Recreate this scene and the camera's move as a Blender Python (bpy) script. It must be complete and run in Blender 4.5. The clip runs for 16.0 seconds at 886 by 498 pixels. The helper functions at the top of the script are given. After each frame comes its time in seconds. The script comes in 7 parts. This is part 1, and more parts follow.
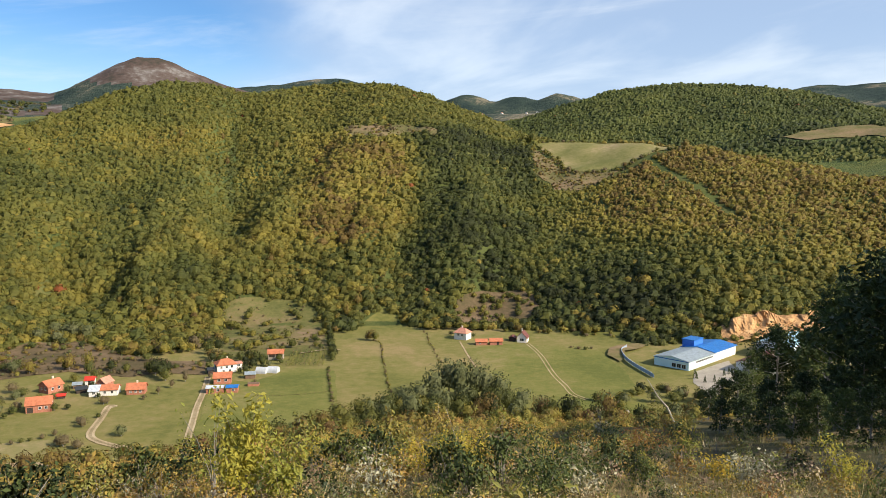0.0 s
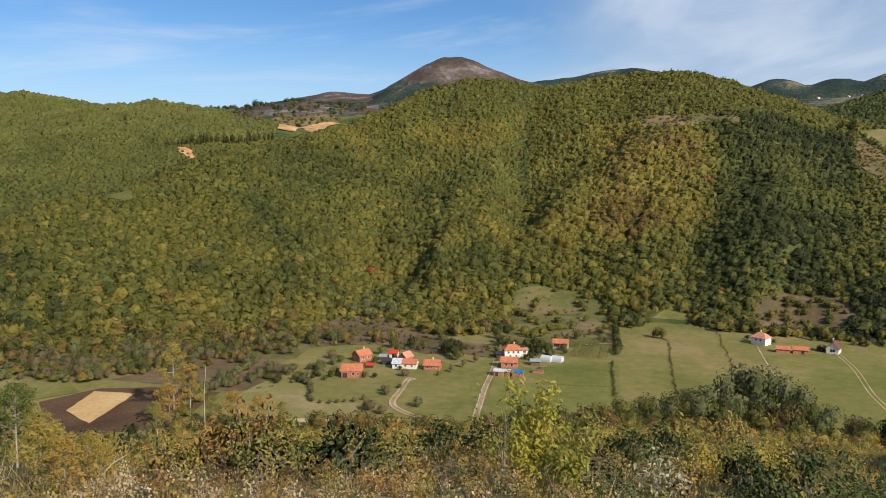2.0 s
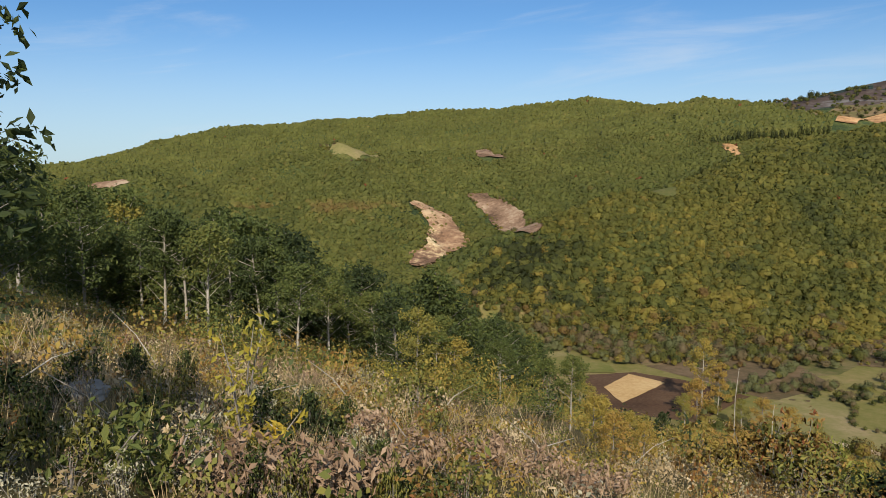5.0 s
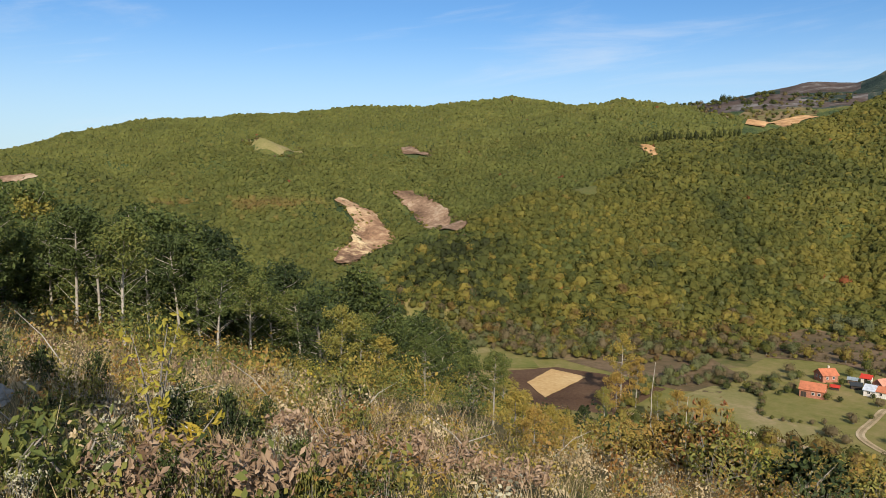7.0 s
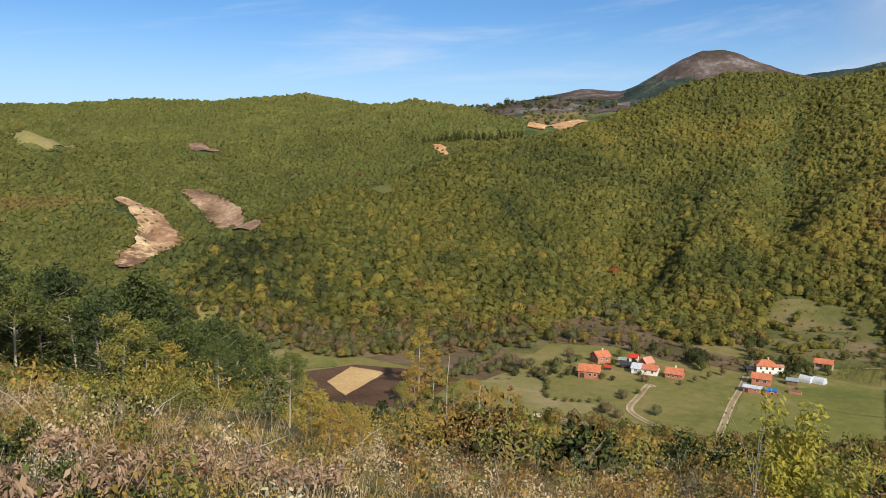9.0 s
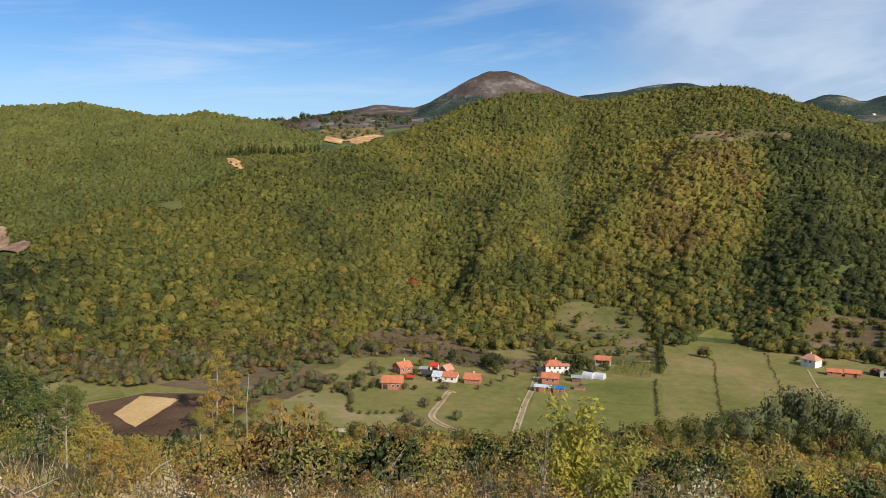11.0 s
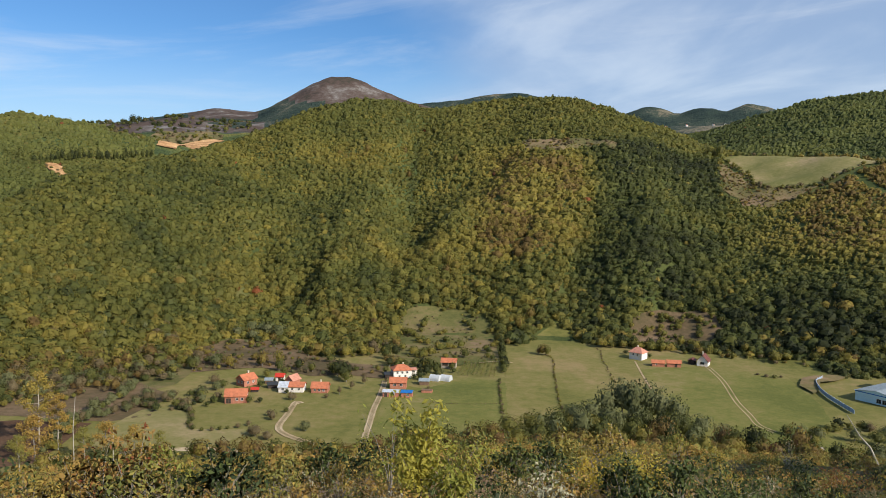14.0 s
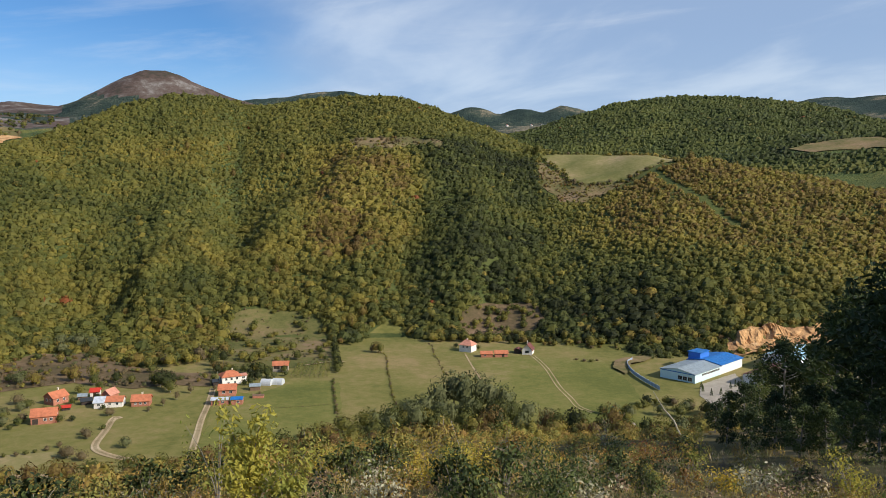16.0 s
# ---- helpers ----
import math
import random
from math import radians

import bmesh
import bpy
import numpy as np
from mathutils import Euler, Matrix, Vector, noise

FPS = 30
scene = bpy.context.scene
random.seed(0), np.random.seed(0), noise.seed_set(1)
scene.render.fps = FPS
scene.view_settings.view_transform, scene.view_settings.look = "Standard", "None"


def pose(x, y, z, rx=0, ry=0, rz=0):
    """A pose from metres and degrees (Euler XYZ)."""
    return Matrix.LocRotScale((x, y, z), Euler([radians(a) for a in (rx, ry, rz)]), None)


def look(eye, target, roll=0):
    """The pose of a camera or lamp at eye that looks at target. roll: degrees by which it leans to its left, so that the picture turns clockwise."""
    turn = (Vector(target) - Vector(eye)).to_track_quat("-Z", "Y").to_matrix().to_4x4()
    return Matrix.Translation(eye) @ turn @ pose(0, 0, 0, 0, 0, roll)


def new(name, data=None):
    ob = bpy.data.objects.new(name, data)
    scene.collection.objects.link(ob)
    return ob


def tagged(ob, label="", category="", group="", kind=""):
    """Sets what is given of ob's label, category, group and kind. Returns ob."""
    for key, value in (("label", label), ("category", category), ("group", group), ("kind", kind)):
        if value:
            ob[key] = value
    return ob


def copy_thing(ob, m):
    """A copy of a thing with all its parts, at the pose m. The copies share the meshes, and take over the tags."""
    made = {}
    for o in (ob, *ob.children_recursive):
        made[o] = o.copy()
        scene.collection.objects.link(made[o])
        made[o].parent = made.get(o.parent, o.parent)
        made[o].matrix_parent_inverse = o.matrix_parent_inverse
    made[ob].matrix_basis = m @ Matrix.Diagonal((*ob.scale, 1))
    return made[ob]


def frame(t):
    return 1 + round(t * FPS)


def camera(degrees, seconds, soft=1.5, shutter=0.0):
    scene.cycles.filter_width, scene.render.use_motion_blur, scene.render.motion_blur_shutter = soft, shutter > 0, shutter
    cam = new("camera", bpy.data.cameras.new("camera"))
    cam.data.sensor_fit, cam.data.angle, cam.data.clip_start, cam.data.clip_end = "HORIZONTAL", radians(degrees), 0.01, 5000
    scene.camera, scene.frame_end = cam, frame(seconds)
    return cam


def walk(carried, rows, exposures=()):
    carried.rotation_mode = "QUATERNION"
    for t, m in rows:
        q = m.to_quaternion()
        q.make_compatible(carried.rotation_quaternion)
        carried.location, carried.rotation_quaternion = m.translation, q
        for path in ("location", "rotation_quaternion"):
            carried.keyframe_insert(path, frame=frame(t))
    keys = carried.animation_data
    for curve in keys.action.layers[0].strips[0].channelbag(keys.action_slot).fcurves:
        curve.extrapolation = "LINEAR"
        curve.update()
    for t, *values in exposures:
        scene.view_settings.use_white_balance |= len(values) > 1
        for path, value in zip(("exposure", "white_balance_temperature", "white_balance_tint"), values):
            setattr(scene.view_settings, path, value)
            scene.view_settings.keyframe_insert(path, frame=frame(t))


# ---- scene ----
# The camera is held in the hand on a steep slope and pans left and back again.
EYE = 80.0  # metres above the valley floor; the ground underfoot is 1.65 m lower
cam = camera(60.64, 16.0, soft=0.82)
ROWS = [  # seconds, yaw, pitch, roll
    (0.0, -0.00, -5.50, -0.00),
    (0.5, 5.63, -5.83, -0.93),
    (1.0, 9.34, -5.37, -0.43),
    (1.5, 12.61, -5.55, -0.19),
    (2.0, 21.61, -6.09, 0.09),
    (2.5, 30.14, -7.47, 0.49),
    (3.0, 38.74, -7.08, 0.80),
    (3.5, 47.56, -7.05, 1.11),
    (4.0, 55.86, -6.45, 1.53),
    (4.2, 58.48, -6.26, 1.73),
    (6.3, 61.63, -6.13, -0.04),
    (6.5, 60.13, -6.10, -0.10),
    (7.0, 55.28, -6.36, -0.25),
    (7.5, 51.14, -6.44, -0.62),
    (8.0, 47.54, -6.52, -0.98),
    (8.5, 43.77, -6.46, -1.09),
    (9.0, 40.01, -6.36, -0.73),
    (9.5, 35.03, -5.61, -0.66),
    (10.0, 29.86, -5.32, -0.65),
    (12.5, 22.09, -4.96, -0.37),
    (13.0, 19.68, -4.89, -0.26),
    (13.5, 16.81, -4.89, -0.22),
    (14.0, 13.22, -4.54, -0.48),
    (14.5, 10.05, -4.52, -0.43),
    (15.0, 6.47, -4.55, -0.15),
    (15.5, 3.43, -4.65, -0.20),
    (16.0, 0.39, -4.60, -0.01),
]


def held(yaw):
    """The phone swings on an outstretched arm about the body."""
    a = radians(yaw)
    return (-0.35 * math.sin(a), 0.35 * (math.cos(a) - 1.0))


walk(cam, [(t, pose(*held(yaw), EYE, 90 + pitch, roll, yaw)) for t, yaw, pitch, roll in ROWS],
     exposures=[(0, 0.42, 6950, 10), (0.5, 0.14, 6900, 10), (1.5, 0.08, 6850, 10), (2, 0.04, 6800, 10), (3, 0.14, 6800, 10), (3.5, 0.08, 6800, 10), (4.0, -0.14, 6800, 10), (4.2, -0.16, 6800, 10),
                (6.3, 0.04, 6750, 10), (9, 0.08, 6750, 10), (10, 0.04, 6700, 10), (12.5, 0.04, 6550, 10), (16, 0.02, 6500, 10)])

# ---- light ----
SUN_AZ, SUN_EL = -117.0, 33.0  # bearing to the left of straight ahead, height


def bearing(az, d):
    """The plan place d metres away at az degrees to the left of straight ahead."""
    a = radians(az)
    return (-d * math.sin(a), d * math.cos(a))


sun_data = bpy.data.lights.new("sun", "SUN")
sun_data.energy, sun_data.angle, sun_data.color = 5.0, radians(0.53), (1.0, 0.915, 0.80)
sun = new("sun", sun_data)
sx, sy = bearing(SUN_AZ, 100.0)
sun.matrix_world = look((sx, sy, 100.0 * math.tan(radians(SUN_EL))), (0, 0, 0))

world = bpy.data.worlds.new("sky")
scene.world = world
world.use_nodes = True
wn, wl = world.node_tree.nodes, world.node_tree.links
wn.clear()


def wnode(kind, **values):
    n = wn.new(kind)
    for key, value in values.items():
        n.inputs[key].default_value = value
    return n


def wmath(op, a, b=0.0):
    n = wn.new("ShaderNodeMath")
    n.operation = op
    for i, v in enumerate((a, b)):
        if isinstance(v, (int, float)):
            n.inputs[i].default_value = v
        else:
            wl.new(v, n.inputs[i])
    return n.outputs[0]


sky = wn.new("ShaderNodeTexSky")
sky.sky_type, sky.sun_disc = "NISHITA", False
sky.sun_elevation, sky.sun_rotation = radians(SUN_EL), radians(-SUN_AZ)
sky.altitude, sky.air_density, sky.dust_density, sky.ozone_density = 500, 1.0, 0.3, 2.5
geo = wn.new("ShaderNodeTexCoord")
sep = wn.new("ShaderNodeSeparateXYZ")
wl.new(geo.outputs["Generated"], sep.inputs[0])
# thin high cloud, drawn out along the horizon
round_ = wmath("ARCTAN2", sep.outputs[0], sep.outputs[1])


def wramp(value, lo, hi):
    n = wn.new("ShaderNodeMapRange")
    n.interpolation_type = "SMOOTHSTEP"
    wl.new(value, n.inputs[0])
    n.inputs[1].default_value, n.inputs[2].default_value = lo, hi
    return n.outputs[0]


def cloud(across, up, tilt, detail, rough_, distort):
    spread = wn.new("ShaderNodeCombineXYZ")
    wl.new(wmath("MULTIPLY", round_, across), spread.inputs[0])
    wl.new(wmath("ADD", wmath("MULTIPLY", sep.outputs[2], up), wmath("MULTIPLY", round_, tilt)), spread.inputs[1])
    n = wnode("ShaderNodeTexNoise", Scale=1.0, Detail=detail, Roughness=rough_, Distortion=distort)
    wl.new(spread.outputs[0], n.inputs["Vector"])
    return n.outputs[0]


def wmix(factor, under, over):
    n = wn.new("ShaderNodeMix")
    n.data_type = "RGBA"
    wl.new(factor, n.inputs[0])
    wl.new(under, n.inputs[6])
    if isinstance(over, tuple):
        n.inputs[7].default_value = (*over, 1)
    else:
        wl.new(over, n.inputs[7])
    return n.outputs[2]


wisps = cloud(2.2, 15.0, -1.6, 7.0, 0.6, 0.5)
banks = cloud(3.0, 9.0, -1.2, 6.0, 0.55, 0.4)
edge = cloud(1.5, 5.0, 0.0, 5.0, 0.5, 0.3)
blue = wn.new("ShaderNodeMix")
blue.data_type, blue.blend_type = "RGBA", "MULTIPLY"
blue.inputs[0].default_value = 1.0
blue.inputs[7].default_value = (0.56, 0.87, 1.17, 1)
wl.new(sky.outputs[0], blue.inputs[6])
low = wmath("MULTIPLY", wmath("SUBTRACT", 1.0, wramp(sep.outputs[2], 0.02, 0.20)), 0.60)
clear = wmix(low, blue.outputs[2], (6.0, 7.4, 9.0))
# the veil of cloud fills the sky to the right of the bare mountain
side = wmath("ADD", round_, wmath("MULTIPLY", wmath("SUBTRACT", edge, 0.5), 0.5))
veil_cover = wmath("MULTIPLY", wramp(side, -0.34, -0.14), 0.68)
grey = wn.new("ShaderNodeMix")
grey.data_type = "RGBA"
wl.new(wramp(banks, 0.42, 0.64), grey.inputs[0])
grey.inputs[6].default_value, grey.inputs[7].default_value = (4.0, 5.2, 7.2, 1), (6.7, 7.6, 8.8, 1)
veiled = wmix(veil_cover, clear, grey.outputs[2])
finished = wmix(wmath("MULTIPLY", wramp(wisps, 0.50, 0.74), 0.32), veiled, (7.8, 8.4, 9.2))
background = wnode("ShaderNodeBackground", Strength=0.10)
wl.new(finished, background.inputs[0])
wout = wn.new("ShaderNodeOutputWorld")
wl.new(background.outputs[0], wout.inputs[0])

# ---- materials ----


def material(name):
    m = bpy.data.materials.new(name)
    m.use_nodes = True
    m.node_tree.nodes.clear()
    return m


class Nodes:
    """A short hand for wiring one node material."""

    def __init__(self, name):
        self.m = material(name)
        self.n, self.l = self.m.node_tree.nodes, self.m.node_tree.links
        self.coord = self.n.new("ShaderNodeTexCoord").outputs["Object"]

    def put(self, socket, value):
        if isinstance(value, bpy.types.NodeSocket):
            self.l.new(value, socket)
        else:
            socket.default_value = value

    def noise(self, scale, detail=4.0, rough=0.55, vector=None):
        n = self.n.new("ShaderNodeTexNoise")
        n.inputs["Scale"].default_value, n.inputs["Detail"].default_value, n.inputs["Roughness"].default_value = scale, detail, rough
        self.l.new(vector or self.coord, n.inputs["Vector"])
        return n.outputs[0]

    def scaled(self, sx, sy, sz, turn=0.0):
        n = self.n.new("ShaderNodeMapping")
        n.inputs["Scale"].default_value, n.inputs["Rotation"].default_value = (sx, sy, sz), (0, 0, radians(turn))
        self.l.new(self.coord, n.inputs[0])
        return n.outputs[0]

    def ramp(self, value, *stops):
        n = self.n.new("ShaderNodeValToRGB")
        r = n.color_ramp
        while len(r.elements) < len(stops):
            r.elements.new(0.5)
        for e, (at, colour) in zip(r.elements, stops):
            e.position, e.color = at, (*colour, 1)
        self.l.new(value, n.inputs[0])
        return n.outputs[0]

    def span(self, value, lo, hi, a=0.0, b=1.0):
        n = self.n.new("ShaderNodeMapRange")
        self.put(n.inputs[0], value)
        for i, v in enumerate((lo, hi, a, b)):
            n.inputs[i + 1].default_value = v
        return n.outputs[0]

    def math(self, op, a, b=0.0):
        n = self.n.new("ShaderNodeMath")
        n.operation = op
        self.put(n.inputs[0], a)
        self.put(n.inputs[1], b)
        return n.outputs[0]

    def mix(self, factor, a, b, how="MIX"):
        n = self.n.new("ShaderNodeMix")
        n.data_type, n.blend_type = "RGBA", how
        self.put(n.inputs[0], factor)
        for socket, v in ((n.inputs[6], a), (n.inputs[7], b)):
            self.put(socket, (*v, 1) if isinstance(v, tuple) else v)
        return n.outputs[2]

    def attribute(self, name):
        n = self.n.new("ShaderNodeAttribute")
        n.attribute_name = name
        return n.outputs["Fac"]

    def random(self):
        return self.n.new("ShaderNodeObjectInfo").outputs["Random"]

    def bump(self, height, strength, distance):
        n = self.n.new("ShaderNodeBump")
        n.inputs["Strength"].default_value, n.inputs["Distance"].default_value = strength, distance
        self.l.new(height, n.inputs["Height"])
        return n.outputs[0]

    def surface(self, colour, rough=0.85, metal=0.0, normal=None, gloss=0.3):
        b = self.n.new("ShaderNodeBsdfPrincipled")
        self.put(b.inputs["Base Color"], (*colour, 1) if isinstance(colour, tuple) else colour)
        self.put(b.inputs["Roughness"], rough)
        b.inputs["Metallic"].default_value = metal
        b.inputs["Specular IOR Level"].default_value = gloss
        if normal:
            self.l.new(normal, b.inputs["Normal"])
        self.end(b.outputs[0])
        return self.m

    def end(self, shader):
        out = self.n.new("ShaderNodeOutputMaterial")
        self.l.new(shader, out.inputs[0])


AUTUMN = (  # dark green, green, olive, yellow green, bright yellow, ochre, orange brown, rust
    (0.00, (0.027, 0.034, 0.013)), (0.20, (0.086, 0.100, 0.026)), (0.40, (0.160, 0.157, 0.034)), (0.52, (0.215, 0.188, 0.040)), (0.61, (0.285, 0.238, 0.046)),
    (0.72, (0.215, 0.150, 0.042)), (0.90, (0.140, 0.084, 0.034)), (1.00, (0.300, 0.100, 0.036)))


def leaf_material(name, stops, spread=0.10, grain=0.6, through_light=0.30, relief=0.0, uneven=0.0):
    """Foliage whose colour follows the tree's own tint along the stops."""
    k = Nodes(name)
    tint = k.math("ADD", k.attribute("tint"), k.span(k.random(), 0, 1, -spread, spread))
    tint = k.math("ADD", tint, k.span(k.noise(grain, 3.0), 0.3, 0.7, -0.035, 0.035))
    colour = k.ramp(tint, *stops)
    if uneven:  # no two neighbouring crowns are of one depth of colour
        depth = k.math("ADD", k.span(k.noise(uneven, 2.0), 0.3, 0.7, -0.16, 0.16), k.span(k.noise(uneven * 0.23, 2.0), 0.3, 0.7, 0.86, 1.14))
        grey = k.n.new("ShaderNodeCombineColor")
        for socket in grey.inputs:
            k.l.new(depth, socket)
        colour = k.mix(1.0, colour, grey.outputs[0], "MULTIPLY")
    d = k.n.new("ShaderNodeBsdfPrincipled")
    d.inputs["Roughness"].default_value, d.inputs["Specular IOR Level"].default_value = 0.62, 0.25
    k.put(d.inputs["Base Color"], colour)
    if relief:
        k.l.new(k.bump(k.noise(1.3, 3.0, 0.65), 1.0, relief), d.inputs["Normal"])
    t = k.n.new("ShaderNodeBsdfTranslucent")
    k.put(t.inputs[0], colour)
    s = k.n.new("ShaderNodeMixShader")
    s.inputs[0].default_value = through_light
    k.l.new(d.outputs[0], s.inputs[1])
    k.l.new(t.outputs[0], s.inputs[2])
    k.end(s.outputs[0])
    return k.m


LEAVES = leaf_material("autumn_foliage", AUTUMN, spread=0.06, grain=0.5, through_light=0.38, relief=0.3, uneven=0.16)
GREENER = (
    (0.00, (0.042, 0.052, 0.018)), (0.20, (0.098, 0.118, 0.032)), (0.40, (0.158, 0.168, 0.042)), (0.56, (0.205, 0.192, 0.050)), (0.74, (0.215, 0.155, 0.050)), (1.00, (0.24, 0.075, 0.034)))
GREEN_LEAVES = leaf_material("green_foliage", GREENER, spread=0.06, grain=0.5, through_light=0.38, relief=0.3, uneven=0.10)
NEAR_AUTUMN = (
    (0.00, (0.036, 0.054, 0.020)), (0.20, (0.110, 0.142, 0.038)), (0.42, (0.250, 0.238, 0.056)), (0.60, (0.365, 0.285, 0.062)),
    (0.76, (0.400, 0.262, 0.064)), (0.92, (0.315, 0.175, 0.055)), (1.00, (0.25, 0.075, 0.032)))
NEAR_LEAVES = leaf_material("near_foliage", NEAR_AUTUMN, grain=2.0)
YELLOW = leaf_material("yellow_leaves", ((0.0, (0.16, 0.22, 0.035)), (0.35, (0.30, 0.31, 0.065)), (0.7, (0.50, 0.41, 0.060)), (1.0, (0.60, 0.38, 0.050))), grain=3.0, through_light=0.4)
PALE = leaf_material("pale_foliage", ((0.0, (0.20, 0.21, 0.10)), (0.5, (0.38, 0.36, 0.21)), (1.0, (0.60, 0.56, 0.40))))
DEAD = leaf_material("dead_leaves", ((0.0, (0.15, 0.092, 0.058)), (0.5, (0.31, 0.208, 0.128)), (1.0, (0.46, 0.33, 0.220))), through_light=0.15)
STRAW = leaf_material("dry_grass", ((0.0, (0.11, 0.14, 0.036)), (0.35, (0.25, 0.205, 0.085)), (0.7, (0.42, 0.310, 0.160)), (1.0, (0.60, 0.48, 0.30))), through_light=0.2)


def ground_material(name, stops, fine=0.5, coarse=0.03, bump=0.6, distance=0.3):
    """Soil or turf: broad patches, fine grain and a little relief."""
    k = Nodes(name)
    value = k.math("ADD", k.math("MULTIPLY", k.noise(coarse, 5.0), 0.6), k.math("MULTIPLY", k.noise(fine, 6.0, 0.7), 0.4))
    return k.surface(k.ramp(k.span(value, 0.38, 0.62), *stops), 0.95, normal=k.bump(k.noise(fine * 2, 5.0), bump, distance), gloss=0.1)


TURF = ground_material("meadow_turf", ((0.0, (0.128, 0.130, 0.036)), (0.35, (0.178, 0.167, 0.050)), (0.65, (0.222, 0.188, 0.068)), (1.0, (0.280, 0.212, 0.095))), 0.25, 0.02)
LITTER = ground_material("woodland_floor", ((0.0, (0.050, 0.068, 0.022)), (0.5, (0.090, 0.105, 0.032)), (1.0, (0.140, 0.130, 0.045))), 0.4, 0.02)
CANOPY = ground_material("far_canopy", ((0.0, (0.040, 0.064, 0.028)), (0.40, (0.085, 0.112, 0.038)), (0.70, (0.135, 0.148, 0.044)), (1.0, (0.20, 0.185, 0.052))), 0.22, 0.012, 1.0, 3.0)
HEATH = ground_material("mountain_heath", ((0.0, (0.050, 0.046, 0.034)), (0.40, (0.090, 0.064, 0.054)), (0.70, (0.125, 0.102, 0.088)), (1.0, (0.22, 0.205, 0.19))), 0.05, 0.010, distance=3.0)
# bluish base colours stand in for haze over the far hills
FARWOOD = ground_material("hazed_far_woods", ((0.0, (0.020, 0.036, 0.032)), (0.45, (0.038, 0.058, 0.046)), (0.72, (0.066, 0.082, 0.060)), (0.85, (0.14, 0.130, 0.090)), (1.0, (0.22, 0.19, 0.13))), 0.06, 0.007, 1.0, 9.0)
SLIPPED = ground_material("slipped_earth", ((0.0, (0.12, 0.075, 0.045)), (0.35, (0.27, 0.160, 0.100)), (0.6, (0.55, 0.40, 0.220)), (0.8, (0.68, 0.52, 0.300)), (1.0, (0.76, 0.62, 0.39))), 0.22, 0.035, 0.9, 1.2)
SLOPE = ground_material("rough_slope", ((0.0, (0.066, 0.060, 0.024)), (0.45, (0.120, 0.098, 0.042)), (0.75, (0.185, 0.135, 0.066)), (1.0, (0.29, 0.21, 0.115))), 1.6, 0.12, distance=0.08)
BARE = ground_material("bare_clay", ((0.0, (0.26, 0.14, 0.070)), (0.4, (0.44, 0.25, 0.115)), (0.7, (0.58, 0.35, 0.165)), (1.0, (0.66, 0.45, 0.25))), 0.35, 0.05, 0.9, 0.6)
FELLED = ground_material("felled_slope", ((0.0, (0.11, 0.070, 0.045)), (0.35, (0.21, 0.132, 0.084)), (0.65, (0.31, 0.205, 0.132)), (1.0, (0.46, 0.35, 0.24))), 0.25, 0.03, 0.9, 0.6)
PLOUGHED = ground_material("ploughed_soil", ((0.0, (0.070, 0.040, 0.024)), (0.5, (0.110, 0.064, 0.038)), (1.0, (0.150, 0.096, 0.056))), 0.8, 0.04)
SLIP_EARTH = ground_material("slip_earth", ((0.0, (0.15, 0.090, 0.055)), (0.35, (0.29, 0.170, 0.100)), (0.65, (0.41, 0.265, 0.155)), (1.0, (0.58, 0.42, 0.25))), 0.22, 0.035, 0.9, 1.2)
STUBBLE = ground_material("straw_stubble", ((0.0, (0.44, 0.27, 0.11)), (0.5, (0.55, 0.36, 0.16)), (1.0, (0.64, 0.46, 0.23))), 0.7, 0.05, 0.4)
TRACK = ground_material("dirt_track", ((0.0, (0.30, 0.22, 0.125)), (0.5, (0.43, 0.325, 0.19)), (1.0, (0.55, 0.44, 0.29))), 1.2, 0.1)
ORCHARD_TURF = ground_material("orchard_turf", ((0.0, (0.090, 0.098, 0.030)), (0.4, (0.140, 0.132, 0.046)), (0.7, (0.185, 0.148, 0.066)), (1.0, (0.235, 0.165, 0.095))), 0.3, 0.022)
SCRUBLAND = ground_material("dry_scrub_pasture", ((0.0, (0.100, 0.105, 0.034)), (0.4, (0.165, 0.140, 0.058)), (0.7, (0.215, 0.160, 0.080)), (1.0, (0.27, 0.185, 0.11))), 0.3, 0.03)
DRY_BANK = ground_material("dry_brown_bank", ((0.0, (0.088, 0.074, 0.036)), (0.4, (0.132, 0.096, 0.052)), (0.7, (0.175, 0.122, 0.070)), (1.0, (0.225, 0.150, 0.098))), 0.3, 0.035)

# ---- the lie of the land ----


def lattice(ix, iy, seed):
    n = (ix * 374761393 + iy * 668265263 + seed * 974711) & 0xFFFFFFFF
    n = ((n ^ (n >> 13)) * 1274126177) & 0xFFFFFFFF
    return ((n ^ (n >> 16)) & 0xFFFF) / 65535.0 * 2.0 - 1.0


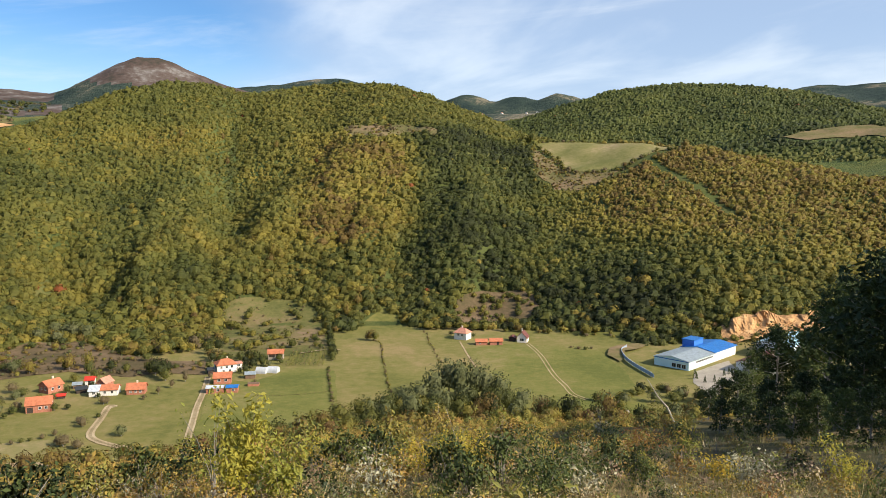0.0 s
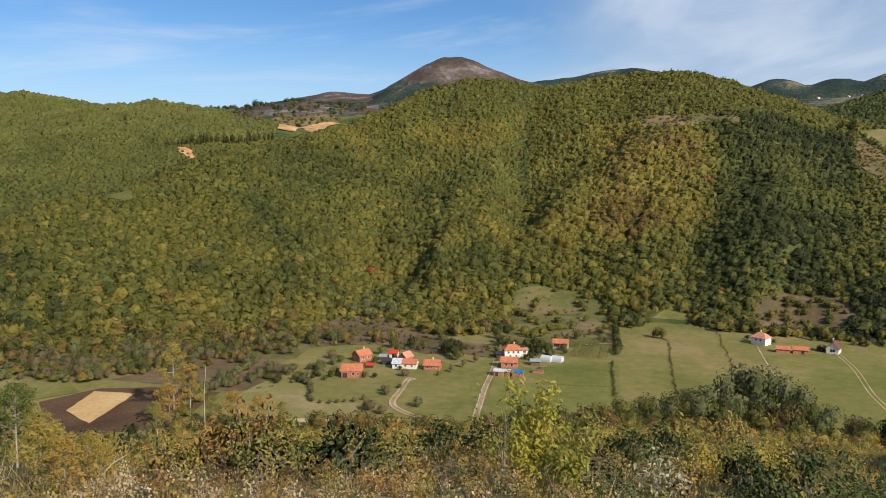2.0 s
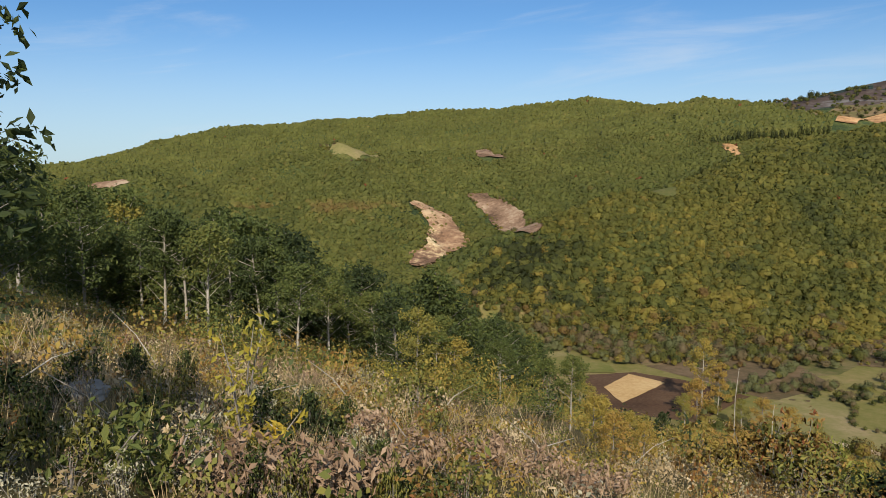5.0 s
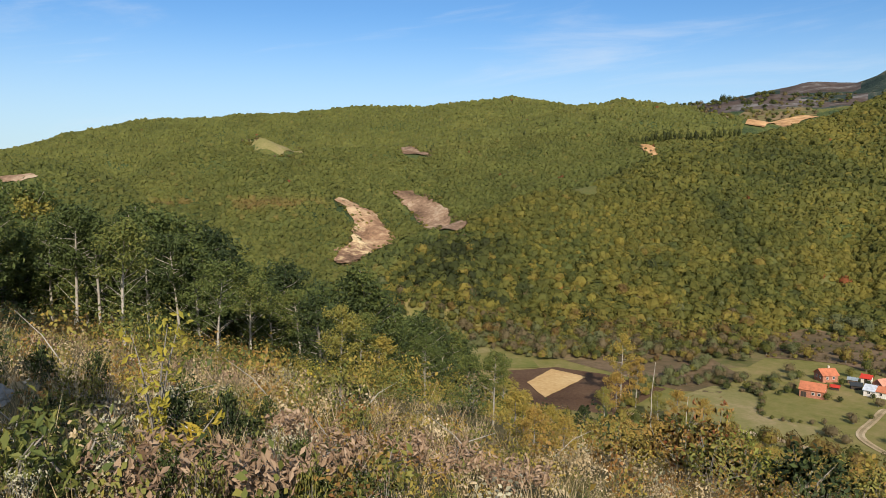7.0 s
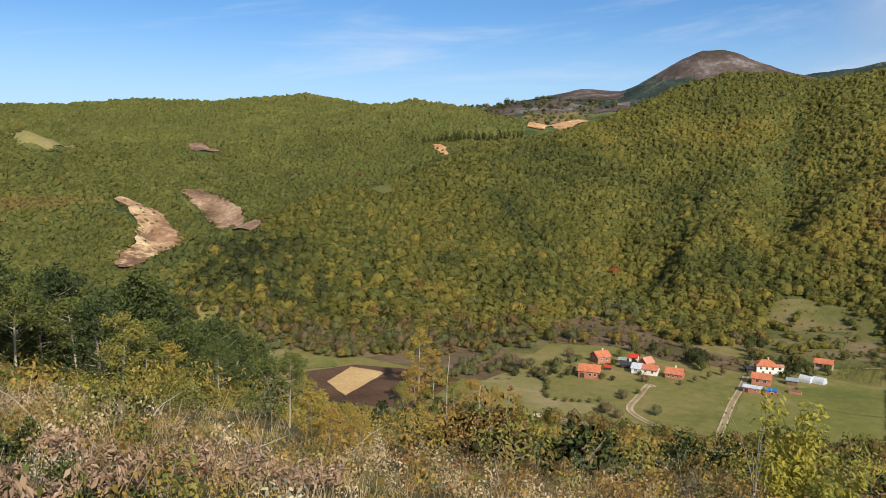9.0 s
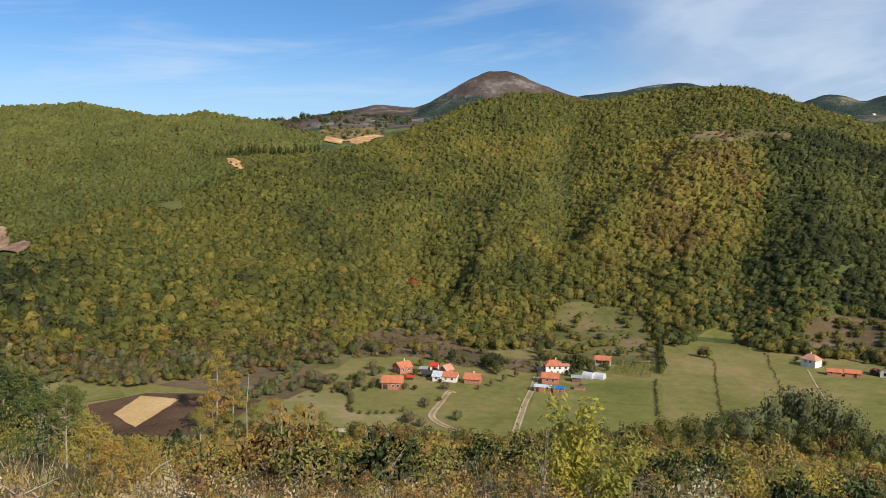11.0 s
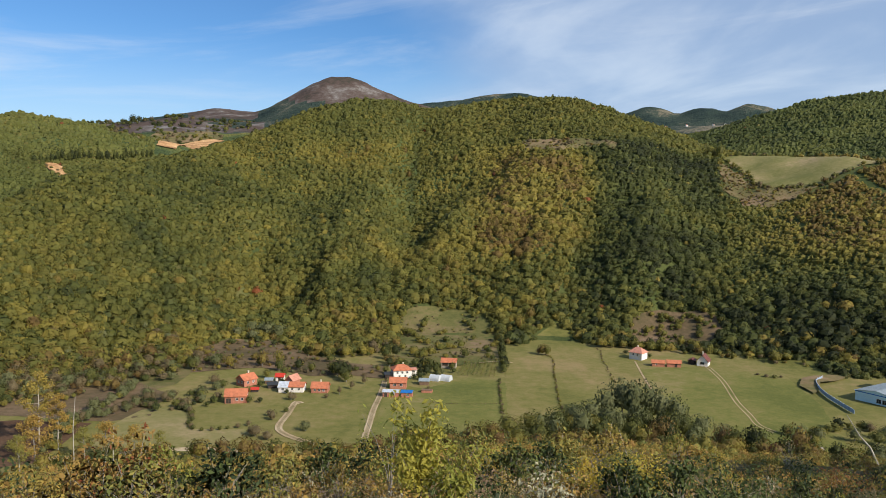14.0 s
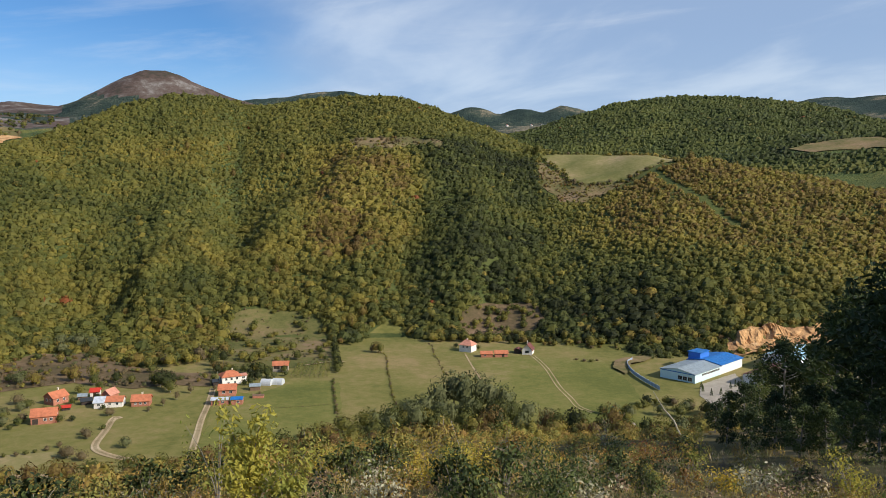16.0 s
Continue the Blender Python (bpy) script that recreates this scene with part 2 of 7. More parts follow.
def rough(x, y, size, octaves=4, seed=0):
    """Smooth noise of -1 to 1 over the plan, for whole arrays."""
    x, y = np.asarray(x, float) / size, np.asarray(y, float) / size
    total, amp, norm = np.zeros(np.broadcast(x, y).shape), 1.0, 0.0
    for o in range(octaves):
        ix, iy = np.floor(x).astype(np.int64), np.floor(y).astype(np.int64)
        fx, fy = x - ix, y - iy
        fx, fy = fx * fx * (3 - 2 * fx), fy * fy * (3 - 2 * fy)
        a, b = lattice(ix, iy, seed + o), lattice(ix + 1, iy, seed + o)
        c, d = lattice(ix, iy + 1, seed + o), lattice(ix + 1, iy + 1, seed + o)
        total = total + amp * ((a * (1 - fx) + b * fx) * (1 - fy) + (c * (1 - fx) + d * fx) * fy)
        norm, amp, x, y = norm + amp, amp * 0.5, x * 2.03 + 17.1, y * 2.03 + 5.7
    return total / norm


def crest(d, trees, *points):
    """A ridge line from bearings and heights as a surveyor on the slope sights them (degrees), d metres off unless a third value says otherwise;
    the tree tops are sighted, so the ground lies lower."""
    line = []
    for p in points:
        dist = p[2] if len(p) > 2 else d
        line.append((*bearing(p[0], dist), EYE + dist * math.tan(radians(p[1])) - trees))
    return np.array(line)


def tent(x, y, line, slope, width):
    """The height of a ridge: its crest line less the slope times the distance from it, rounded at the top."""
    high = np.full(x.shape, -1e6)
    for (ax, ay, az), (bx, by, bz) in zip(line[:-1], line[1:]):
        dx, dy = bx - ax, by - ay
        s = np.clip(((x - ax) * dx + (y - ay) * dy) / (dx * dx + dy * dy), 0, 1)
        d2 = (x - ax - s * dx) ** 2 + (y - ay - s * dy) ** 2
        high = np.maximum(high, az + s * (bz - az) - slope * (np.sqrt(d2 + width * width) - width))
    return high


def smax(a, b, k):
    h = np.clip(0.5 + 0.5 * (a - b) / k, 0, 1)
    return b * (1 - h) + a * h + k * h * (1 - h)


RIDGES = [  # crest line, side slope, roundness of the crest
    # the great wooded hill opposite, falling to a spur on the left and a saddle on the right
    (crest(800, 6.3, (58, -9.5, 400), (55, -5.6, 425), (52.8, -4.6, 450), (50.7, -2.8, 480), (46.5, -1.0, 520), (40.6, -0.1, 560), (38, 1.6, 600), (33.8, 2.2, 650),
           (30, 3.1, 700), (25.6, 4.5, 760), (21.4, 6.2), (19, 6.8, 820), (15, 6.3, 840), (11.8, 6.5, 840), (7.7, 6.9, 820), (4.5, 7.0), (2.3, 6.3, 790),
           (-1.1, 5.1, 780), (-3, 4.2, 770), (-5.1, 3.0, 760)), 0.44, 14),
    # the lower hill on the right with the open field on its top, and its nose
    (crest(700, 0, (-5.1, 1.8, 740), (-6.8, 2.6, 720), (-12.3, 2.35, 690), (-17.7, 1.6, 640)), 0.38, 10),
    (crest(620, 5.5, (-17.7, 2.2, 640), (-19, 2.5, 640), (-20.9, 2.0), (-24.5, 1.6), (-26.3, 0.9, 610), (-28, 0.3, 600), (-30.2, -0.8, 590), (-37, -4, 560), (-46, -8, 520)), 0.43, 10),
    (crest(600, 6, (-10.5, 0.6, 620), (-10.0, -3.2, 540), (-8.5, -7.2, 470), (-7, -11.0, 410)), 0.50, 8),
    # the long ridge on the left: a lower shoulder with the slips, and the skyline behind it
    (crest(850, 5.5, (110, -6, 600), (98, -3.5, 650), (90, -1.8, 700), (82, -0.8, 760), (75, 0.4, 820), (70, 1.5, 860), (64, 0.6, 880), (58, 0.2, 900), (54, 0.9, 960), (50.5, 2.2, 1060), (48, 3.3, 1180)), 0.31, 20),
    (crest(1450, 4.5, (115, -3, 1100), (100, -1.5, 1150), (88.5, 0.1, 1200), (86.7, 0.5, 1220), (83.5, 1.05, 1260), (81, 1.55, 1300), (78.4, 2.6, 1380), (76.7, 2.95), (73.5, 3.25), (67.3, 3.6), (61, 4.2), (53.2, 4.8), (50.4, 4.95),
           (48, 4.7), (46.3, 4.0)), 0.30, 25),
    (crest(1180, 4.5, (47, 3.0, 1150), (44.7, 4.6), (42.2, 4.8), (40, 4.6), (38, 4.2), (36, 3.5, 1150), (34, 2.6, 1100)), 0.27, 25),
    # plateau with fields beyond, and a small far hill
    (crest(1900, 3, (44, 4.1), (38, 4.25), (35.1, 4.4), (32.2, 4.85), (29, 4.6), (25, 4.9), (20, 5.2)), 0.21, 30),
    (crest(3000, 0, (33, 4.4), (30.5, 5.1), (29.3, 5.55), (27.3, 5.5), (25, 5.2)), 0.22, 40),
    # the bare mountain
    (crest(2800, 0, (28.5, 5.0), (26.7, 5.6), (24.6, 6.4), (22.6, 7.65), (21.4, 8.2), (20.4, 8.22), (19.5, 8.0), (17.6, 7.2), (16, 6.6), (12, 5.6)), 0.62, 12),
    (crest(3400, 0, (16, 6.2), (11.8, 6.6), (9.3, 7.0), (7.3, 7.1), (4, 6.5), (1, 5.4)), 0.4, 15),
    # hills far up the side valley
    (crest(3600, 0, (2, 5.2), (-0.4, 5.55), (-1.6, 6.05), (-2.4, 6.0), (-3.7, 5.55), (-5.2, 5.95), (-6.0, 5.9), (-7.0, 5.6), (-8.5, 6.1), (-9.3, 5.95), (-10.5, 5.4), (-14, 5.0)), 0.42, 8),
    (crest(2300, 4, (2, 3.0), (-2, 4.3), (-5, 4.7), (-8, 4.9), (-11, 4.4)), 0.2, 40),
    (crest(1500, 4.5, (-3.5, 2.8), (-5.7, 4.4), (-9, 5.0), (-11.1, 5.7), (-13.1, 6.2), (-16.2, 6.5), (-19.3, 6.35), (-21.5, 6.2), (-23.6, 5.8), (-25.8, 5.2), (-27.8, 4.4), (-32, 3.6), (-40, 3.0)), 0.30, 25),
    (crest(1050, 4, (-18, 1.8), (-22, 2.6), (-25, 3.3), (-29, 3.5), (-36, 4.0), (-45, 3)), 0.25, 20),
    (crest(2800, 0, (-20, 5.2), (-24.3, 5.8), (-26.1, 6.0), (-27.7, 5.85), (-30, 5.95), (-36, 6.2), (-50, 6)), 0.22, 50),
]


def land(x, y):
    """The height of the ground, for arrays of plan places."""
    x, y = np.asarray(x, float), np.asarray(y, float)
    d = np.hypot(x, y)
    far = np.clip((d - 380) / 150, 0, 1)
    hills = np.full(x.shape, -60.0)
    for line, slope, width in RIDGES:
        hills = smax(hills, tent(x, y, line, slope, width), 10.0)
    # gullies and knolls, and the one deep gully in the great hill
    hills = hills + far * (9.0 * rough(x, y, 120, 4, 3) + 2.0 * rough(x, y, 35, 2, 9)) * np.clip((hills + 20) / 60, 0, 1)
    az = np.degrees(np.arctan2(-x, y))
    hills = hills - 15 * np.exp(-((az - 15.8 + (d - 600) * 0.004) * d / 57.3 / 17) ** 2) * np.clip((d - 470) / 120, 0, 1) * np.clip((800 - d) / 60, 0, 1)
    # smaller gullies run down the face of the hill between its foot and its crest
    top = np.interp(az, [-5, 0, 5, 12, 20, 26, 34, 41, 47, 52, 58], [760, 785, 800, 840, 820, 760, 650, 560, 515, 455, 400])
    face = np.clip((top - 50 - d) / 110, 0, 1) * np.clip((d - 395) / 70, 0, 1) * np.clip((az + 8) / 6, 0, 1)
    plant = np.clip((-az - 9) / 4, 0, 1) * np.clip((az + 40) / 5, 0, 1) * np.clip((d - 430) / 60, 0, 1) * np.clip((600 - d) / 60, 0, 1)
    across = np.radians(az) * 600 + 0.25 * (d - 600) + 26 * rough(x, y, 160, 2, 15)
    hills = hills + (face * 24 + plant * 9) * rough(across, d * 0.33, 75, 3, 17)
    # and wider hollows in the long ridge
    back = np.clip((az - 50) / 8, 0, 1) * np.clip((d - 560) / 80, 0, 1) * np.clip((1250 - d) / 200, 0, 1)
    hills = hills + back * 30 * rough(np.radians(az) * 900 - 0.45 * d, d * 0.4, 95, 3, 19)
    floor = -2.2 + 0.5 * rough(x, y, 90, 3, 21) + np.clip((d - 370) / 100, 0, 2) * 3.0 - 2.0 * np.exp(-((y - 232 + 0.12 * x) / 14) ** 2)
    # a bank cut into the foot of the hill behind the hall
    bank = np.clip((d - 374 - 4.2 * np.clip(-20 - az, 0, 12) - 3 * rough(x, y, 20, 3, 61)) * 1.5, 0, np.interp(az, [-28, -26, -24.6, -23.2, -21.6, -19.5], [9, 11, 10, 15, 11, 4]) + 2.5 * rough(x, y, 9, 3, 62)) + np.clip(d - 394 - 4.2 * np.clip(-20 - az, 0, 12), 0, None) * 0.25
    bank = bank * np.clip((az + 33) / 3, 0, 1) * np.clip((-19.6 - az + 1.0 * rough(x, y, 9, 2, 63)) / 2.0, 0, 1)
    hills = np.maximum(hills, np.where(d < 460, bank, -60))
    floor = floor + np.clip(d - 2000, 0, None) * 0.03
    # the slope underfoot falls ahead, and more gently to the left
    left = np.where(x < 0, 0.14, -0.085) * (np.sqrt(x * x + 64) - 8) * np.where(x < 0, 1.0, np.clip(2 - d / 90, 0, 1))
    ahead = np.where(y > -70, 0.33 * y, 0.33 * (-70 - 60 * (1 - np.exp((np.minimum(y, -70) + 70) / 60))))
    near = EYE - 1.65 - ahead - left + np.clip(d / 25, 0, 1) * (0.45 * rough(x, y, 7, 3, 5) + 1.3 * rough(x, y, 28, 2, 6)) + 0.06 * rough(x, y, 1.5, 2, 8)
    return smax(smax(floor, hills, 9.0), near, 5.0)


def ground_at(x, y):
    return float(land(np.array([float(x)]), np.array([float(y)]))[0])


def link_mesh(name, verts, faces, mats, parent=None, smooth=False, index=None):
    """One mesh object from arrays: verts n x 3, faces m x 3 or m x 4."""
    me = bpy.data.meshes.new(name)
    verts, faces = np.asarray(verts, np.float32), np.asarray(faces, np.int32)
    k = faces.shape[1]
    me.vertices.add(len(verts))
    me.vertices.foreach_set("co", verts.ravel())
    me.loops.add(faces.size)
    me.loops.foreach_set("vertex_index", faces.ravel())
    me.polygons.add(len(faces))
    me.polygons.foreach_set("loop_start", np.arange(0, faces.size, k, dtype=np.int32))
    me.polygons.foreach_set("use_smooth", np.full(len(faces), smooth))
    if index is not None:
        me.polygons.foreach_set("material_index", np.asarray(index, np.int32))
    for m in mats if isinstance(mats, (list, tuple)) else [mats]:
        me.materials.append(m)
    me.update(calc_edges=True)
    ob = new(name, me)
    ob.parent = parent
    return ob


def tint_points(ob, values):
    a = ob.data.attributes.new("tint", "FLOAT", "POINT")
    a.data.foreach_set("value", np.asarray(values, np.float32))


# the ground is one sheet in rings about the standing place, finer towards it
rings = [0.5]
while rings[-1] < 4600:
    rings.append(rings[-1] + max(0.28, (0.0165 if rings[-1] < 900 else 0.009) * rings[-1]))
turns = np.concatenate([np.arange(-44, 104, 0.44), np.arange(104, 316, 3.0)])
rr, aa = np.meshgrid(np.array(rings), np.radians(turns), indexing="ij")
gx, gy = -rr * np.sin(aa), rr * np.cos(aa)
gz = land(gx, gy)
nr, na = gx.shape
i, j = np.meshgrid(np.arange(nr - 1), np.arange(na), indexing="ij")
j2 = (j + 1) % na
quads = np.stack([i * na + j, (i + 1) * na + j, (i + 1) * na + j2, i * na + j2], -1).reshape(-1, 4)[:, ::-1]
cx, cy = gx[:-1].ravel(), gy[:-1].ravel()
cd, caz = np.hypot(cx, cy), np.degrees(np.arctan2(-cx, cy))
cz = gz[:-1].ravel()
hill_foot = 383 + 12 * rough(cx, cy, 40, 2, 31) - 32 * np.clip((caz - 14) / 8, 0, 1) + 25 * np.clip((caz - 50) / 10, 0, 1)
mat = np.where(cd > hill_foot, 1, 0)
mat = np.where(cd > 640, 5, mat)
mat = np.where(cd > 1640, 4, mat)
bare_top = 335 + 75 * rough(cx, cy, 130, 3, 4) + 10 * np.clip(caz - 21, 0, 9)
mat = np.where((cd > 2300) & (cd < 3100) & (caz > 14) & (caz < 29) & (cz > bare_top), 2, mat)
mat = np.where((cd > 2650) & (cd < 3300) & (caz > 26.5) & (caz < 31.5), 2, mat)
mat = np.where((cd > 1640) & (cd < 1990) & (caz > 26) & (caz < 46) & (rough(cx, cy, 60, 2, 14) > -0.15), 2, mat)
mat = np.where((cd < 215) & (cz > 8), 3, mat)
# the horizon that the land itself makes, ring by ring, as seen from the standing place
SKY_LINE = np.maximum.accumulate((gz - EYE) / rr, axis=0)


def in_view(x, y, z):
    """Whether a tree top at that place stands clear of the land before it."""
    d, az = np.hypot(x, y), np.degrees(np.arctan2(-x, y))
    i = np.clip(np.searchsorted(np.array(rings), d * 0.985 - 4) - 1, 0, nr - 1)
    j = np.clip(((az + 44) / 0.44).astype(int), 0, 335)
    return (z - EYE) / d > SKY_LINE[i, j] - 0.004


# centre of the sheet
verts = np.vstack([np.stack([gx, gy, gz], -1).reshape(-1, 3), [[0, 0, ground_at(0, 0)]]])
hub = len(verts) - 1
fan = np.stack([np.arange(na), (np.arange(na) + 1) % na, np.full(na, hub), np.full(na, hub)], -1)
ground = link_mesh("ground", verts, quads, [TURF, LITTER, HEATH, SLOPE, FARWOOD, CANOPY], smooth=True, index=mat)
tagged(ground, "autumn hill country with a grassy valley floor", "ground", kind="structure")
cap = link_mesh("ground_centre", verts[np.r_[0:na, hub]], np.stack([np.arange(na), (np.arange(na) + 1) % na, np.full(na, na)], -1), SLOPE, smooth=True)
tagged(cap, "patch of rough slope underfoot", "ground", kind="structure")

# ---- woods ----
rng = np.random.default_rng(7)


def crown_cards(n, card, seed, flat=0.85, hollow=0.55):
    """A crown of unit radius: n small folded leaf sprays over an uneven round, facing outwards. Returns quads' corners, n x 4 x 3."""
    g = np.random.default_rng(seed)
    v = g.normal(size=(n, 3))
    v[:, 2] = np.abs(v[:, 2]) * 1.0 - 0.35
    v /= np.linalg.norm(v, axis=1)[:, None]
    lumps = g.normal(size=(5, 3))
    lumps /= np.linalg.norm(lumps, axis=1)[:, None]
    bulge = 0.78 + 0.30 * np.max(np.clip(v @ lumps.T, 0, 1) ** 4, axis=1)
    r = bulge * (hollow + (1 - hollow) * g.random(n) ** 0.5)
    c = v * r[:, None] * [1, 1, flat]
    out = v + 0.38 * g.normal(size=(n, 3))
    out /= np.linalg.norm(out, axis=1)[:, None]
    a = np.cross(out, g.normal(size=(n, 3)))
    a /= np.linalg.norm(a, axis=1)[:, None]
    b = np.cross(out, a)
    s = card * (0.6 + 0.8 * g.random(n))[:, None]
    return np.stack([c - a * s, c - b * s * 0.62 + out * s * 0.22, c + a * s, c + b * s * 0.62 + out * s * 0.22], 1)


def crown_body(seed, seg=8, flat=0.85, size=0.84):
    """The dense inside of a crown: a lumpy dome of quads, unit radius. Returns corners, m x 4 x 3."""
    g = np.random.default_rng(seed + 900)
    lumps = g.normal(size=(7, 3))
    lumps /= np.linalg.norm(lumps, axis=1)[:, None]
    lat = np.radians([-42, 2, 42, 68] if seg > 6 else [-35, 14, 56])
    lon = np.arange(seg) * 2 * np.pi / seg
    ring = np.array([[(math.cos(a) * math.cos(b), math.cos(a) * math.sin(b), math.sin(a)) for b in lon + 0.3 * k] for k, a in enumerate(lat)])
    ring += g.normal(size=ring.shape) * 0.09
    ring *= (size * (0.86 + 0.26 * np.max(np.clip(ring @ lumps.T, 0, 1) ** 3, axis=-1)))[:, :, None]
    top = np.array([0.05 * g.normal(), 0.05 * g.normal(), size * 1.02])
    out = []
    for k in range(len(lat) - 1):
        for i in range(seg):
            j = (i + 1) % seg
            out.append([ring[k, i], ring[k, j], ring[k + 1, j], ring[k + 1, i]])
    for i in range(0, seg, 2):
        out.append([ring[-1, i], ring[-1, (i + 1) % seg], ring[-1, (i + 2) % seg], top])
    return np.array(out) * [1, 1, flat]


def crown(seed, cards, card, seg=8, body=0.82):
    return np.concatenate([crown_body(seed, seg, size=body), crown_cards(cards, card, seed, hollow=0.74)])


def round_off(ob, corners, outwards, soft):
    """Turn the normals of leaf sprays part of the way towards the outside of their crown."""
    face = np.cross(corners[:, 2] - corners[:, 0], corners[:, 3] - corners[:, 1])
    face /= np.maximum(np.linalg.norm(face, axis=1), 1e-9)[:, None]
    outwards = outwards / np.maximum(np.linalg.norm(outwards, axis=1), 1e-9)[:, None]
    face *= np.where((face * outwards).sum(1) < 0, -1.0, 1.0)[:, None]
    way = face * (1 - soft) + outwards * soft
    way /= np.maximum(np.linalg.norm(way, axis=1), 1e-9)[:, None]
    ob.data.polygons.foreach_set("use_smooth", np.full(len(corners), True))
    ob.data.normals_split_custom_set_from_vertices(np.repeat(way, 4, axis=0).astype(np.float32))


def crowns(name, places, radius, rise, tint, protos, mats, parent=None, soft=0.0, mottle=0.05):
    """Many crowns in one mesh: places n x 3, radius and rise (half height) n. soft turns the sprays' normals towards the crown's outside."""
    n, k = len(places), protos[0].shape[0]
    pick = rng.integers(0, len(protos), n)
    turn = rng.random(n) * 2 * np.pi
    stack = np.array(protos)
    v = stack[pick].reshape(n, k * 4, 3)
    c, s = np.cos(turn)[:, None], np.sin(turn)[:, None]
    x, y = v[:, :, 0] * c - v[:, :, 1] * s, v[:, :, 0] * s + v[:, :, 1] * c
    out = np.stack([x * radius[:, None], y * radius[:, None], v[:, :, 2] * rise[:, None]], -1)
    ob = link_mesh(name, (out + places[:, None, :]).reshape(-1, 3), np.arange(n * k * 4).reshape(-1, 4), mats, parent, smooth=soft > 0)
    if soft:
        round_off(ob, out.reshape(-1, 4, 3), out.reshape(n, k, 4, 3).mean(2).reshape(-1, 3) + [0, 0, 0.35 * radius.mean()], soft)
    tint = np.asarray(tint)[:, None]
    tint_points(ob, np.repeat(np.clip(tint + mottle * rng.normal(size=(n, k)), 0.0, np.maximum(tint, 0.88)).ravel(), 4))
    return ob


def scatter(az0, az1, d0, d1, spacing):
    """Plan places at about that spacing over a sector of the land."""
    out, d = [], d0
    while d < d1:
        n = max(1, int(radians(az1 - az0) * d / spacing))
        az = az0 + (np.arange(n) + rng.random(n) * 0.9) * (az1 - az0) / n
        r = d + (rng.random(n) - 0.5) * spacing * 0.9
        out.append(np.stack([-r * np.sin(np.radians(az)), r * np.cos(np.radians(az))], -1))
        d += spacing * 0.87
    return np.concatenate(out)


def inside(x, y, outline):
    hit, m = np.zeros(x.shape, bool), len(outline)
    for k in range(m):
        (ax, ay), (bx, by) = outline[k], outline[(k + 1) % m]
        cross = (ay > y) != (by > y)
        hit ^= cross & (x < (bx - ax) * (y - ay) / ((by - ay) if by != ay else 1e-9) + ax)
    return hit


def on_land(az, el):
    """The place where a sight line at that bearing and height meets the land."""
    d = np.arange(2.0, 4500.0, 1.0)
    x, y = -d * math.sin(radians(az)), d * math.cos(radians(az))
    below = np.nonzero(EYE + d * math.tan(radians(el)) < land(x, y))[0]
    k = below[0] if len(below) else len(d) - 1
    return float(x[k]), float(y[k])


def sighted(*pairs):
    return [on_land(az, el) for az, el in pairs]


# clearings among the woods: outlines by bearing and height as sighted from the slope
SLIP = sighted((63.65, -2.6), (62.19, -2.82), (60.86, -3.4), (60.03, -4.27), (59.37, -5.22), (59.37, -6.03), (60.45, -6.44), (61.0, -6.9), (62.4, -7.6), (63.7, -7.45), (63.1, -6.5), (62.45, -5.9), (61.95, -5.0), (61.6, -4.35), (62.4, -3.65))
PALE_SLIP = sighted((62.05, -4.55), (61.2, -5.1), (61.8, -6.0), (60.9, -6.5), (61.5, -7.25), (62.55, -7.6), (63.7, -7.45), (63.0, -6.65), (62.35, -5.9))
FELL_1 = sighted((59.1, -2.07), (57.62, -1.98), (56.12, -2.73), (54.71, -3.5), (53.39, -4.55), (54.09, -5.24), (55.54, -4.96), (56.78, -4.64), (57.62, -3.78), (58.38, -2.84))
MEADOW = sighted((71.04, 1.28), (69.38, 1.4), (66.03, 1.13), (65.61, 0.71), (67.3, 0.54), (69.39, 1.0))
MEADOW_2 = sighted((86.52, -1.28), (85.26, -0.9), (83.62, -0.7), (83.27, -1.0), (84.57, -1.5))
BARE_1 = sighted((40.95, 1.45), (40.1, 1.43), (39.6, 1.1), (39.15, 0.65), (39.55, 0.42), (40.1, 0.75), (40.6, 1.0))
BARE_2 = sighted((59.33, 1.25), (57.27, 1.15), (56.14, 0.74), (58.42, 0.77))
PLATEAU = sighted((33.83, 2.83), (32.16, 2.92), (30.3, 3.37), (29.27, 3.27), (30.29, 2.96), (32.57, 2.6))
HEATHLAND = sighted((37.17, 3.92), (33.82, 3.86), (29.68, 3.85), (29.27, 3.4), (32.57, 3.0), (34.66, 3.13))
ORCHARD = sighted((16.75, -13.37), (16.58, -10.14), (15.96, -9.15), (14.13, -8.81), (11.26, -9.12), (9.6, -9.8), (8.99, -11.28), (8.8, -12.96), (11.55, -13.26), (13.84, -13.55))
TRIANGLE = sighted((8.37, -12.3), (6.22, -11.1), (4.49, -9.82), (3.63, -10.55), (1.91, -11.41), (-0.69, -12.26), (-3, -13.2), (8.37, -13.6))
TERRACE = sighted((-0.82, -11.21), (-1.04, -9.3), (-2.85, -8.69), (-5.64, -8.58), (-7.13, -9.02), (-7.36, -9.98), (-6.52, -11.14), (-3.29, -11.49))
TOP_FIELD = [bearing(*p) for p in ((-6.8, 700), (-9.1, 706), (-12.3, 694), (-17.8, 642), (-15.6, 634), (-13.6, 608), (-11.2, 606), (-9.5, 612), (-8.4, 650))]
TOP_SCRUB = [bearing(*p) for p in ((-6.6, 690), (-8.4, 648), (-9.5, 610), (-13.4, 606), (-12.2, 588), (-10.4, 574), (-8.2, 578), (-6.8, 612))]
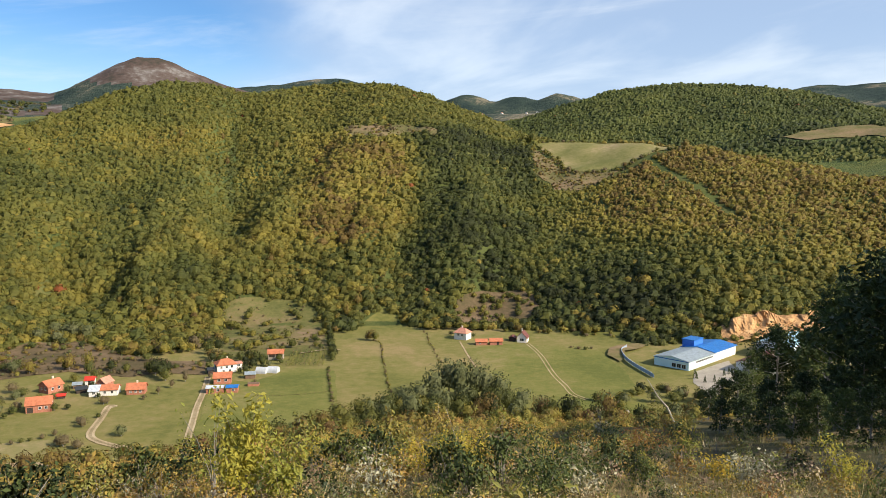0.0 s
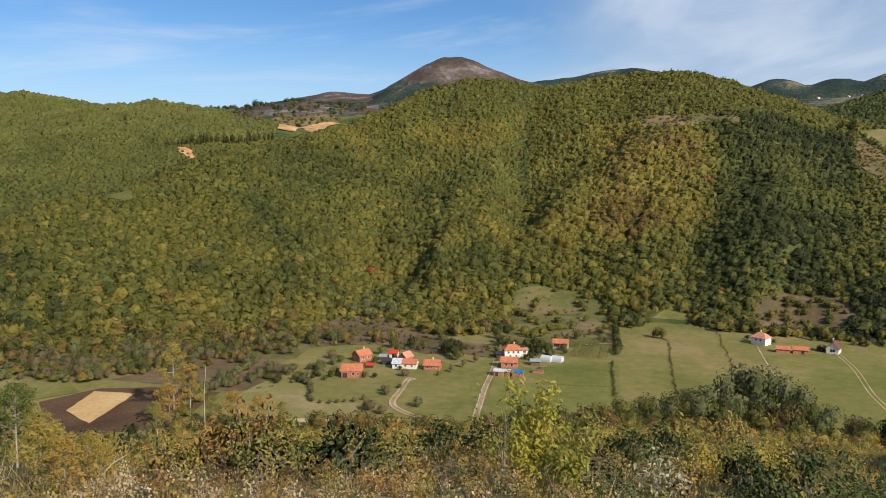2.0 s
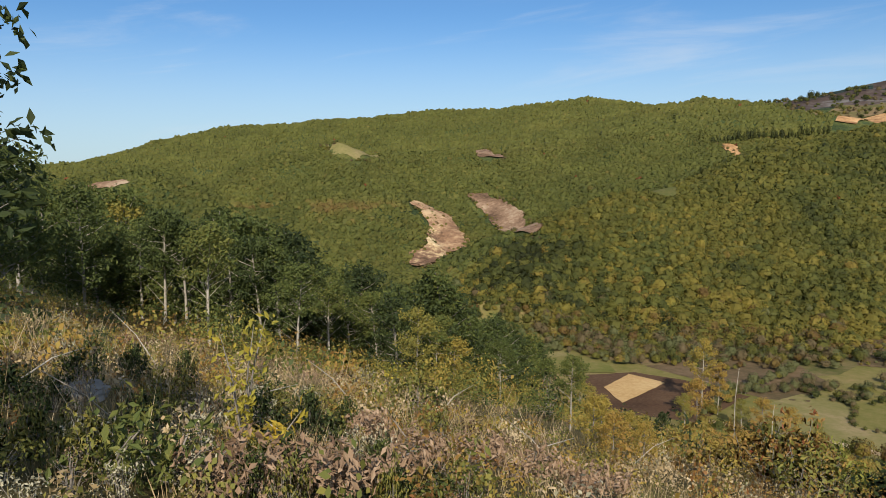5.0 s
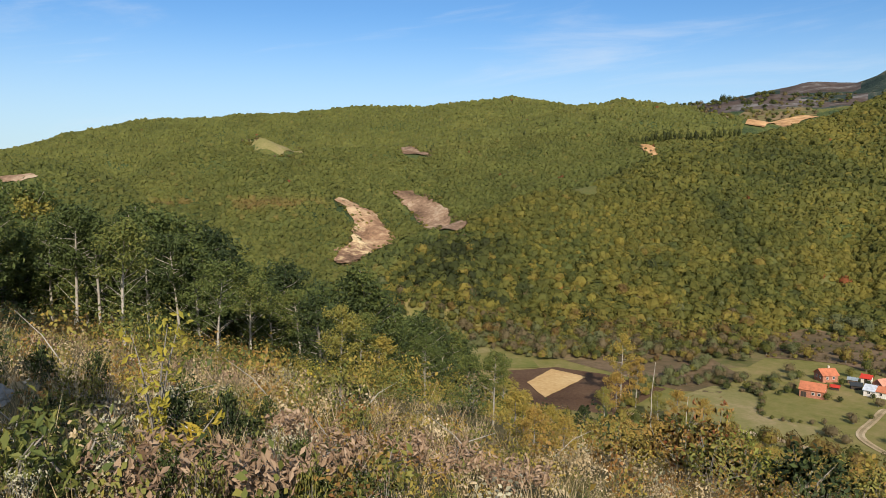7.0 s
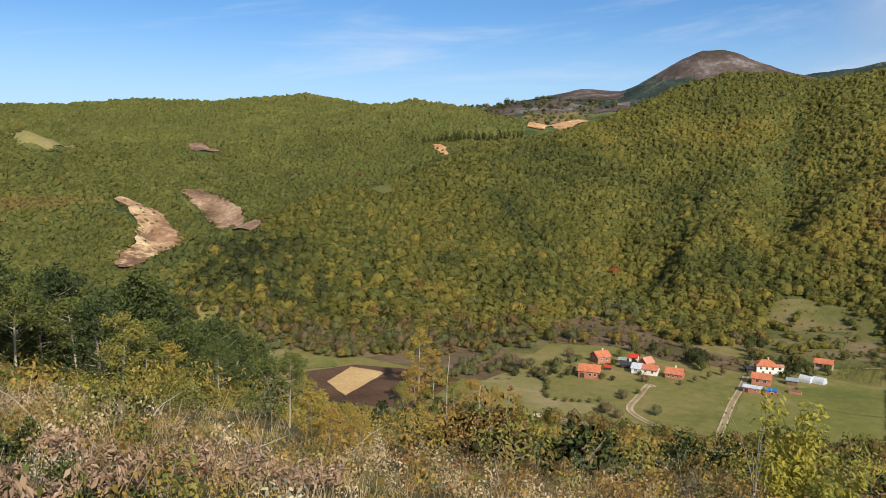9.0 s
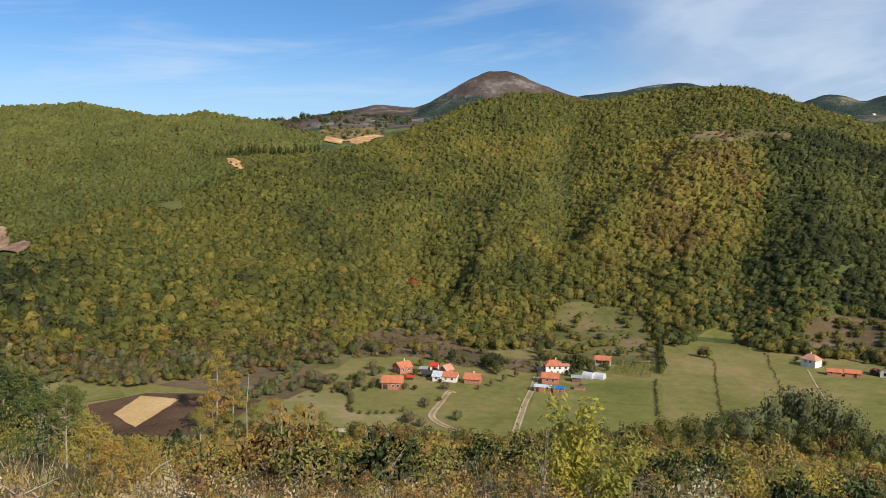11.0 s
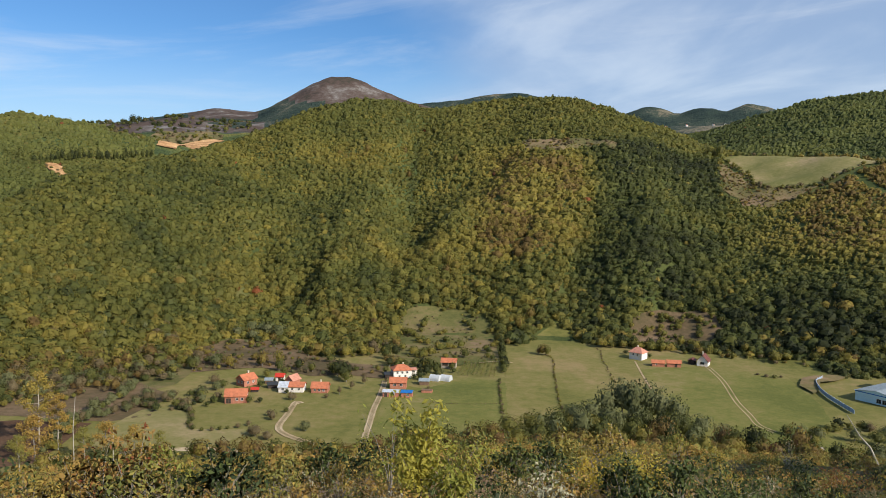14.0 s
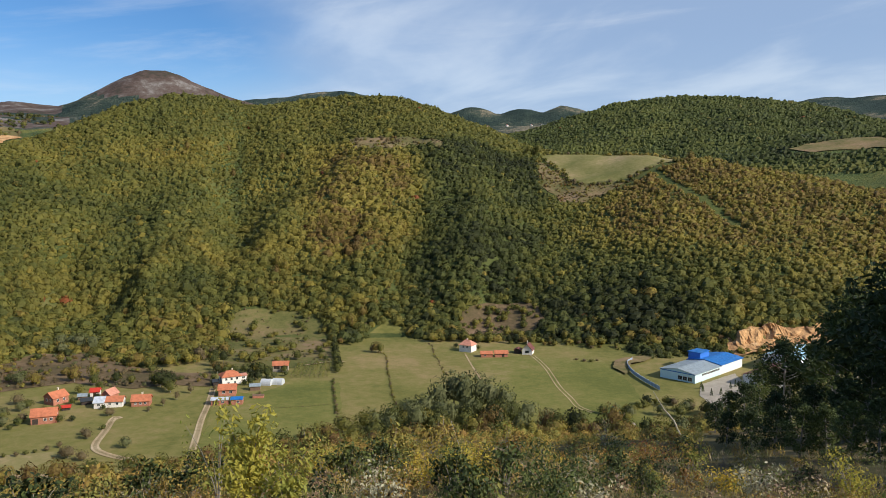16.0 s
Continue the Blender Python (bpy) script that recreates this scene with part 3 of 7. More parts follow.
SCRUB_STRIP = sighted((7.4, 3.5), (5, 3.7), (2.5, 3.75), (0.4, 3.4), (0.5, 2.9), (2.8, 3.0), (5, 2.7), (7.2, 2.9))
RIGHT_FIELD = sighted((-23.9, 2.6), (-25.15, 2.95), (-27.2, 3.2), (-29.2, 3.3), (-31.5, 3.0), (-31.5, 2.5), (-29.0, 2.6), (-27.2, 2.5), (-25.5, 2.35))
SCRUB_LEFT = sighted((31.8, -11.6), (28.76, -11.0), (26.02, -11.3), (23.19, -12.4), (20.2, -13.12), (17.67, -13.31), (17.7, -14.31), (20.6, -13.9), (22.88, -14.0), (26.79, -13.2), (28.85, -13.2), (31.8, -13.3))
CUT = [(a, 374 + 4.2 * (-20 - a)) for a in (-19.5, -20.5, -21.5, -22.5, -23.5, -24.5, -25.5, -26.5, -27.5, -28.5, -29.5)]  # the foot of the sand face
CLIFF = [bearing(a, d - 26) for a, d in CUT] + [bearing(a, d + np.interp(a, [-24, -21, -19.5], [11, 8, -6])) for a, d in CUT[::-1]]
RIDE = sighted((-15.2, 1.2), (-17.38, -0.2), (-19.13, -1.3), (-21.04, -2.7))  # a way cut through the plantation
OPEN = [SLIP, FELL_1, MEADOW, MEADOW_2, HEATHLAND, BARE_1, BARE_2, TOP_FIELD, TOP_SCRUB, ORCHARD, TRIANGLE, TERRACE, RIGHT_FIELD, SCRUB_LEFT, SCRUB_STRIP, PLATEAU, CLIFF]


SPUR = ([33.8, 38, 40.6, 46.5, 50.7, 55, 58, 61], [690, 640, 600, 560, 520, 460, 430, 370])  # the crest of the near spur: bearings, distances


def autumn(x, y):
    """How far the leaves have turned, by place; also the side valley's painted shade."""
    d, az = np.hypot(x, y), np.degrees(np.arctan2(-x, y))
    el = np.degrees(np.arctan2(land(x, y) + 5 - EYE, d))
    base = 0.385 + 0.17 * rough(x, y, 110, 2, 41) + 0.19 * rough(x, y, 30, 2, 43) * np.clip(1.5 - d / 1000, 0.5, 1)
    planted = np.clip((-az - 9) / 4, 0, 1) * (d < 740) * np.clip((d - 430) / 60, 0.1, 1)  # the right-hand hill has turned brown
    base += planted * (0.68 + 0.25 * (base - 0.385) - base)
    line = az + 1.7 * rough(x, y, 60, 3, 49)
    edge_ = 1 / (1 + np.exp((line - 3.0) / 0.5))  # where the golden spur meets the dark green side valley
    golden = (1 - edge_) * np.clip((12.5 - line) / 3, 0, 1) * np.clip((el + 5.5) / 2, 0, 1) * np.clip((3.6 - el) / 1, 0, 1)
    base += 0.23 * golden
    # darker tint puts the side valley's shade into its dark green leaves
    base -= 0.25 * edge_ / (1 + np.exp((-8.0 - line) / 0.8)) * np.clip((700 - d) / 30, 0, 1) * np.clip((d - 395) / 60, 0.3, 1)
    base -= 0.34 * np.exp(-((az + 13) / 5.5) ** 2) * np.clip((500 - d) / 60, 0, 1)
    # darker leaf tint in a line down the deep gully
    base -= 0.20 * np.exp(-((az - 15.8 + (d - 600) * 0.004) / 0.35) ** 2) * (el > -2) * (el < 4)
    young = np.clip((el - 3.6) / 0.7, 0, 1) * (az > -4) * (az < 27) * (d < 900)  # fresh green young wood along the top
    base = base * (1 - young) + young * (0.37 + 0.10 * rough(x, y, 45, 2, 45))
    behind = (az > 34) & (d > np.interp(az, *SPUR))  # the ridge behind the near spur is greener
    base = np.where(behind, 0.36 + 0.45 * (base - 0.385), base)
    band = np.exp(-((el + 2.6) / 0.45) ** 2) * np.clip((az - 63) / 2, 0, 1) * np.clip((79 - az) / 2, 0, 1) * (rough(x, y, 40, 2, 46) > -0.1)
    slipped = np.exp(-(((az - 61) / 2.2) ** 2 + ((el + 8.0) / 0.8) ** 2))
    base += 0.34 * band + 0.30 * slipped
    base += 0.07 * (d > 900) * (az > 30) - 0.14 * (d > 900) * (az < 0)
    base -= 0.05 * np.clip((az - 14) / 6, 0, 1) * np.clip((560 - d) / 120, 0, 1)
    return base


PROTO_LOW = [crown(s, 54, 0.145, 5, 0.72) for s in range(16)]
PROTO_MID = [crown(30 + s, 11, 0.25, 4, 0.74) for s in range(14)]
PROTO_FAR = [crown_body(960 + s, 4, size=1.0) for s in range(8)]
SMALL_OPEN = [SLIP, FELL_1, MEADOW, MEADOW_2, BARE_1, BARE_2, TOP_FIELD, RIGHT_FIELD]


def wood(name, label, sectors, protos, size, tall, side="near", leaves=None, soft=0.75):
    spots = np.concatenate([scatter(*s) for s in sectors])
    x, y = spots.T
    keep = np.ones(len(x), bool)
    for outline in OPEN:
        keep &= ~inside(x, y, outline)
    for outline in SMALL_OPEN:  # cut back along their lower edges
        for back in (5, 10, 15):
            k = 1 + back / np.hypot(x, y)
            keep &= ~inside(x * k, y * k, outline)
    d, az = np.hypot(x, y), np.degrees(np.arctan2(-x, y))
    for (ax, ay), (bx, by) in zip(RIDE[:-1], RIDE[1:]):
        u = np.clip(((x - ax) * (bx - ax) + (y - ay) * (by - ay)) / ((bx - ax) ** 2 + (by - ay) ** 2), 0, 1)
        keep &= np.hypot(x - ax - u * (bx - ax), y - ay - u * (by - ay)) > 3.4 + 1.5 * rough(x, y, 12, 2, 33)
    foot = 384 + 10 * rough(x, y, 40, 2, 31) - 32 * np.clip((az - 14) / 8, 0, 1) + 25 * np.clip((az - 50) / 10, 0, 1) - 24 * np.clip((-az - 13) / 2, 0, 1)
    keep &= d > foot
    behind = (az > 34) & (d > np.interp(az, *SPUR))
    if side:
        keep &= behind if side == "behind" else ~behind
    x, y, d = x[keep], y[keep], d[keep]
    z = land(x, y)
    # only slopes that face the valley, and the crests, are planted
    fall = land(x * (1 - 14 / d), y * (1 - 14 / d)) - z
    keep = fall < 0.8
    keep &= in_view(x, y, z + size * 2.2) & (rng.random(len(x)) > 0.05)
    x, y, z = x[keep], y[keep], z[keep]
    d = np.hypot(x, y)
    big = np.clip(0.5 + 0.8 * rough(x, y, 60, 2, 47), 0, 1)
    r = size * (0.66 + 0.36 * big + 1.1 * rng.random(len(x)) ** 3.2)
    low = np.clip((480 - d) / 100, 0, 1)
    r = r * (1 + 0.20 * low)
    h = r * (0.78 + 0.55 * rng.random(len(x)) ** 1.3)
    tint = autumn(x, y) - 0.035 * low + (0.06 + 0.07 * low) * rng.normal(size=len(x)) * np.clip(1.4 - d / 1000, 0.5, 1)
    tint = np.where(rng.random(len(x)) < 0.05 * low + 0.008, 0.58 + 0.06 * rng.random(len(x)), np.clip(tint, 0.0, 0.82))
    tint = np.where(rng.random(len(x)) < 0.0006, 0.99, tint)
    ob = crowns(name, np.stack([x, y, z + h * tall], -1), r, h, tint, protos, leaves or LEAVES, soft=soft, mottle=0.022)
    return tagged(ob, label, "woodland", kind="stuff")


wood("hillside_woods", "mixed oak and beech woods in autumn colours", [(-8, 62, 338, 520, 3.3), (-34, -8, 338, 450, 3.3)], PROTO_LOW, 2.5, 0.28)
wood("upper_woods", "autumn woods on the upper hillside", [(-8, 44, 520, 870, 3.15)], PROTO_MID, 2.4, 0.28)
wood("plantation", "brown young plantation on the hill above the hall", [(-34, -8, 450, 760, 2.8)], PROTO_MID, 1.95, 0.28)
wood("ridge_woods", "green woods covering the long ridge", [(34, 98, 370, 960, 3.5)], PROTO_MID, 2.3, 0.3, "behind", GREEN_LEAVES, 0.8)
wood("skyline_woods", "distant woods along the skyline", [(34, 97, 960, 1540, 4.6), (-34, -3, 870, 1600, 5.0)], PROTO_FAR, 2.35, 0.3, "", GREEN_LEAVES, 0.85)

# ---- fields, tracks and clearings ----


def plain(name, colour, rough_=0.8, metal=0.0, grain=3.0, spread=0.18):
    """A painted or worn surface of one colour with stains and grain."""
    k = Nodes(name)
    dark = tuple(c * (1 - spread) for c in colour)
    light = tuple(min(1, c * (1 + spread)) for c in colour)
    value = k.math("ADD", k.math("MULTIPLY", k.noise(grain * 0.25, 3.0), 0.55), k.math("MULTIPLY", k.noise(grain, 5.0, 0.65), 0.45))
    value = k.math("ADD", value, k.span(k.random(), 0, 1, -0.06, 0.06))
    return k.surface(k.ramp(k.span(value, 0.3, 0.7), (0.0, dark), (0.5, colour), (1.0, light)), rough_, metal, k.bump(k.noise(grain * 4, 3.0), 0.25, 0.02))


def ribbed(name, colour, pitch, rough_=0.5, metal=0.2):
    """Profiled sheet or tile: ribs running down the slope of the roof."""
    k = Nodes(name)
    w = k.n.new("ShaderNodeTexWave")
    w.inputs["Scale"].default_value = 1.0 / pitch / 6.2832 * 6.2832 * 0.5
    w.inputs["Distortion"].default_value = 0.15
    k.l.new(k.coord, w.inputs["Vector"])
    dirt = k.noise(0.7, 5.0, 0.6)
    base = k.ramp(k.span(dirt, 0.3, 0.7), (0.0, tuple(c * 0.72 for c in colour)), (0.5, colour), (1.0, tuple(min(1, c * 1.15) for c in colour)))
    return k.surface(base, rough_, metal, k.bump(w.outputs[1], 0.6, 0.05), 0.4)


WALL_WHITE = plain("white_render", (0.78, 0.74, 0.68))
WALL_CREAM = plain("cream_render", (0.74, 0.64, 0.50))
WALL_BRICK = plain("red_brick", (0.43, 0.18, 0.115), grain=6.0, spread=0.3)
WALL_STONE = plain("rubble_stone", (0.36, 0.31, 0.25), grain=5.0, spread=0.35)
WALL_CYAN = plain("pale_cyan_cladding", (0.62, 0.80, 0.80), 0.5, spread=0.06)
WALL_METAL = plain("white_cladding", (0.80, 0.80, 0.78), 0.5, spread=0.06)
ROOF_TILE = ribbed("orange_roof_tile", (0.52, 0.175, 0.085), 0.45, 0.85, 0.0)
ROOF_OLD = ribbed("faded_pink_roof_tile", (0.56, 0.25, 0.17), 0.45, 0.85, 0.0)
ROOF_DARK = ribbed("maroon_roof_tile", (0.16, 0.055, 0.045), 0.45, 0.7, 0.0)
ROOF_GREY = ribbed("grey_roof_sheet", (0.36, 0.42, 0.44), 0.6, 0.45, 0.3)
ROOF_BLUE = ribbed("blue_roof_sheet", (0.018, 0.17, 0.50), 0.6, 0.45, 0.1)
ROOF_PALE = ribbed("pale_roof_sheet", (0.62, 0.66, 0.70), 0.6, 0.5, 0.2)
ROOF_CYAN = ribbed("cyan_roof_sheet", (0.36, 0.60, 0.66), 0.6, 0.45, 0.2)
BLUE_WALL = plain("blue_cladding", (0.05, 0.20, 0.62), 0.5, spread=0.08)
TIMBER = plain("weathered_timber", (0.20, 0.13, 0.085), 0.9, spread=0.35)
DARK_WOOD = plain("dark_boards", (0.055, 0.042, 0.035), 0.9, spread=0.3)
FRAME = plain("window_frame_paint", (0.70, 0.68, 0.64))
CONCRETE = plain("pale_concrete", (0.33, 0.29, 0.23), 0.9, grain=1.2, spread=0.22)
FENCE_BLUE = plain("blue_grey_fence_paint", (0.34, 0.43, 0.54), 0.6)
FILM = plain("greenhouse_film", (0.55, 0.58, 0.60), 0.4, spread=0.12)
BARK = plain("grey_bark", (0.26, 0.235, 0.20), 0.9, grain=9.0, spread=0.4)
BARK_PALE = plain("pale_bark", (0.38, 0.345, 0.285), 0.9, grain=9.0, spread=0.35)
ROCK = plain("grey_rock", (0.30, 0.28, 0.25), 0.9, grain=2.0, spread=0.35)
RED_PAINT = plain("red_paint", (0.52, 0.05, 0.03), 0.4, spread=0.1)
TARP = plain("dark_tarpaulin", (0.035, 0.04, 0.045), 0.6)


def glass_pane():
    k = Nodes("window_glass")
    return k.surface((0.02, 0.028, 0.034), 0.06, gloss=0.6)


GLASS = glass_pane()


def part(name, bm, material_, parent, label=""):
    me = bpy.data.meshes.new(name)
    bm.to_mesh(me)
    bm.free()
    me.materials.append(material_)
    ob = new(name, me)
    ob.parent = parent
    if label:
        tagged(ob, label)
    return ob


def empty(name, m, label, category, group=""):
    ob = new(name)
    ob.empty_display_size = 0.3
    ob.matrix_world = m
    return tagged(ob, label, category, group)


def sheet(name, outline, material_, label, category, lift=0.12, cell=7.0, bump=0.0, kind="structure", edge=1.0, crag=0.0):
    """A patch of ground cover that follows the land inside an outline."""
    bm = bmesh.new()
    ragged = []
    for (ax, ay), (bx, by) in zip(outline, outline[1:] + outline[:1]):
        n = max(1, int(math.hypot(bx - ax, by - ay) / max(1.5, cell * 0.5)))
        for i in range(n):
            ragged.append((ax + (bx - ax) * i / n, ay + (by - ay) * i / n))
    at = np.array(ragged)
    torn = max(1.0, edge * 0.5)
    ragged = at + 0.14 * cell * edge * np.stack([rough(at[:, 0], at[:, 1], cell * 0.8 * torn, 3, 71), rough(at[:, 0], at[:, 1], cell * 0.8 * torn, 3, 72)], -1)
    bm.faces.new([bm.verts.new((x, y, 0)) for x, y in ragged])
    xs, ys = [p[0] for p in outline], [p[1] for p in outline]
    bmesh.ops.triangulate(bm, faces=bm.faces[:])
    for lo, hi, axis in ((min(xs), max(xs), (1, 0, 0)), (min(ys), max(ys), (0, 1, 0))):
        for at in np.arange(math.ceil(lo / cell) * cell, hi, cell):
            bmesh.ops.bisect_plane(bm, geom=bm.verts[:] + bm.edges[:] + bm.faces[:], plane_co=Vector(axis) * float(at), plane_no=axis)
    x, y = np.array([v.co.x for v in bm.verts]), np.array([v.co.y for v in bm.verts])
    z = land(x, y) + lift
    if bump:
        z = z + bump * (0.5 + 0.5 * rough(x, y, 9, 3, 77))
    for v, h in zip(bm.verts, z):
        v.co.z = h
    if crag:  # ledges and runnels, pushed towards the valley
        d = np.hypot(x, y)
        push = crag * (0.6 * rough(x * 1.6 + y, z * 1.4, 7, 4, 78) + 0.8 * np.abs(rough(x - y, z * 0.35, 3.2, 3, 79)) + 0.5 * rough(x, z, 2.2, 2, 80)) * np.clip((z - z.min()) / 4, 0, 1) + 1.4
        for v, p, q in zip(bm.verts, push, d):
            v.co.x, v.co.y = v.co.x * (1 - p / q), v.co.y * (1 - p / q)
    bmesh.ops.recalc_face_normals(bm, faces=bm.faces[:])
    if sum(f.normal.z for f in bm.faces) < 0:
        bmesh.ops.reverse_faces(bm, faces=bm.faces[:])
    for f in bm.faces:
        f.smooth = not crag
    return tagged(part(name, bm, material_, None), label, category, kind=kind)


def curve(points, step=2.0):
    """A smooth line through plan points."""
    p = [Vector(q) for q in points]
    p = [p[0] * 2 - p[1]] + p + [p[-1] * 2 - p[-2]]
    out = []
    for a, b, c, d in zip(p, p[1:], p[2:], p[3:]):
        n = max(2, int((c - b).length / step))
        for t in (i / n for i in range(n)):
            out.append(0.5 * ((2 * b) + (c - a) * t + (2 * a - 5 * b + 4 * c - d) * t * t + (3 * b - a - 3 * c + d) * t ** 3))
    return out + [p[-2]]


def strip(name, points, width, material_, label, category, lift=0.16, wobble=0.15, offset=0.0):
    line = curve(points)
    bm, last = bmesh.new(), None
    for i, q in enumerate(line):
        a, b = line[max(0, i - 1)], line[min(len(line) - 1, i + 1)]
        side = Vector((-(b - a).y, (b - a).x)).normalized()
        q = q + side * offset
        w = width * 0.5 * (1 + wobble * float(rough(np.array(q.x * 3.0), np.array(q.y * 3.0), 5, 2, 5)))
        row = []
        for s in (-1, 1):
            e = q + side * s * w
            row.append(bm.verts.new((e.x, e.y, ground_at(e.x, e.y) + lift)))
        if last:
            bm.faces.new((last[0], last[1], row[1], row[0]))
        last = row
    bmesh.ops.recalc_face_normals(bm, faces=bm.faces[:])
    if sum(f.normal.z for f in bm.faces) < 0:
        bmesh.ops.reverse_faces(bm, faces=bm.faces[:])
    return tagged(part(name, bm, material_, None), label, category, kind="structure")


TURF_DRY = ground_material("dry_turf", ((0.0, (0.155, 0.155, 0.050)), (0.4, (0.215, 0.195, 0.072)), (0.7, (0.255, 0.215, 0.092)), (1.0, (0.32, 0.25, 0.13))), 0.3, 0.03)
TURF_FRESH = ground_material("fresh_turf", ((0.0, (0.118, 0.130, 0.034)), (0.4, (0.160, 0.162, 0.044)), (0.7, (0.198, 0.182, 0.058)), (1.0, (0.25, 0.205, 0.085))), 0.3, 0.025)

sheet("slip", SLIP, SLIP_EARTH, "brown landslip scar in the woods", "landslip", 0.4, 4.0, 2.4, edge=11.0)
sheet("slip_face", PALE_SLIP, SLIPPED, "pale clay face bared by the landslip", "landslip", 0.9, 3.0, 2.4, edge=16.0)
sheet("felled_patch", FELL_1, FELLED, "brown felled strip in the woods", "clearing", 0.4, 4.0, 1.2, edge=7.0)
sheet("hill_meadow", MEADOW, TURF_DRY, "small pale meadow among the ridge woods", "meadow", 0.5, 6.0, edge=5.0)
sheet("hill_meadow", MEADOW_2, FELLED, "bare brown field on the far ridge", "field", 0.5, 6.0, edge=5.0)
sheet("heathland", HEATHLAND, SCRUBLAND, "brown upland pasture", "pasture", 1.0, 20.0)
sheet("bare_patch", BARE_1, BARE, "bare orange earth patch on the hill", "clearing", 1.2, 9.0)
sheet("bare_patch", BARE_2, FELLED, "pale brown clearing on the ridge", "clearing", 1.2, 9.0)
sheet("plateau_field", PLATEAU, BARE, "distant ploughed sandy field", "field", 1.5, 20.0)
sheet("top_field", TOP_FIELD, TURF_DRY, "dry grass field on the hilltop", "field", 0.6, 7.0)
sheet("top_scrub", TOP_SCRUB, SCRUBLAND, "brown scrub below the hilltop field", "scrub", 0.6, 7.0, edge=9.0)
sheet("orchard_ground", ORCHARD, ORCHARD_TURF, "dry orchard slope above the farm", "pasture", 0.16, 6.0)
sheet("triangle_field", TRIANGLE, TURF, "mown grass running up between the woods", "meadow", 0.05, 6.0)
sheet("terrace_ground", TERRACE, DRY_BANK, "brown terraced plot below the woods", "pasture", 0.2, 6.0)
sheet("hill_scrub", SCRUB_STRIP, SCRUBLAND, "brown scrub strip across the hill", "scrub", 0.8, 7.0)
sheet("far_field", RIGHT_FIELD, SCRUBLAND, "pale far field on the hill", "field", 1.2, 12.0)
sheet("pasture_slope", SCRUB_LEFT, DRY_BANK, "dry scrub pasture behind the farm", "pasture", 0.16, 6.0)
sheet("quarry_face", [bearing(a, d - 5) for a, d in CUT[1:]] + [bearing(a, d + 12 + 2 * math.sin(a * 2.3)) for a, d in CUT[:0:-1]], BARE, "orange sandy face cut into the hill", "quarry", 0.9, 1.0, 0.8, edge=9.0, crag=3.6)
sheet("stubble_field", [(-203, 178), (-212, 198), (-196, 201), (-186, 171)], STUBBLE, "pale straw stubble field", "field", 0.30, 5.0)
sheet("ploughed_field", [(-220, 182), (-213, 202), (-196, 210), (-170, 214), (-160, 178), (-180, 160), (-200, 168)], PLOUGHED, "dark brown ploughed field", "field", 0.08, 5.0)
sheet("ploughed_field", [(-218, 212), (-214, 240), (-192, 268), (-168, 254), (-156, 226), (-166, 216), (-196, 214)], DRY_BANK, "dull brown fallow strip", "field", 0.08, 5.0)
sheet("rough_pasture", [(-262, 206), (-254, 262), (-214, 314), (-180, 306), (-172, 266), (-190, 232), (-212, 216), (-240, 202)], SCRUBLAND, "rough brown pasture beside the ploughed field", "pasture", 0.07, 5.0)
sheet("small_meadow", [(-282, 180), (-262, 204), (-246, 196), (-250, 180)], TURF_DRY, "pale green meadow by the stream", "meadow", 0.08, 5.0)
sheet("small_meadow", [(-246, 184), (-228, 202), (-216, 196), (-226, 178)], TURF_FRESH, "green meadow beside the ploughed field", "meadow", 0.2, 5.0)
sheet("home_meadow", [(-152, 190), (-162, 210), (-163, 232), (-150, 240), (-136, 216), (-112, 222), (-120, 200), (-134, 188)], TURF_DRY, "pale mown meadow below the farm", "meadow", 0.08, 5.0)
sheet("farm_meadow", [(-90, 290), (-74, 216), (-60, 220), (-36, 252), (-44, 302), (-60, 306), (-74, 284)], TURF_FRESH, "green meadow beside the farm track", "meadow", 0.07, 6.0)
sheet("long_meadow", [(-46, 312), (-36, 254), (-16, 266), (-27, 344), (-36, 366), (-54, 366)], TURF, "long meadow between hedges", "meadow", 0.07, 6.0)
sheet("east_meadow", [(15.6, 296), (10, 340), (30, 350), (70, 345), (74, 300), (70, 246), (30, 240), (21, 256)], TURF_FRESH, "green meadow below the white house", "meadow", 0.07, 6.0)

BED = ground_material("worn_track_bed", ((0.0, (0.20, 0.160, 0.080)), (0.5, (0.29, 0.225, 0.125)), (1.0, (0.38, 0.30, 0.18))), 1.0, 0.1)
strip("track_bed", [(-112.8, 254.1), (-115.2, 255.6), (-114.4, 250.8), (-111.5, 238.8), (-109.3, 229.2), (-106.9, 223.2), (-103.0, 219.3), (-97.5, 216.0), (-88, 212.0)], 2.1, BED, "worn earth bed of the farm track", "track", 0.12)
strip("track_bed", [(-92.5, 292), (-90.1, 282.5), (-86.7, 266.2), (-84.1, 251.8), (-79.5, 232.3), (-75.1, 214.7), (-70, 196)], 2.1, BED, "worn earth bed of the farm track", "track", 0.12)
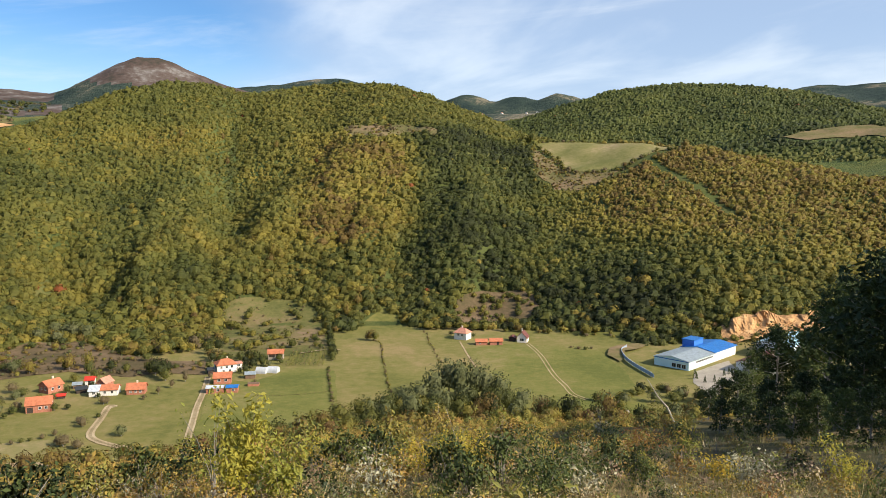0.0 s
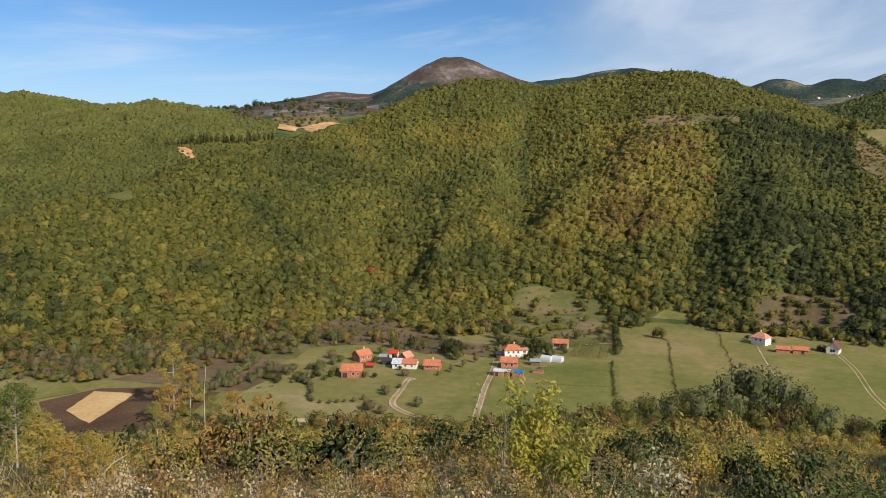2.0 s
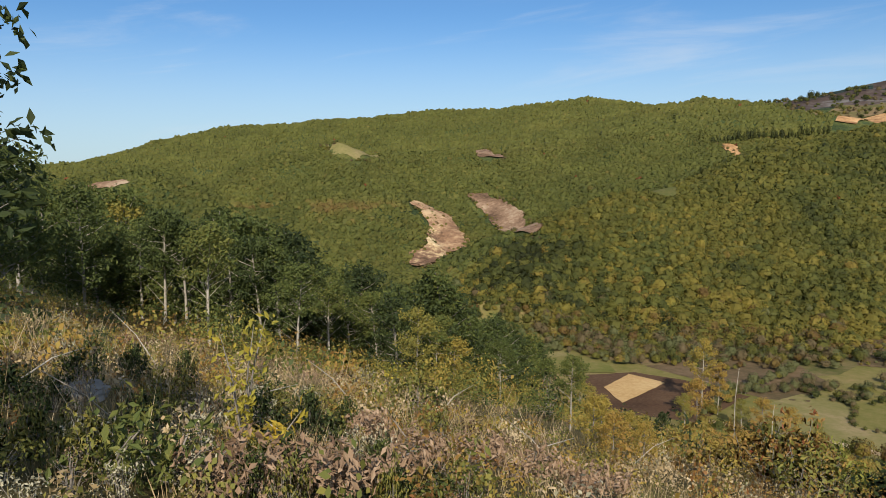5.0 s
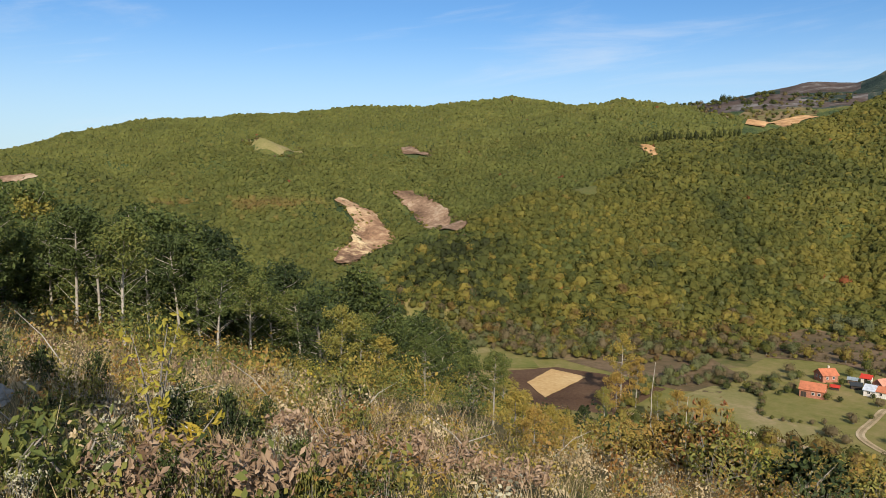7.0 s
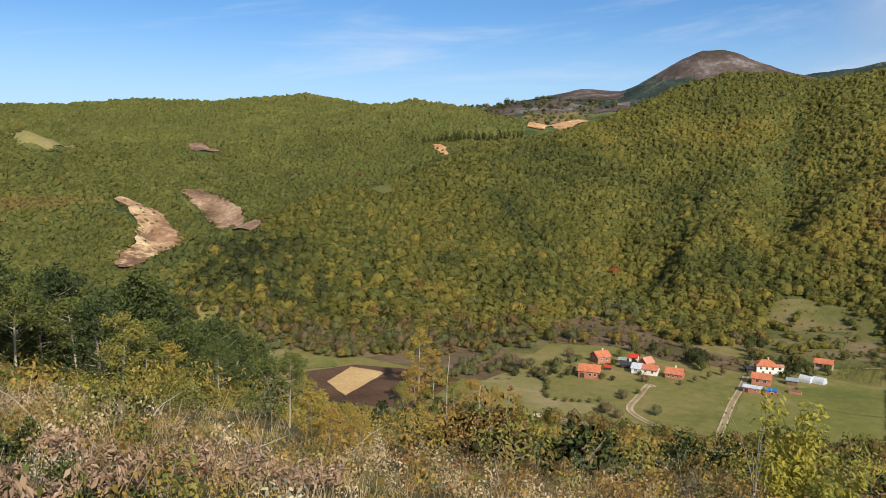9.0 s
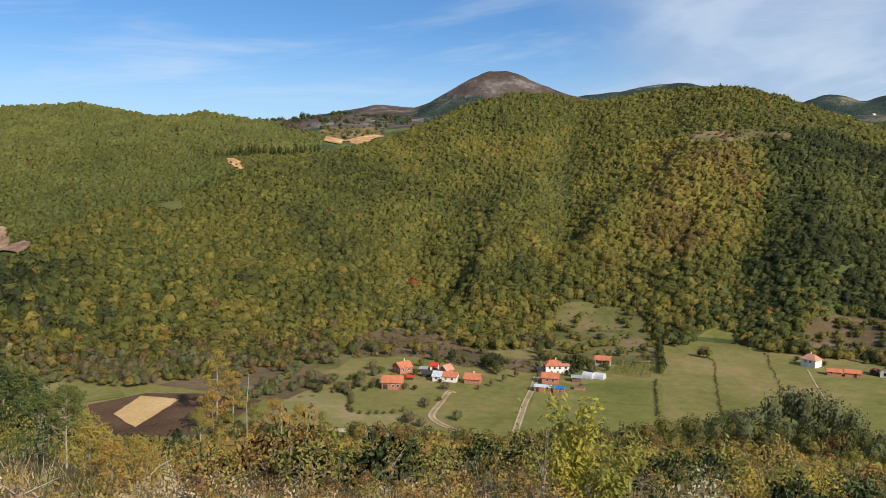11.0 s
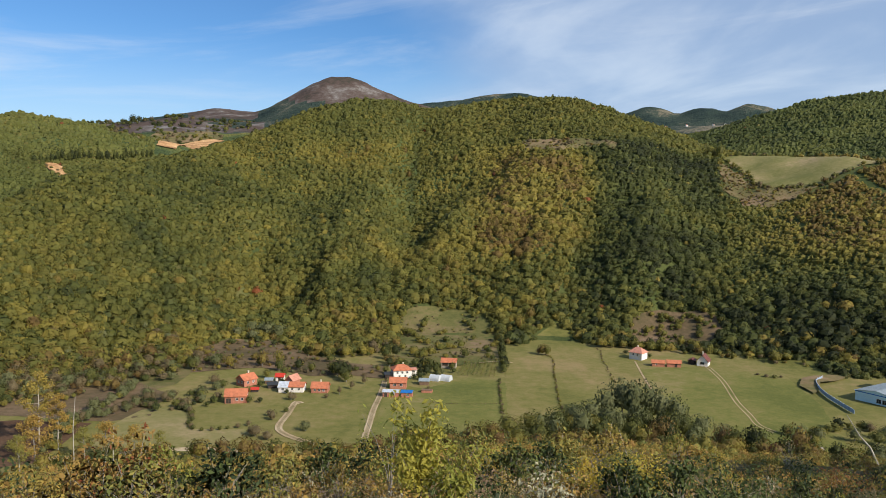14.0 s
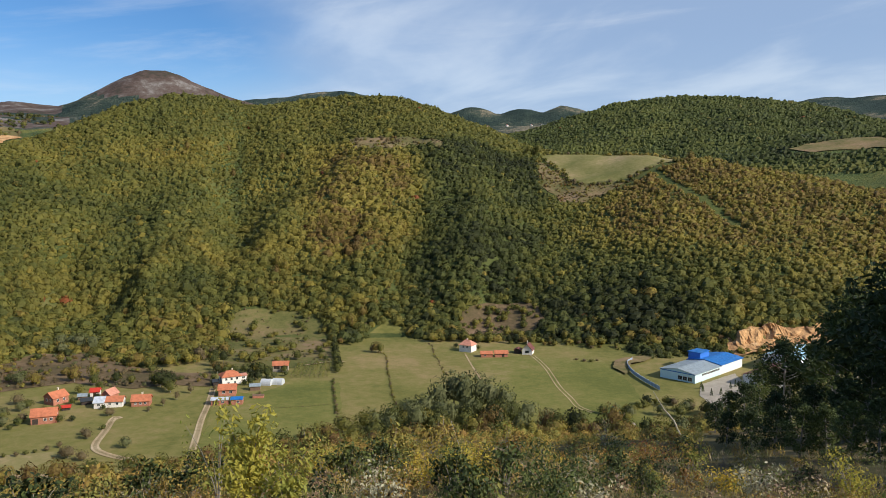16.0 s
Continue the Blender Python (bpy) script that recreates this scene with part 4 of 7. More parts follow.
for rut in (-0.85, 0.85):
    strip("track", [(-112.8, 254.1), (-115.2, 255.6), (-114.4, 250.8), (-111.5, 238.8), (-109.3, 229.2), (-106.9, 223.2), (-103.0, 219.3), (-97.5, 216.0), (-88, 212.0)], 0.75, TRACK, "pale rut of a dirt farm track", "track", offset=rut)
    strip("track", [(-92.5, 292), (-90.1, 282.5), (-86.7, 266.2), (-84.1, 251.8), (-79.5, 232.3), (-75.1, 214.7), (-70, 196)], 0.55, TRACK, "pale rut of a dirt farm track", "track", offset=rut)
    strip("track", [(38, 355), (40, 350), (43, 327), (44, 296), (46, 279), (47, 268), (51, 261)], 0.42, TRACK, "pale rut of a grassy track", "track", offset=rut * 0.95)
strip("track", [(8, 356), (11, 327), (15, 296)], 0.7, TRACK, "narrow pale footpath to the white house", "track")
strip("track", [(-64, 330), (-52, 338), (-46, 336)], 0.8, TRACK, "pale path along the orchard", "track", 0.45)
strip("track", [(-160, 181), (-120, 200), (-70, 198), (-20, 222), (30, 233), (66, 240), (96, 250)], 3.2, TRACK, "pale gravel valley road", "road")
sheet("driveway", [(101, 299), (96, 284), (95, 265), (102, 262), (104, 276), (116, 284), (119, 296), (122, 318), (112, 309)], CONCRETE, "pale concrete yard beside the hall", "driveway", 0.14, 4.0)
sheet("bank", [(75, 314), (72, 326), (76, 340), (88, 348), (98, 350), (90, 340), (81, 332), (78.5, 322)], SCRUBLAND, "brown earth bank behind the fence", "bank", 0.3, 4.0, 1.2)

# ---- buildings ----


def box(bm, x0, y0, z0, x1, y1, z1):
    v = [bm.verts.new(p) for p in ((x0, y0, z0), (x1, y0, z0), (x1, y1, z0), (x0, y1, z0), (x0, y0, z1), (x1, y0, z1), (x1, y1, z1), (x0, y1, z1))]
    for f in ((3, 2, 1, 0), (4, 5, 6, 7), (0, 1, 5, 4), (1, 2, 6, 5), (2, 3, 7, 6), (3, 0, 4, 7)):
        bm.faces.new([v[i] for i in f])
    return v


def slab_roof(w, d, eave, ridge, over, hip, thick=0.18):
    """A pitched roof with its ridge along x, thick, with overhanging eaves; hip is how far the ridge stops short of each end."""
    bm = bmesh.new()
    x, y = w / 2 + over, d / 2 + over
    drop = (ridge - eave) / (d / 2) * over
    corners = [(-x, -y, eave - drop), (x, -y, eave - drop), (x, y, eave - drop), (-x, y, eave - drop), (-x + hip, 0, ridge), (x - hip, 0, ridge)]
    layers = [[bm.verts.new((a, b, c + lift)) for a, b, c in corners] for lift in (0.0, thick)]
    faces = [(0, 1, 5, 4), (2, 3, 4, 5)] + ([(1, 2, 5), (3, 0, 4)] if hip > 0 else [])
    for f in faces:
        bm.faces.new([layers[1][i] for i in f])
        bm.faces.new([layers[0][i] for i in reversed(f)])
    edges = [(0, 1), (2, 3)] + ([(1, 2), (3, 0)] if hip > 0 else [(1, 5), (5, 2), (3, 4), (4, 0)])
    for a, b in edges:
        bm.faces.new((layers[0][a], layers[0][b], layers[1][b], layers[1][a]))
    bmesh.ops.recalc_face_normals(bm, faces=bm.faces[:])
    return bm


def walls(w, d, eave, ridge, hip):
    """Four walls with gables under a pitched roof, sunk a little into the ground."""
    bm = bmesh.new()
    x, y, low = w / 2, d / 2, -1.2
    a = [bm.verts.new(p) for p in ((-x, -y, low), (x, -y, low), (x, y, low), (-x, y, low))]
    b = [bm.verts.new(p) for p in ((-x, -y, eave), (x, -y, eave), (x, y, eave), (-x, y, eave))]
    bm.faces.new((a[0], a[1], b[1], b[0]))
    bm.faces.new((a[2], a[3], b[3], b[2]))
    if hip > 0:
        bm.faces.new((a[1], a[2], b[2], b[1]))
        bm.faces.new((a[3], a[0], b[0], b[3]))
        bm.faces.new((b[0], b[1], b[2], b[3]))
    else:
        g, h = bm.verts.new((x, 0, ridge)), bm.verts.new((-x, 0, ridge))
        bm.faces.new((a[1], a[2], b[2], g, b[1]))
        bm.faces.new((a[3], a[0], b[0], h, b[3]))
        bm.faces.new((b[0], b[1], g, h))
        bm.faces.new((b[2], b[3], h, g))
    bmesh.ops.recalc_face_normals(bm, faces=bm.faces[:])
    return bm


def window(parent, side, along, sill, wide, high, w, d, door=False):
    """A window or door set on one wall: side is front, back, left or right."""
    turn = {"front": 0, "right": 90, "back": 180, "left": 270}[side]
    reach = d / 2 if side in ("front", "back") else w / 2
    m = pose(0, 0, 0, 0, 0, turn) @ pose(along, -reach, sill)
    bm, t = bmesh.new(), 0.09
    for x0, x1, z0, z1 in ((-wide / 2 - t, wide / 2 + t, high, high + t), (-wide / 2 - t, wide / 2 + t, -t, 0), (-wide / 2 - t, -wide / 2, 0, high), (wide / 2, wide / 2 + t, 0, high), (-0.03, 0.03, 0, high)):
        box(bm, x0, -0.07, z0, x1, 0.04, z1)
    ob = part("door" if door else "window", bm, TIMBER if door else FRAME, parent)
    ob.matrix_basis = m
    bm = bmesh.new()
    box(bm, -wide / 2, -0.025, 0, wide / 2, 0.03, high)
    part("door_leaf" if door else "pane", bm, DARK_WOOD if door else GLASS, ob)


def house(name, label, x, y, turn, w, d, eave, ridge, wall_mat, roof_mat, hip=0.0, over=0.45, windows=(), chimney=None, category="house", group="", raise_=0.0, k=0.84):
    """A pitched-roof building with its ridge along its own x. Windows: side, along, sill, width, height, and True for a door."""
    z = min(ground_at(x + a, y + b) for a in (-w / 3, w / 3) for b in (-d / 3, d / 3)) + 0.15 + raise_
    ob = empty(name, pose(x, y, z, 0, 0, turn) @ Matrix.Scale(k, 4), label, category, group)
    part("wall", walls(w, d, eave, ridge, hip), wall_mat, ob)
    roof = part("roof", slab_roof(w, d, eave, ridge, over, hip + (over if hip else 0)), roof_mat, ob)
    if chimney:
        cx_, cy_ = chimney
        bm = bmesh.new()
        box(bm, cx_ - 0.3, cy_ - 0.3, eave, cx_ + 0.3, cy_ + 0.3, ridge + 0.9)
        box(bm, cx_ - 0.38, cy_ - 0.38, ridge + 0.9, cx_ + 0.38, cy_ + 0.38, ridge + 1.02)
        part("chimney", bm, WALL_CREAM, roof)
    for wdw in windows:
        window(ob, wdw[0], *wdw[1:5], w, d, len(wdw) > 5)
    return ob


def row(side, n, w, sill, wide, high):
    return [(side, (i - (n - 1) / 2) * w / n, sill, wide, high) for i in range(n)]


# the lower farm
house("barn", "red brick barn with an orange tiled roof", -137.3, 251.6, 20, 9.2, 7.0, 3.2, 5.5, WALL_BRICK, ROOF_TILE, windows=[("front", -3, 0, 2.0, 2.1, True), ("front", 0.6, 1.2, 1.0, 1.0), ("front", 2.8, 1.2, 1.0, 1.0), ("right", 0, 2.8, 0.9, 0.9)], category="barn", group="farm buildings")
house("brick_house", "pink brick farmhouse with an orange roof", -144.0, 272.2, 62, 7.2, 6.4, 3.1, 5.2, WALL_BRICK, ROOF_TILE, chimney=(1.5, 0.8), windows=row("left", 2, 5, 1.3, 0.9, 1.1) + row("front", 2, 6, 1.2, 0.9, 1.1))
house("white_house", "low white farmhouse with an orange tiled roof", -120.9, 268.9, 10, 7.2, 5.6, 2.5, 4.0, WALL_WHITE, ROOF_TILE, windows=row("front", 2, 6, 0.9, 0.9, 1.0))
house("annex", "white annex with a grey sheet roof", -125.7, 267.9, 10, 3.9, 6.4, 2.4, 4.1, WALL_WHITE, ROOF_PALE, windows=[("front", 0, 0.9, 1.0, 1.0)], category="annex")
house("outhouse", "small brick outhouse with a pink tiled roof", -126.0, 276.4, 75, 5.4, 4.4, 2.8, 4.8, WALL_BRICK, ROOF_OLD, windows=[("left", 0, 1.4, 0.9, 0.9)], category="outhouse")
house("shed", "white shed with a bright red roof", -133.6, 281.0, 10, 3.8, 3.4, 2.4, 3.6, WALL_WHITE, RED_PAINT, windows=[("front", 0, 0, 1.0, 1.9, True)], category="shed")
house("shed", "dark board shed with a tarpaulin roof", -132.4, 271.0, 32, 4.2, 3.2, 1.6, 2.5, DARK_WOOD, TARP, category="shed")
house("shed", "grey board shed with a sheet roof", -136.4, 276.6, 18, 3.4, 2.8, 1.7, 2.4, TIMBER, ROOF_GREY, category="shed")
# an unidentified low red thing, built here as a lean-to
house("lean_to", "low red-topped thing built as a lean-to", -136.4, 264.2, 22, 3.2, 2.4, 1.2, 1.8, DARK_WOOD, RED_PAINT, category="shed")
house("barn", "long brick barn with a new orange roof", -111.6, 270.0, 10, 7.4, 5.6, 2.3, 4.3, WALL_BRICK, ROOF_TILE, chimney=(0.3, 0.2), windows=row("front", 3, 6, 0.8, 0.8, 0.9), category="barn", group="farm buildings")
# the middle farm
house("white_house", "two-storey white farmhouse with a hipped orange roof", -88.2, 300.6, 28, 8.8, 7.6, 3.9, 5.9, WALL_WHITE, ROOF_TILE, hip=2.8, chimney=(1.2, 0.3), windows=row("front", 3, 7.4, 2.2, 0.9, 1.1) + row("front", 2, 6, 0.3, 0.9, 1.1) + row("right", 2, 5, 2.2, 0.9, 1.1) + [("left", 0, 2.0, 2.6, 1.4)])
house("annex", "white flat annex behind the farmhouse", -84.0, 303.6, 28, 3.2, 4.6, 3.2, 3.6, WALL_WHITE, ROOF_OLD, windows=[("front", 0, 1.8, 1.2, 1.0)], category="annex")
house("carport", "dark timber lean-to beside the farmhouse", -93.2, 297.2, 28, 2.6, 4.4, 2.0, 2.7, DARK_WOOD, TARP, category="lean-to")
house("brick_house", "orange brick farmhouse with an orange roof", -84.2, 283.6, 12, 7.6, 5.8, 2.9, 4.7, WALL_BRICK, ROOF_TILE, windows=row("front", 2, 6, 1.2, 1.2, 1.1))
front = house("stable", "low brick stable with patched sheet roofing", -83.2, 270.8, 8, 7.2, 4.4, 2.2, 2.8, WALL_BRICK, ROOF_PALE, over=0.3, windows=[("front", -2.2, 0, 1.2, 1.7, True), ("front", 1.3, 0.9, 1.0, 0.8)], category="stable")
house("stable", "low brick stable with a blue sheet roof", -77.2, 271.6, 8, 4.8, 4.4, 2.2, 2.8, WALL_BRICK, ROOF_BLUE, over=0.3, windows=[("front", 0.6, 0.8, 0.9, 0.8)], category="stable")
house("shed", "grey board shed with a sheet roof", -75.4, 290.6, 10, 4.4, 3.4, 2.0, 2.8, TIMBER, ROOF_GREY, category="shed")
house("pen", "low brick animal pen beside the stable", -71.4, 279.4, 6, 4.8, 2.6, 1.0, 1.3, WALL_BRICK, TIMBER, over=0.1, category="pen")
# its open bays are dark board panels painted for the shade inside
house("barn", "open barn on a stone base with an orange roof", -72.2, 321.6, 6, 7.6, 5.4, 3.2, 4.8, WALL_STONE, ROOF_TILE, windows=[("front", -1.8, 1.4, 2.8, 1.4, True), ("front", 1.8, 1.4, 2.8, 1.4, True)], category="barn", group="farm buildings")
# the upper cottages
house("white_house", "white cottage with a hipped orange roof", 9.6, 362.2, -28, 7.6, 6.8, 3.9, 6.2, WALL_WHITE, ROOF_OLD, hip=2.4, chimney=(-0.6, 0.5), windows=row("front", 2, 5, 2.2, 0.9, 1.1) + row("left", 2, 5, 2.2, 0.9, 1.1))
house("long_shed", "low brick shed with an orange tiled roof", 18.0, 349.4, 2, 6.4, 4.0, 1.9, 3.0, WALL_BRICK, ROOF_TILE, windows=[("front", -1, 0.7, 0.9, 0.8)], category="shed")
house("long_shed", "low brick shed with an orange tiled roof", 24.8, 349.8, 2, 7.0, 4.0, 2.1, 3.3, WALL_BRICK, ROOF_TILE, windows=[("front", 1, 0, 1.2, 1.7, True)], category="shed")
house("cottage", "white gabled cottage with a maroon roof", 38.2, 356.6, 74, 7.2, 5.6, 2.7, 5.7, WALL_WHITE, ROOF_DARK, chimney=(2.0, 0.8), windows=[("left", 0, 0.8, 2.2, 1.4), ("back", 0, 1.0, 1.2, 1.0)])
house("annex", "dark timber annex beside the cottage", 33.4, 358.0, 74, 4.4, 3.2, 2.0, 2.8, DARK_WOOD, ROOF_DARK, category="annex")

# a far hamlet on the hill beyond the saddle
for i, (az, d) in enumerate(((-2.2, 2240), (-3.0, 2260), (-4.4, 2230), (-6.2, 2240), (-7.0, 2250), (-7.6, 2235), (-8.4, 2245))):
    house("far_house", "tiny white house on a far hill", *bearing(az, d), 20 * i, 11, 9, 5, 8, WALL_WHITE, ROOF_OLD, group="far hamlet", k=0.6)


def greenhouse(x, y, turn, wide, long):
    ob = empty("greenhouse", pose(x, y, ground_at(x, y), 0, 0, turn), "small domed greenhouse covered in grey film", "greenhouse", "greenhouses")
    bm, last = bmesh.new(), None
    for i in range(13):
        a = math.pi * i / 12
        p = [bm.verts.new((wide / 2 * math.cos(a), s * long / 2, 2.3 * math.sin(a) ** 0.8)) for s in (-1, 1)]
        if last:
            bm.faces.new((last[0], p[0], p[1], last[1]))
        last = p
    for s in (0, 1):
        bm.verts.ensure_lookup_table()
        bm.faces.new([bm.verts[2 * i + s] for i in range(13)])
    part("cover", bm, FILM, ob)
    for s in np.linspace(-long / 2, long / 2, 5):
        bm = bmesh.new()
        for i in range(12):
            a, b = math.pi * i / 12, math.pi * (i + 1) / 12
            r = wide / 2 + 0.05
            p, q = (r * math.cos(a), 2.36 * math.sin(a) ** 0.8), (r * math.cos(b), 2.36 * math.sin(b) ** 0.8)
            v = [bm.verts.new((u, s + t, h)) for u, h in (p, q) for t in (-0.04, 0.04)]
            bm.faces.new((v[0], v[1], v[3], v[2]))
        part("hoop", bm, FRAME, ob)


greenhouse(-72.7, 298.4, 80, 3.6, 4.2)
greenhouse(-68.4, 299.4, 80, 3.6, 4.2)

# the hall by the quarry: a body with a grey roof, a rear body with a blue roof, a blue tower
HALL_TURN = math.degrees(math.atan2(29, 30))


def hall_at(u, v):
    a = radians(HALL_TURN)
    return (99.6 + u * math.cos(a) - v * math.sin(a), 301 + u * math.sin(a) + v * math.cos(a))


hall = empty("hall", pose(*hall_at(11, 7.8), 0.3, 0, 0, HALL_TURN), "long pale cyan hall with grey and blue metal roofs", "hall")
part("wall", walls(22, 15.6, 4.6, 5.9, 0), WALL_CYAN, hall)
part("roof", slab_roof(22, 15.6, 4.6, 5.9, 0.4, 0), ROOF_GREY, hall, "grey sheet roof")
bm = bmesh.new()
box(bm, 11.02, -7.8, -1, 31, 7.8, 4.9)
part("rear_wall", bm, WALL_METAL, hall, "white cladding")
bm = slab_roof(20.4, 15.6, 4.95, 6.2, 0.4, 0)
bmesh.ops.translate(bm, verts=bm.verts[:], vec=(21.4, 0, 0))
part("rear_roof", bm, ROOF_BLUE, hall, "bright blue sheet roof")
bm = bmesh.new()
box(bm, 12.5, 2.4, 4, 20.5, 7.9, 8.2)
tower = part("tower", bm, BLUE_WALL, hall, "blue clad tower")
bm = bmesh.new()
box(bm, 12.2, 2.1, 8.21, 20.8, 8.2, 8.5)
part("tower_roof", bm, ROOF_BLUE, tower)
for i in range(3):
    window(hall, "left", 1.2 + i * 2.2, 1.6, 1.7, 1.5, 22, 15.6)
for i in range(9):
    window(hall, "front", -4.5 + i * 1.7, 3.2, 1.3, 0.8, 22, 15.6)
bm = bmesh.new()
box(bm, -11.12, -7.9, 4.3, -11.02, 7.9, 4.62)
part("fascia", bm, ROOF_BLUE, hall)
second = empty("hall", pose(132.5, 305, 0.3, 0, 0, HALL_TURN), "white ribbed hall with a dark brown roof", "hall")
part("wall", walls(26, 13, 5.0, 7.0, 0), WALL_METAL, second)
part("roof", slab_roof(26, 13, 5.0, 7.0, 0.4, 0), ROOF_DARK, second)
for i in range(10):
    bm = bmesh.new()
    box(bm, -13.12, -6.2 + i * 1.35, -0.5, -13.02, -6.05 + i * 1.35, 4.9)
    part("rib", bm, ROOF_PALE, second)
window(second, "left", -3.0, 1.4, 1.4, 1.6, 26, 13)
window(second, "left", 3.0, 0.0, 2.6, 3.0, 26, 13, True)
house("hall", "rear hall with a pale cyan roof", 152, 331, HALL_TURN, 26, 15, 6.0, 8.2, WALL_METAL, ROOF_CYAN, category="hall", k=1.0)

# the curved fence and its posts
fence = empty("fence", pose(0, 0, 0), "blue-grey panel fence curving round the yard", "fence")
fence_line = curve([(84, 341), (80, 334), (78.5, 322), (79, 310), (81, 298), (82.5, 290)], 2.2)
for a, b in zip(fence_line, fence_line[1:]):
    za, zb = ground_at(*a), ground_at(*b)
    bm = bmesh.new()
    n = Vector((-(b - a).y, (b - a).x)).normalized() * 0.06
    ends = [(a + (b - a) * 0.04, za), (a + (b - a) * 0.96, zb)]
    v = [bm.verts.new((p.x + s * n.x, p.y + s * n.y, z + h)) for p, z in ends for s in (-1, 1) for h in (0.25, 1.75)]
    for f in ((0, 1, 5, 4), (2, 6, 7, 3), (1, 3, 7, 5), (0, 4, 6, 2), (0, 2, 3, 1), (4, 5, 7, 6)):
        bm.faces.new([v[i] for i in f])
    part("panel", bm, FENCE_BLUE, fence)
    bm = bmesh.new()
    box(bm, a.x - 0.09, a.y - 0.09, za - 0.3, a.x + 0.09, a.y + 0.09, za + 2.0)
    part("post", bm, ROOF_PALE, fence)

# ---- trees and bushes ----


def tube(bm, points, radii, sides=6):
    """A tapered round stem through the points."""
    rings_ = []
    for i, (p, r) in enumerate(zip(points, radii)):
        p = Vector(p)
        way = (Vector(points[min(i + 1, len(points) - 1)]) - Vector(points[max(i - 1, 0)])).normalized()
        a = way.orthogonal().normalized()
        b = way.cross(a)
        rings_.append([bm.verts.new(p + (a * math.cos(t) + b * math.sin(t)) * r) for t in (k * 2 * math.pi / sides for k in range(sides))])
    for lo, hi in zip(rings_, rings_[1:]):
        for k in range(sides):
            f = bm.faces.new((lo[k], lo[(k + 1) % sides], hi[(k + 1) % sides], hi[k]))
            f.smooth = True
    bm.faces.new(rings_[-1])


def leaf_sprays(centres, spread, count, size, g, flat=0.8, droop=0.0):
    """Folded leaf sprays scattered about centres; corners as n x 4 x 3."""
    c = np.repeat(np.asarray(centres, float), count, axis=0)
    n = len(c)
    off = g.normal(size=(n, 3)) * [1, 1, flat]
    off *= (g.random(n) ** 0.4 / np.maximum(np.linalg.norm(off, axis=1), 1e-6))[:, None] * spread
    c = c + off
    out = off / spread + 0.7 * g.normal(size=(n, 3)) + [0, 0, 0.45]
    out /= np.linalg.norm(out, axis=1)[:, None]
    a = np.cross(out, g.normal(size=(n, 3)))
    a /= np.linalg.norm(a, axis=1)[:, None]
    b = np.cross(out, a)
    a[:, 2] -= droop
    s = size * (0.6 + 0.8 * g.random(n))[:, None]
    return np.stack([c - a * s, c - b * s * 0.5 + out * s * 0.2, c + a * s * 1.1, c + b * s * 0.5 + out * s * 0.2], 1)


def cards_mesh(name, cards, tint, material_, parent, spread=0.05, seed=0):
    g = np.random.default_rng(seed)
    ob = link_mesh(name, cards.reshape(-1, 3), np.arange(cards.size // 3).reshape(-1, 4), material_, parent)
    values = np.repeat(np.clip(tint + spread * g.normal(size=len(cards)), 0, 0.97), 4)
    tint_points(ob, values)
    return ob


def tree(name, label, seed, height, crown_r, crown_from, tint, leaves=900, leaf=0.17, girth=0.10, bark=None, material_=None, limbs=11, category="tree", group="", bare=0, clump=0.34):
    """A tree with a bent tapered trunk, limbs and a crown of leaf sprays at the limbs' ends. Stands at the origin, to be copied."""
    g = np.random.default_rng(seed)
    ob = empty(name, Matrix(), label, category, group)
    lean = g.normal(size=2) * 0.03 * height
    line = [(lean[0] * t * t + 0.05 * math.sin(5 * t + seed), lean[1] * t * t + 0.05 * math.cos(4 * t + seed), height * 0.94 * t) for t in np.linspace(0, 1, 8)]
    bm = bmesh.new()
    line[0] = (line[0][0], line[0][1], -0.4)
    tube(bm, line, [girth * (1.15 - 0.95 * t) for t in np.linspace(0, 1, 8)])
    tips = []
    for k in range(limbs):
        t = crown_from + (0.96 - crown_from) * (k + g.random() * 0.7) / limbs
        base = Vector((np.interp(t, np.linspace(0, 1, 8), [p[0] for p in line]), np.interp(t, np.linspace(0, 1, 8), [p[1] for p in line]), height * 0.94 * t))
        a = k * 2.4 + g.random()
        u = (t - crown_from) / (1 - crown_from)
        reach = crown_r * (0.55 + 0.55 * g.random()) * math.sin(math.pi * min(1, 0.30 + 0.68 * u)) + 0.1
        rise = reach * (0.25 + 0.5 * g.random())
        tip = base + Vector((math.cos(a) * reach, math.sin(a) * reach, rise))
        mid = base.lerp(tip, 0.5) + Vector((0, 0, -0.08 * reach))
        tube(bm, [base, mid, tip], [girth * (0.42 - 0.25 * t), girth * 0.22, girth * 0.06], 4)
        tips += [tip, base.lerp(tip, 0.62)]
    for k in range(bare):
        t = 0.15 + 0.4 * g.random()
        base = Vector((0, 0, height * t))
        a, reach = g.random() * 6.28, crown_r * (0.5 + 0.5 * g.random())
        tip = base + Vector((math.cos(a) * reach, math.sin(a) * reach, reach * (0.5 + 0.7 * g.random())))
        tube(bm, [base, base.lerp(tip, 0.5) + Vector((0, 0, 0.05)), tip], [girth * 0.20, girth * 0.12, girth * 0.04], 4)
    part("trunk", bm, bark or BARK, ob)
    tips.append(Vector((line[-1][0], line[-1][1], height * 0.93)))
    each = max(1, leaves // len(tips))
    cards_mesh("crown", leaf_sprays([tuple(p) for p in tips], crown_r * clump, each, leaf, g, 0.7), tint, material_ or NEAR_LEAVES, ob, seed=seed)
    return ob


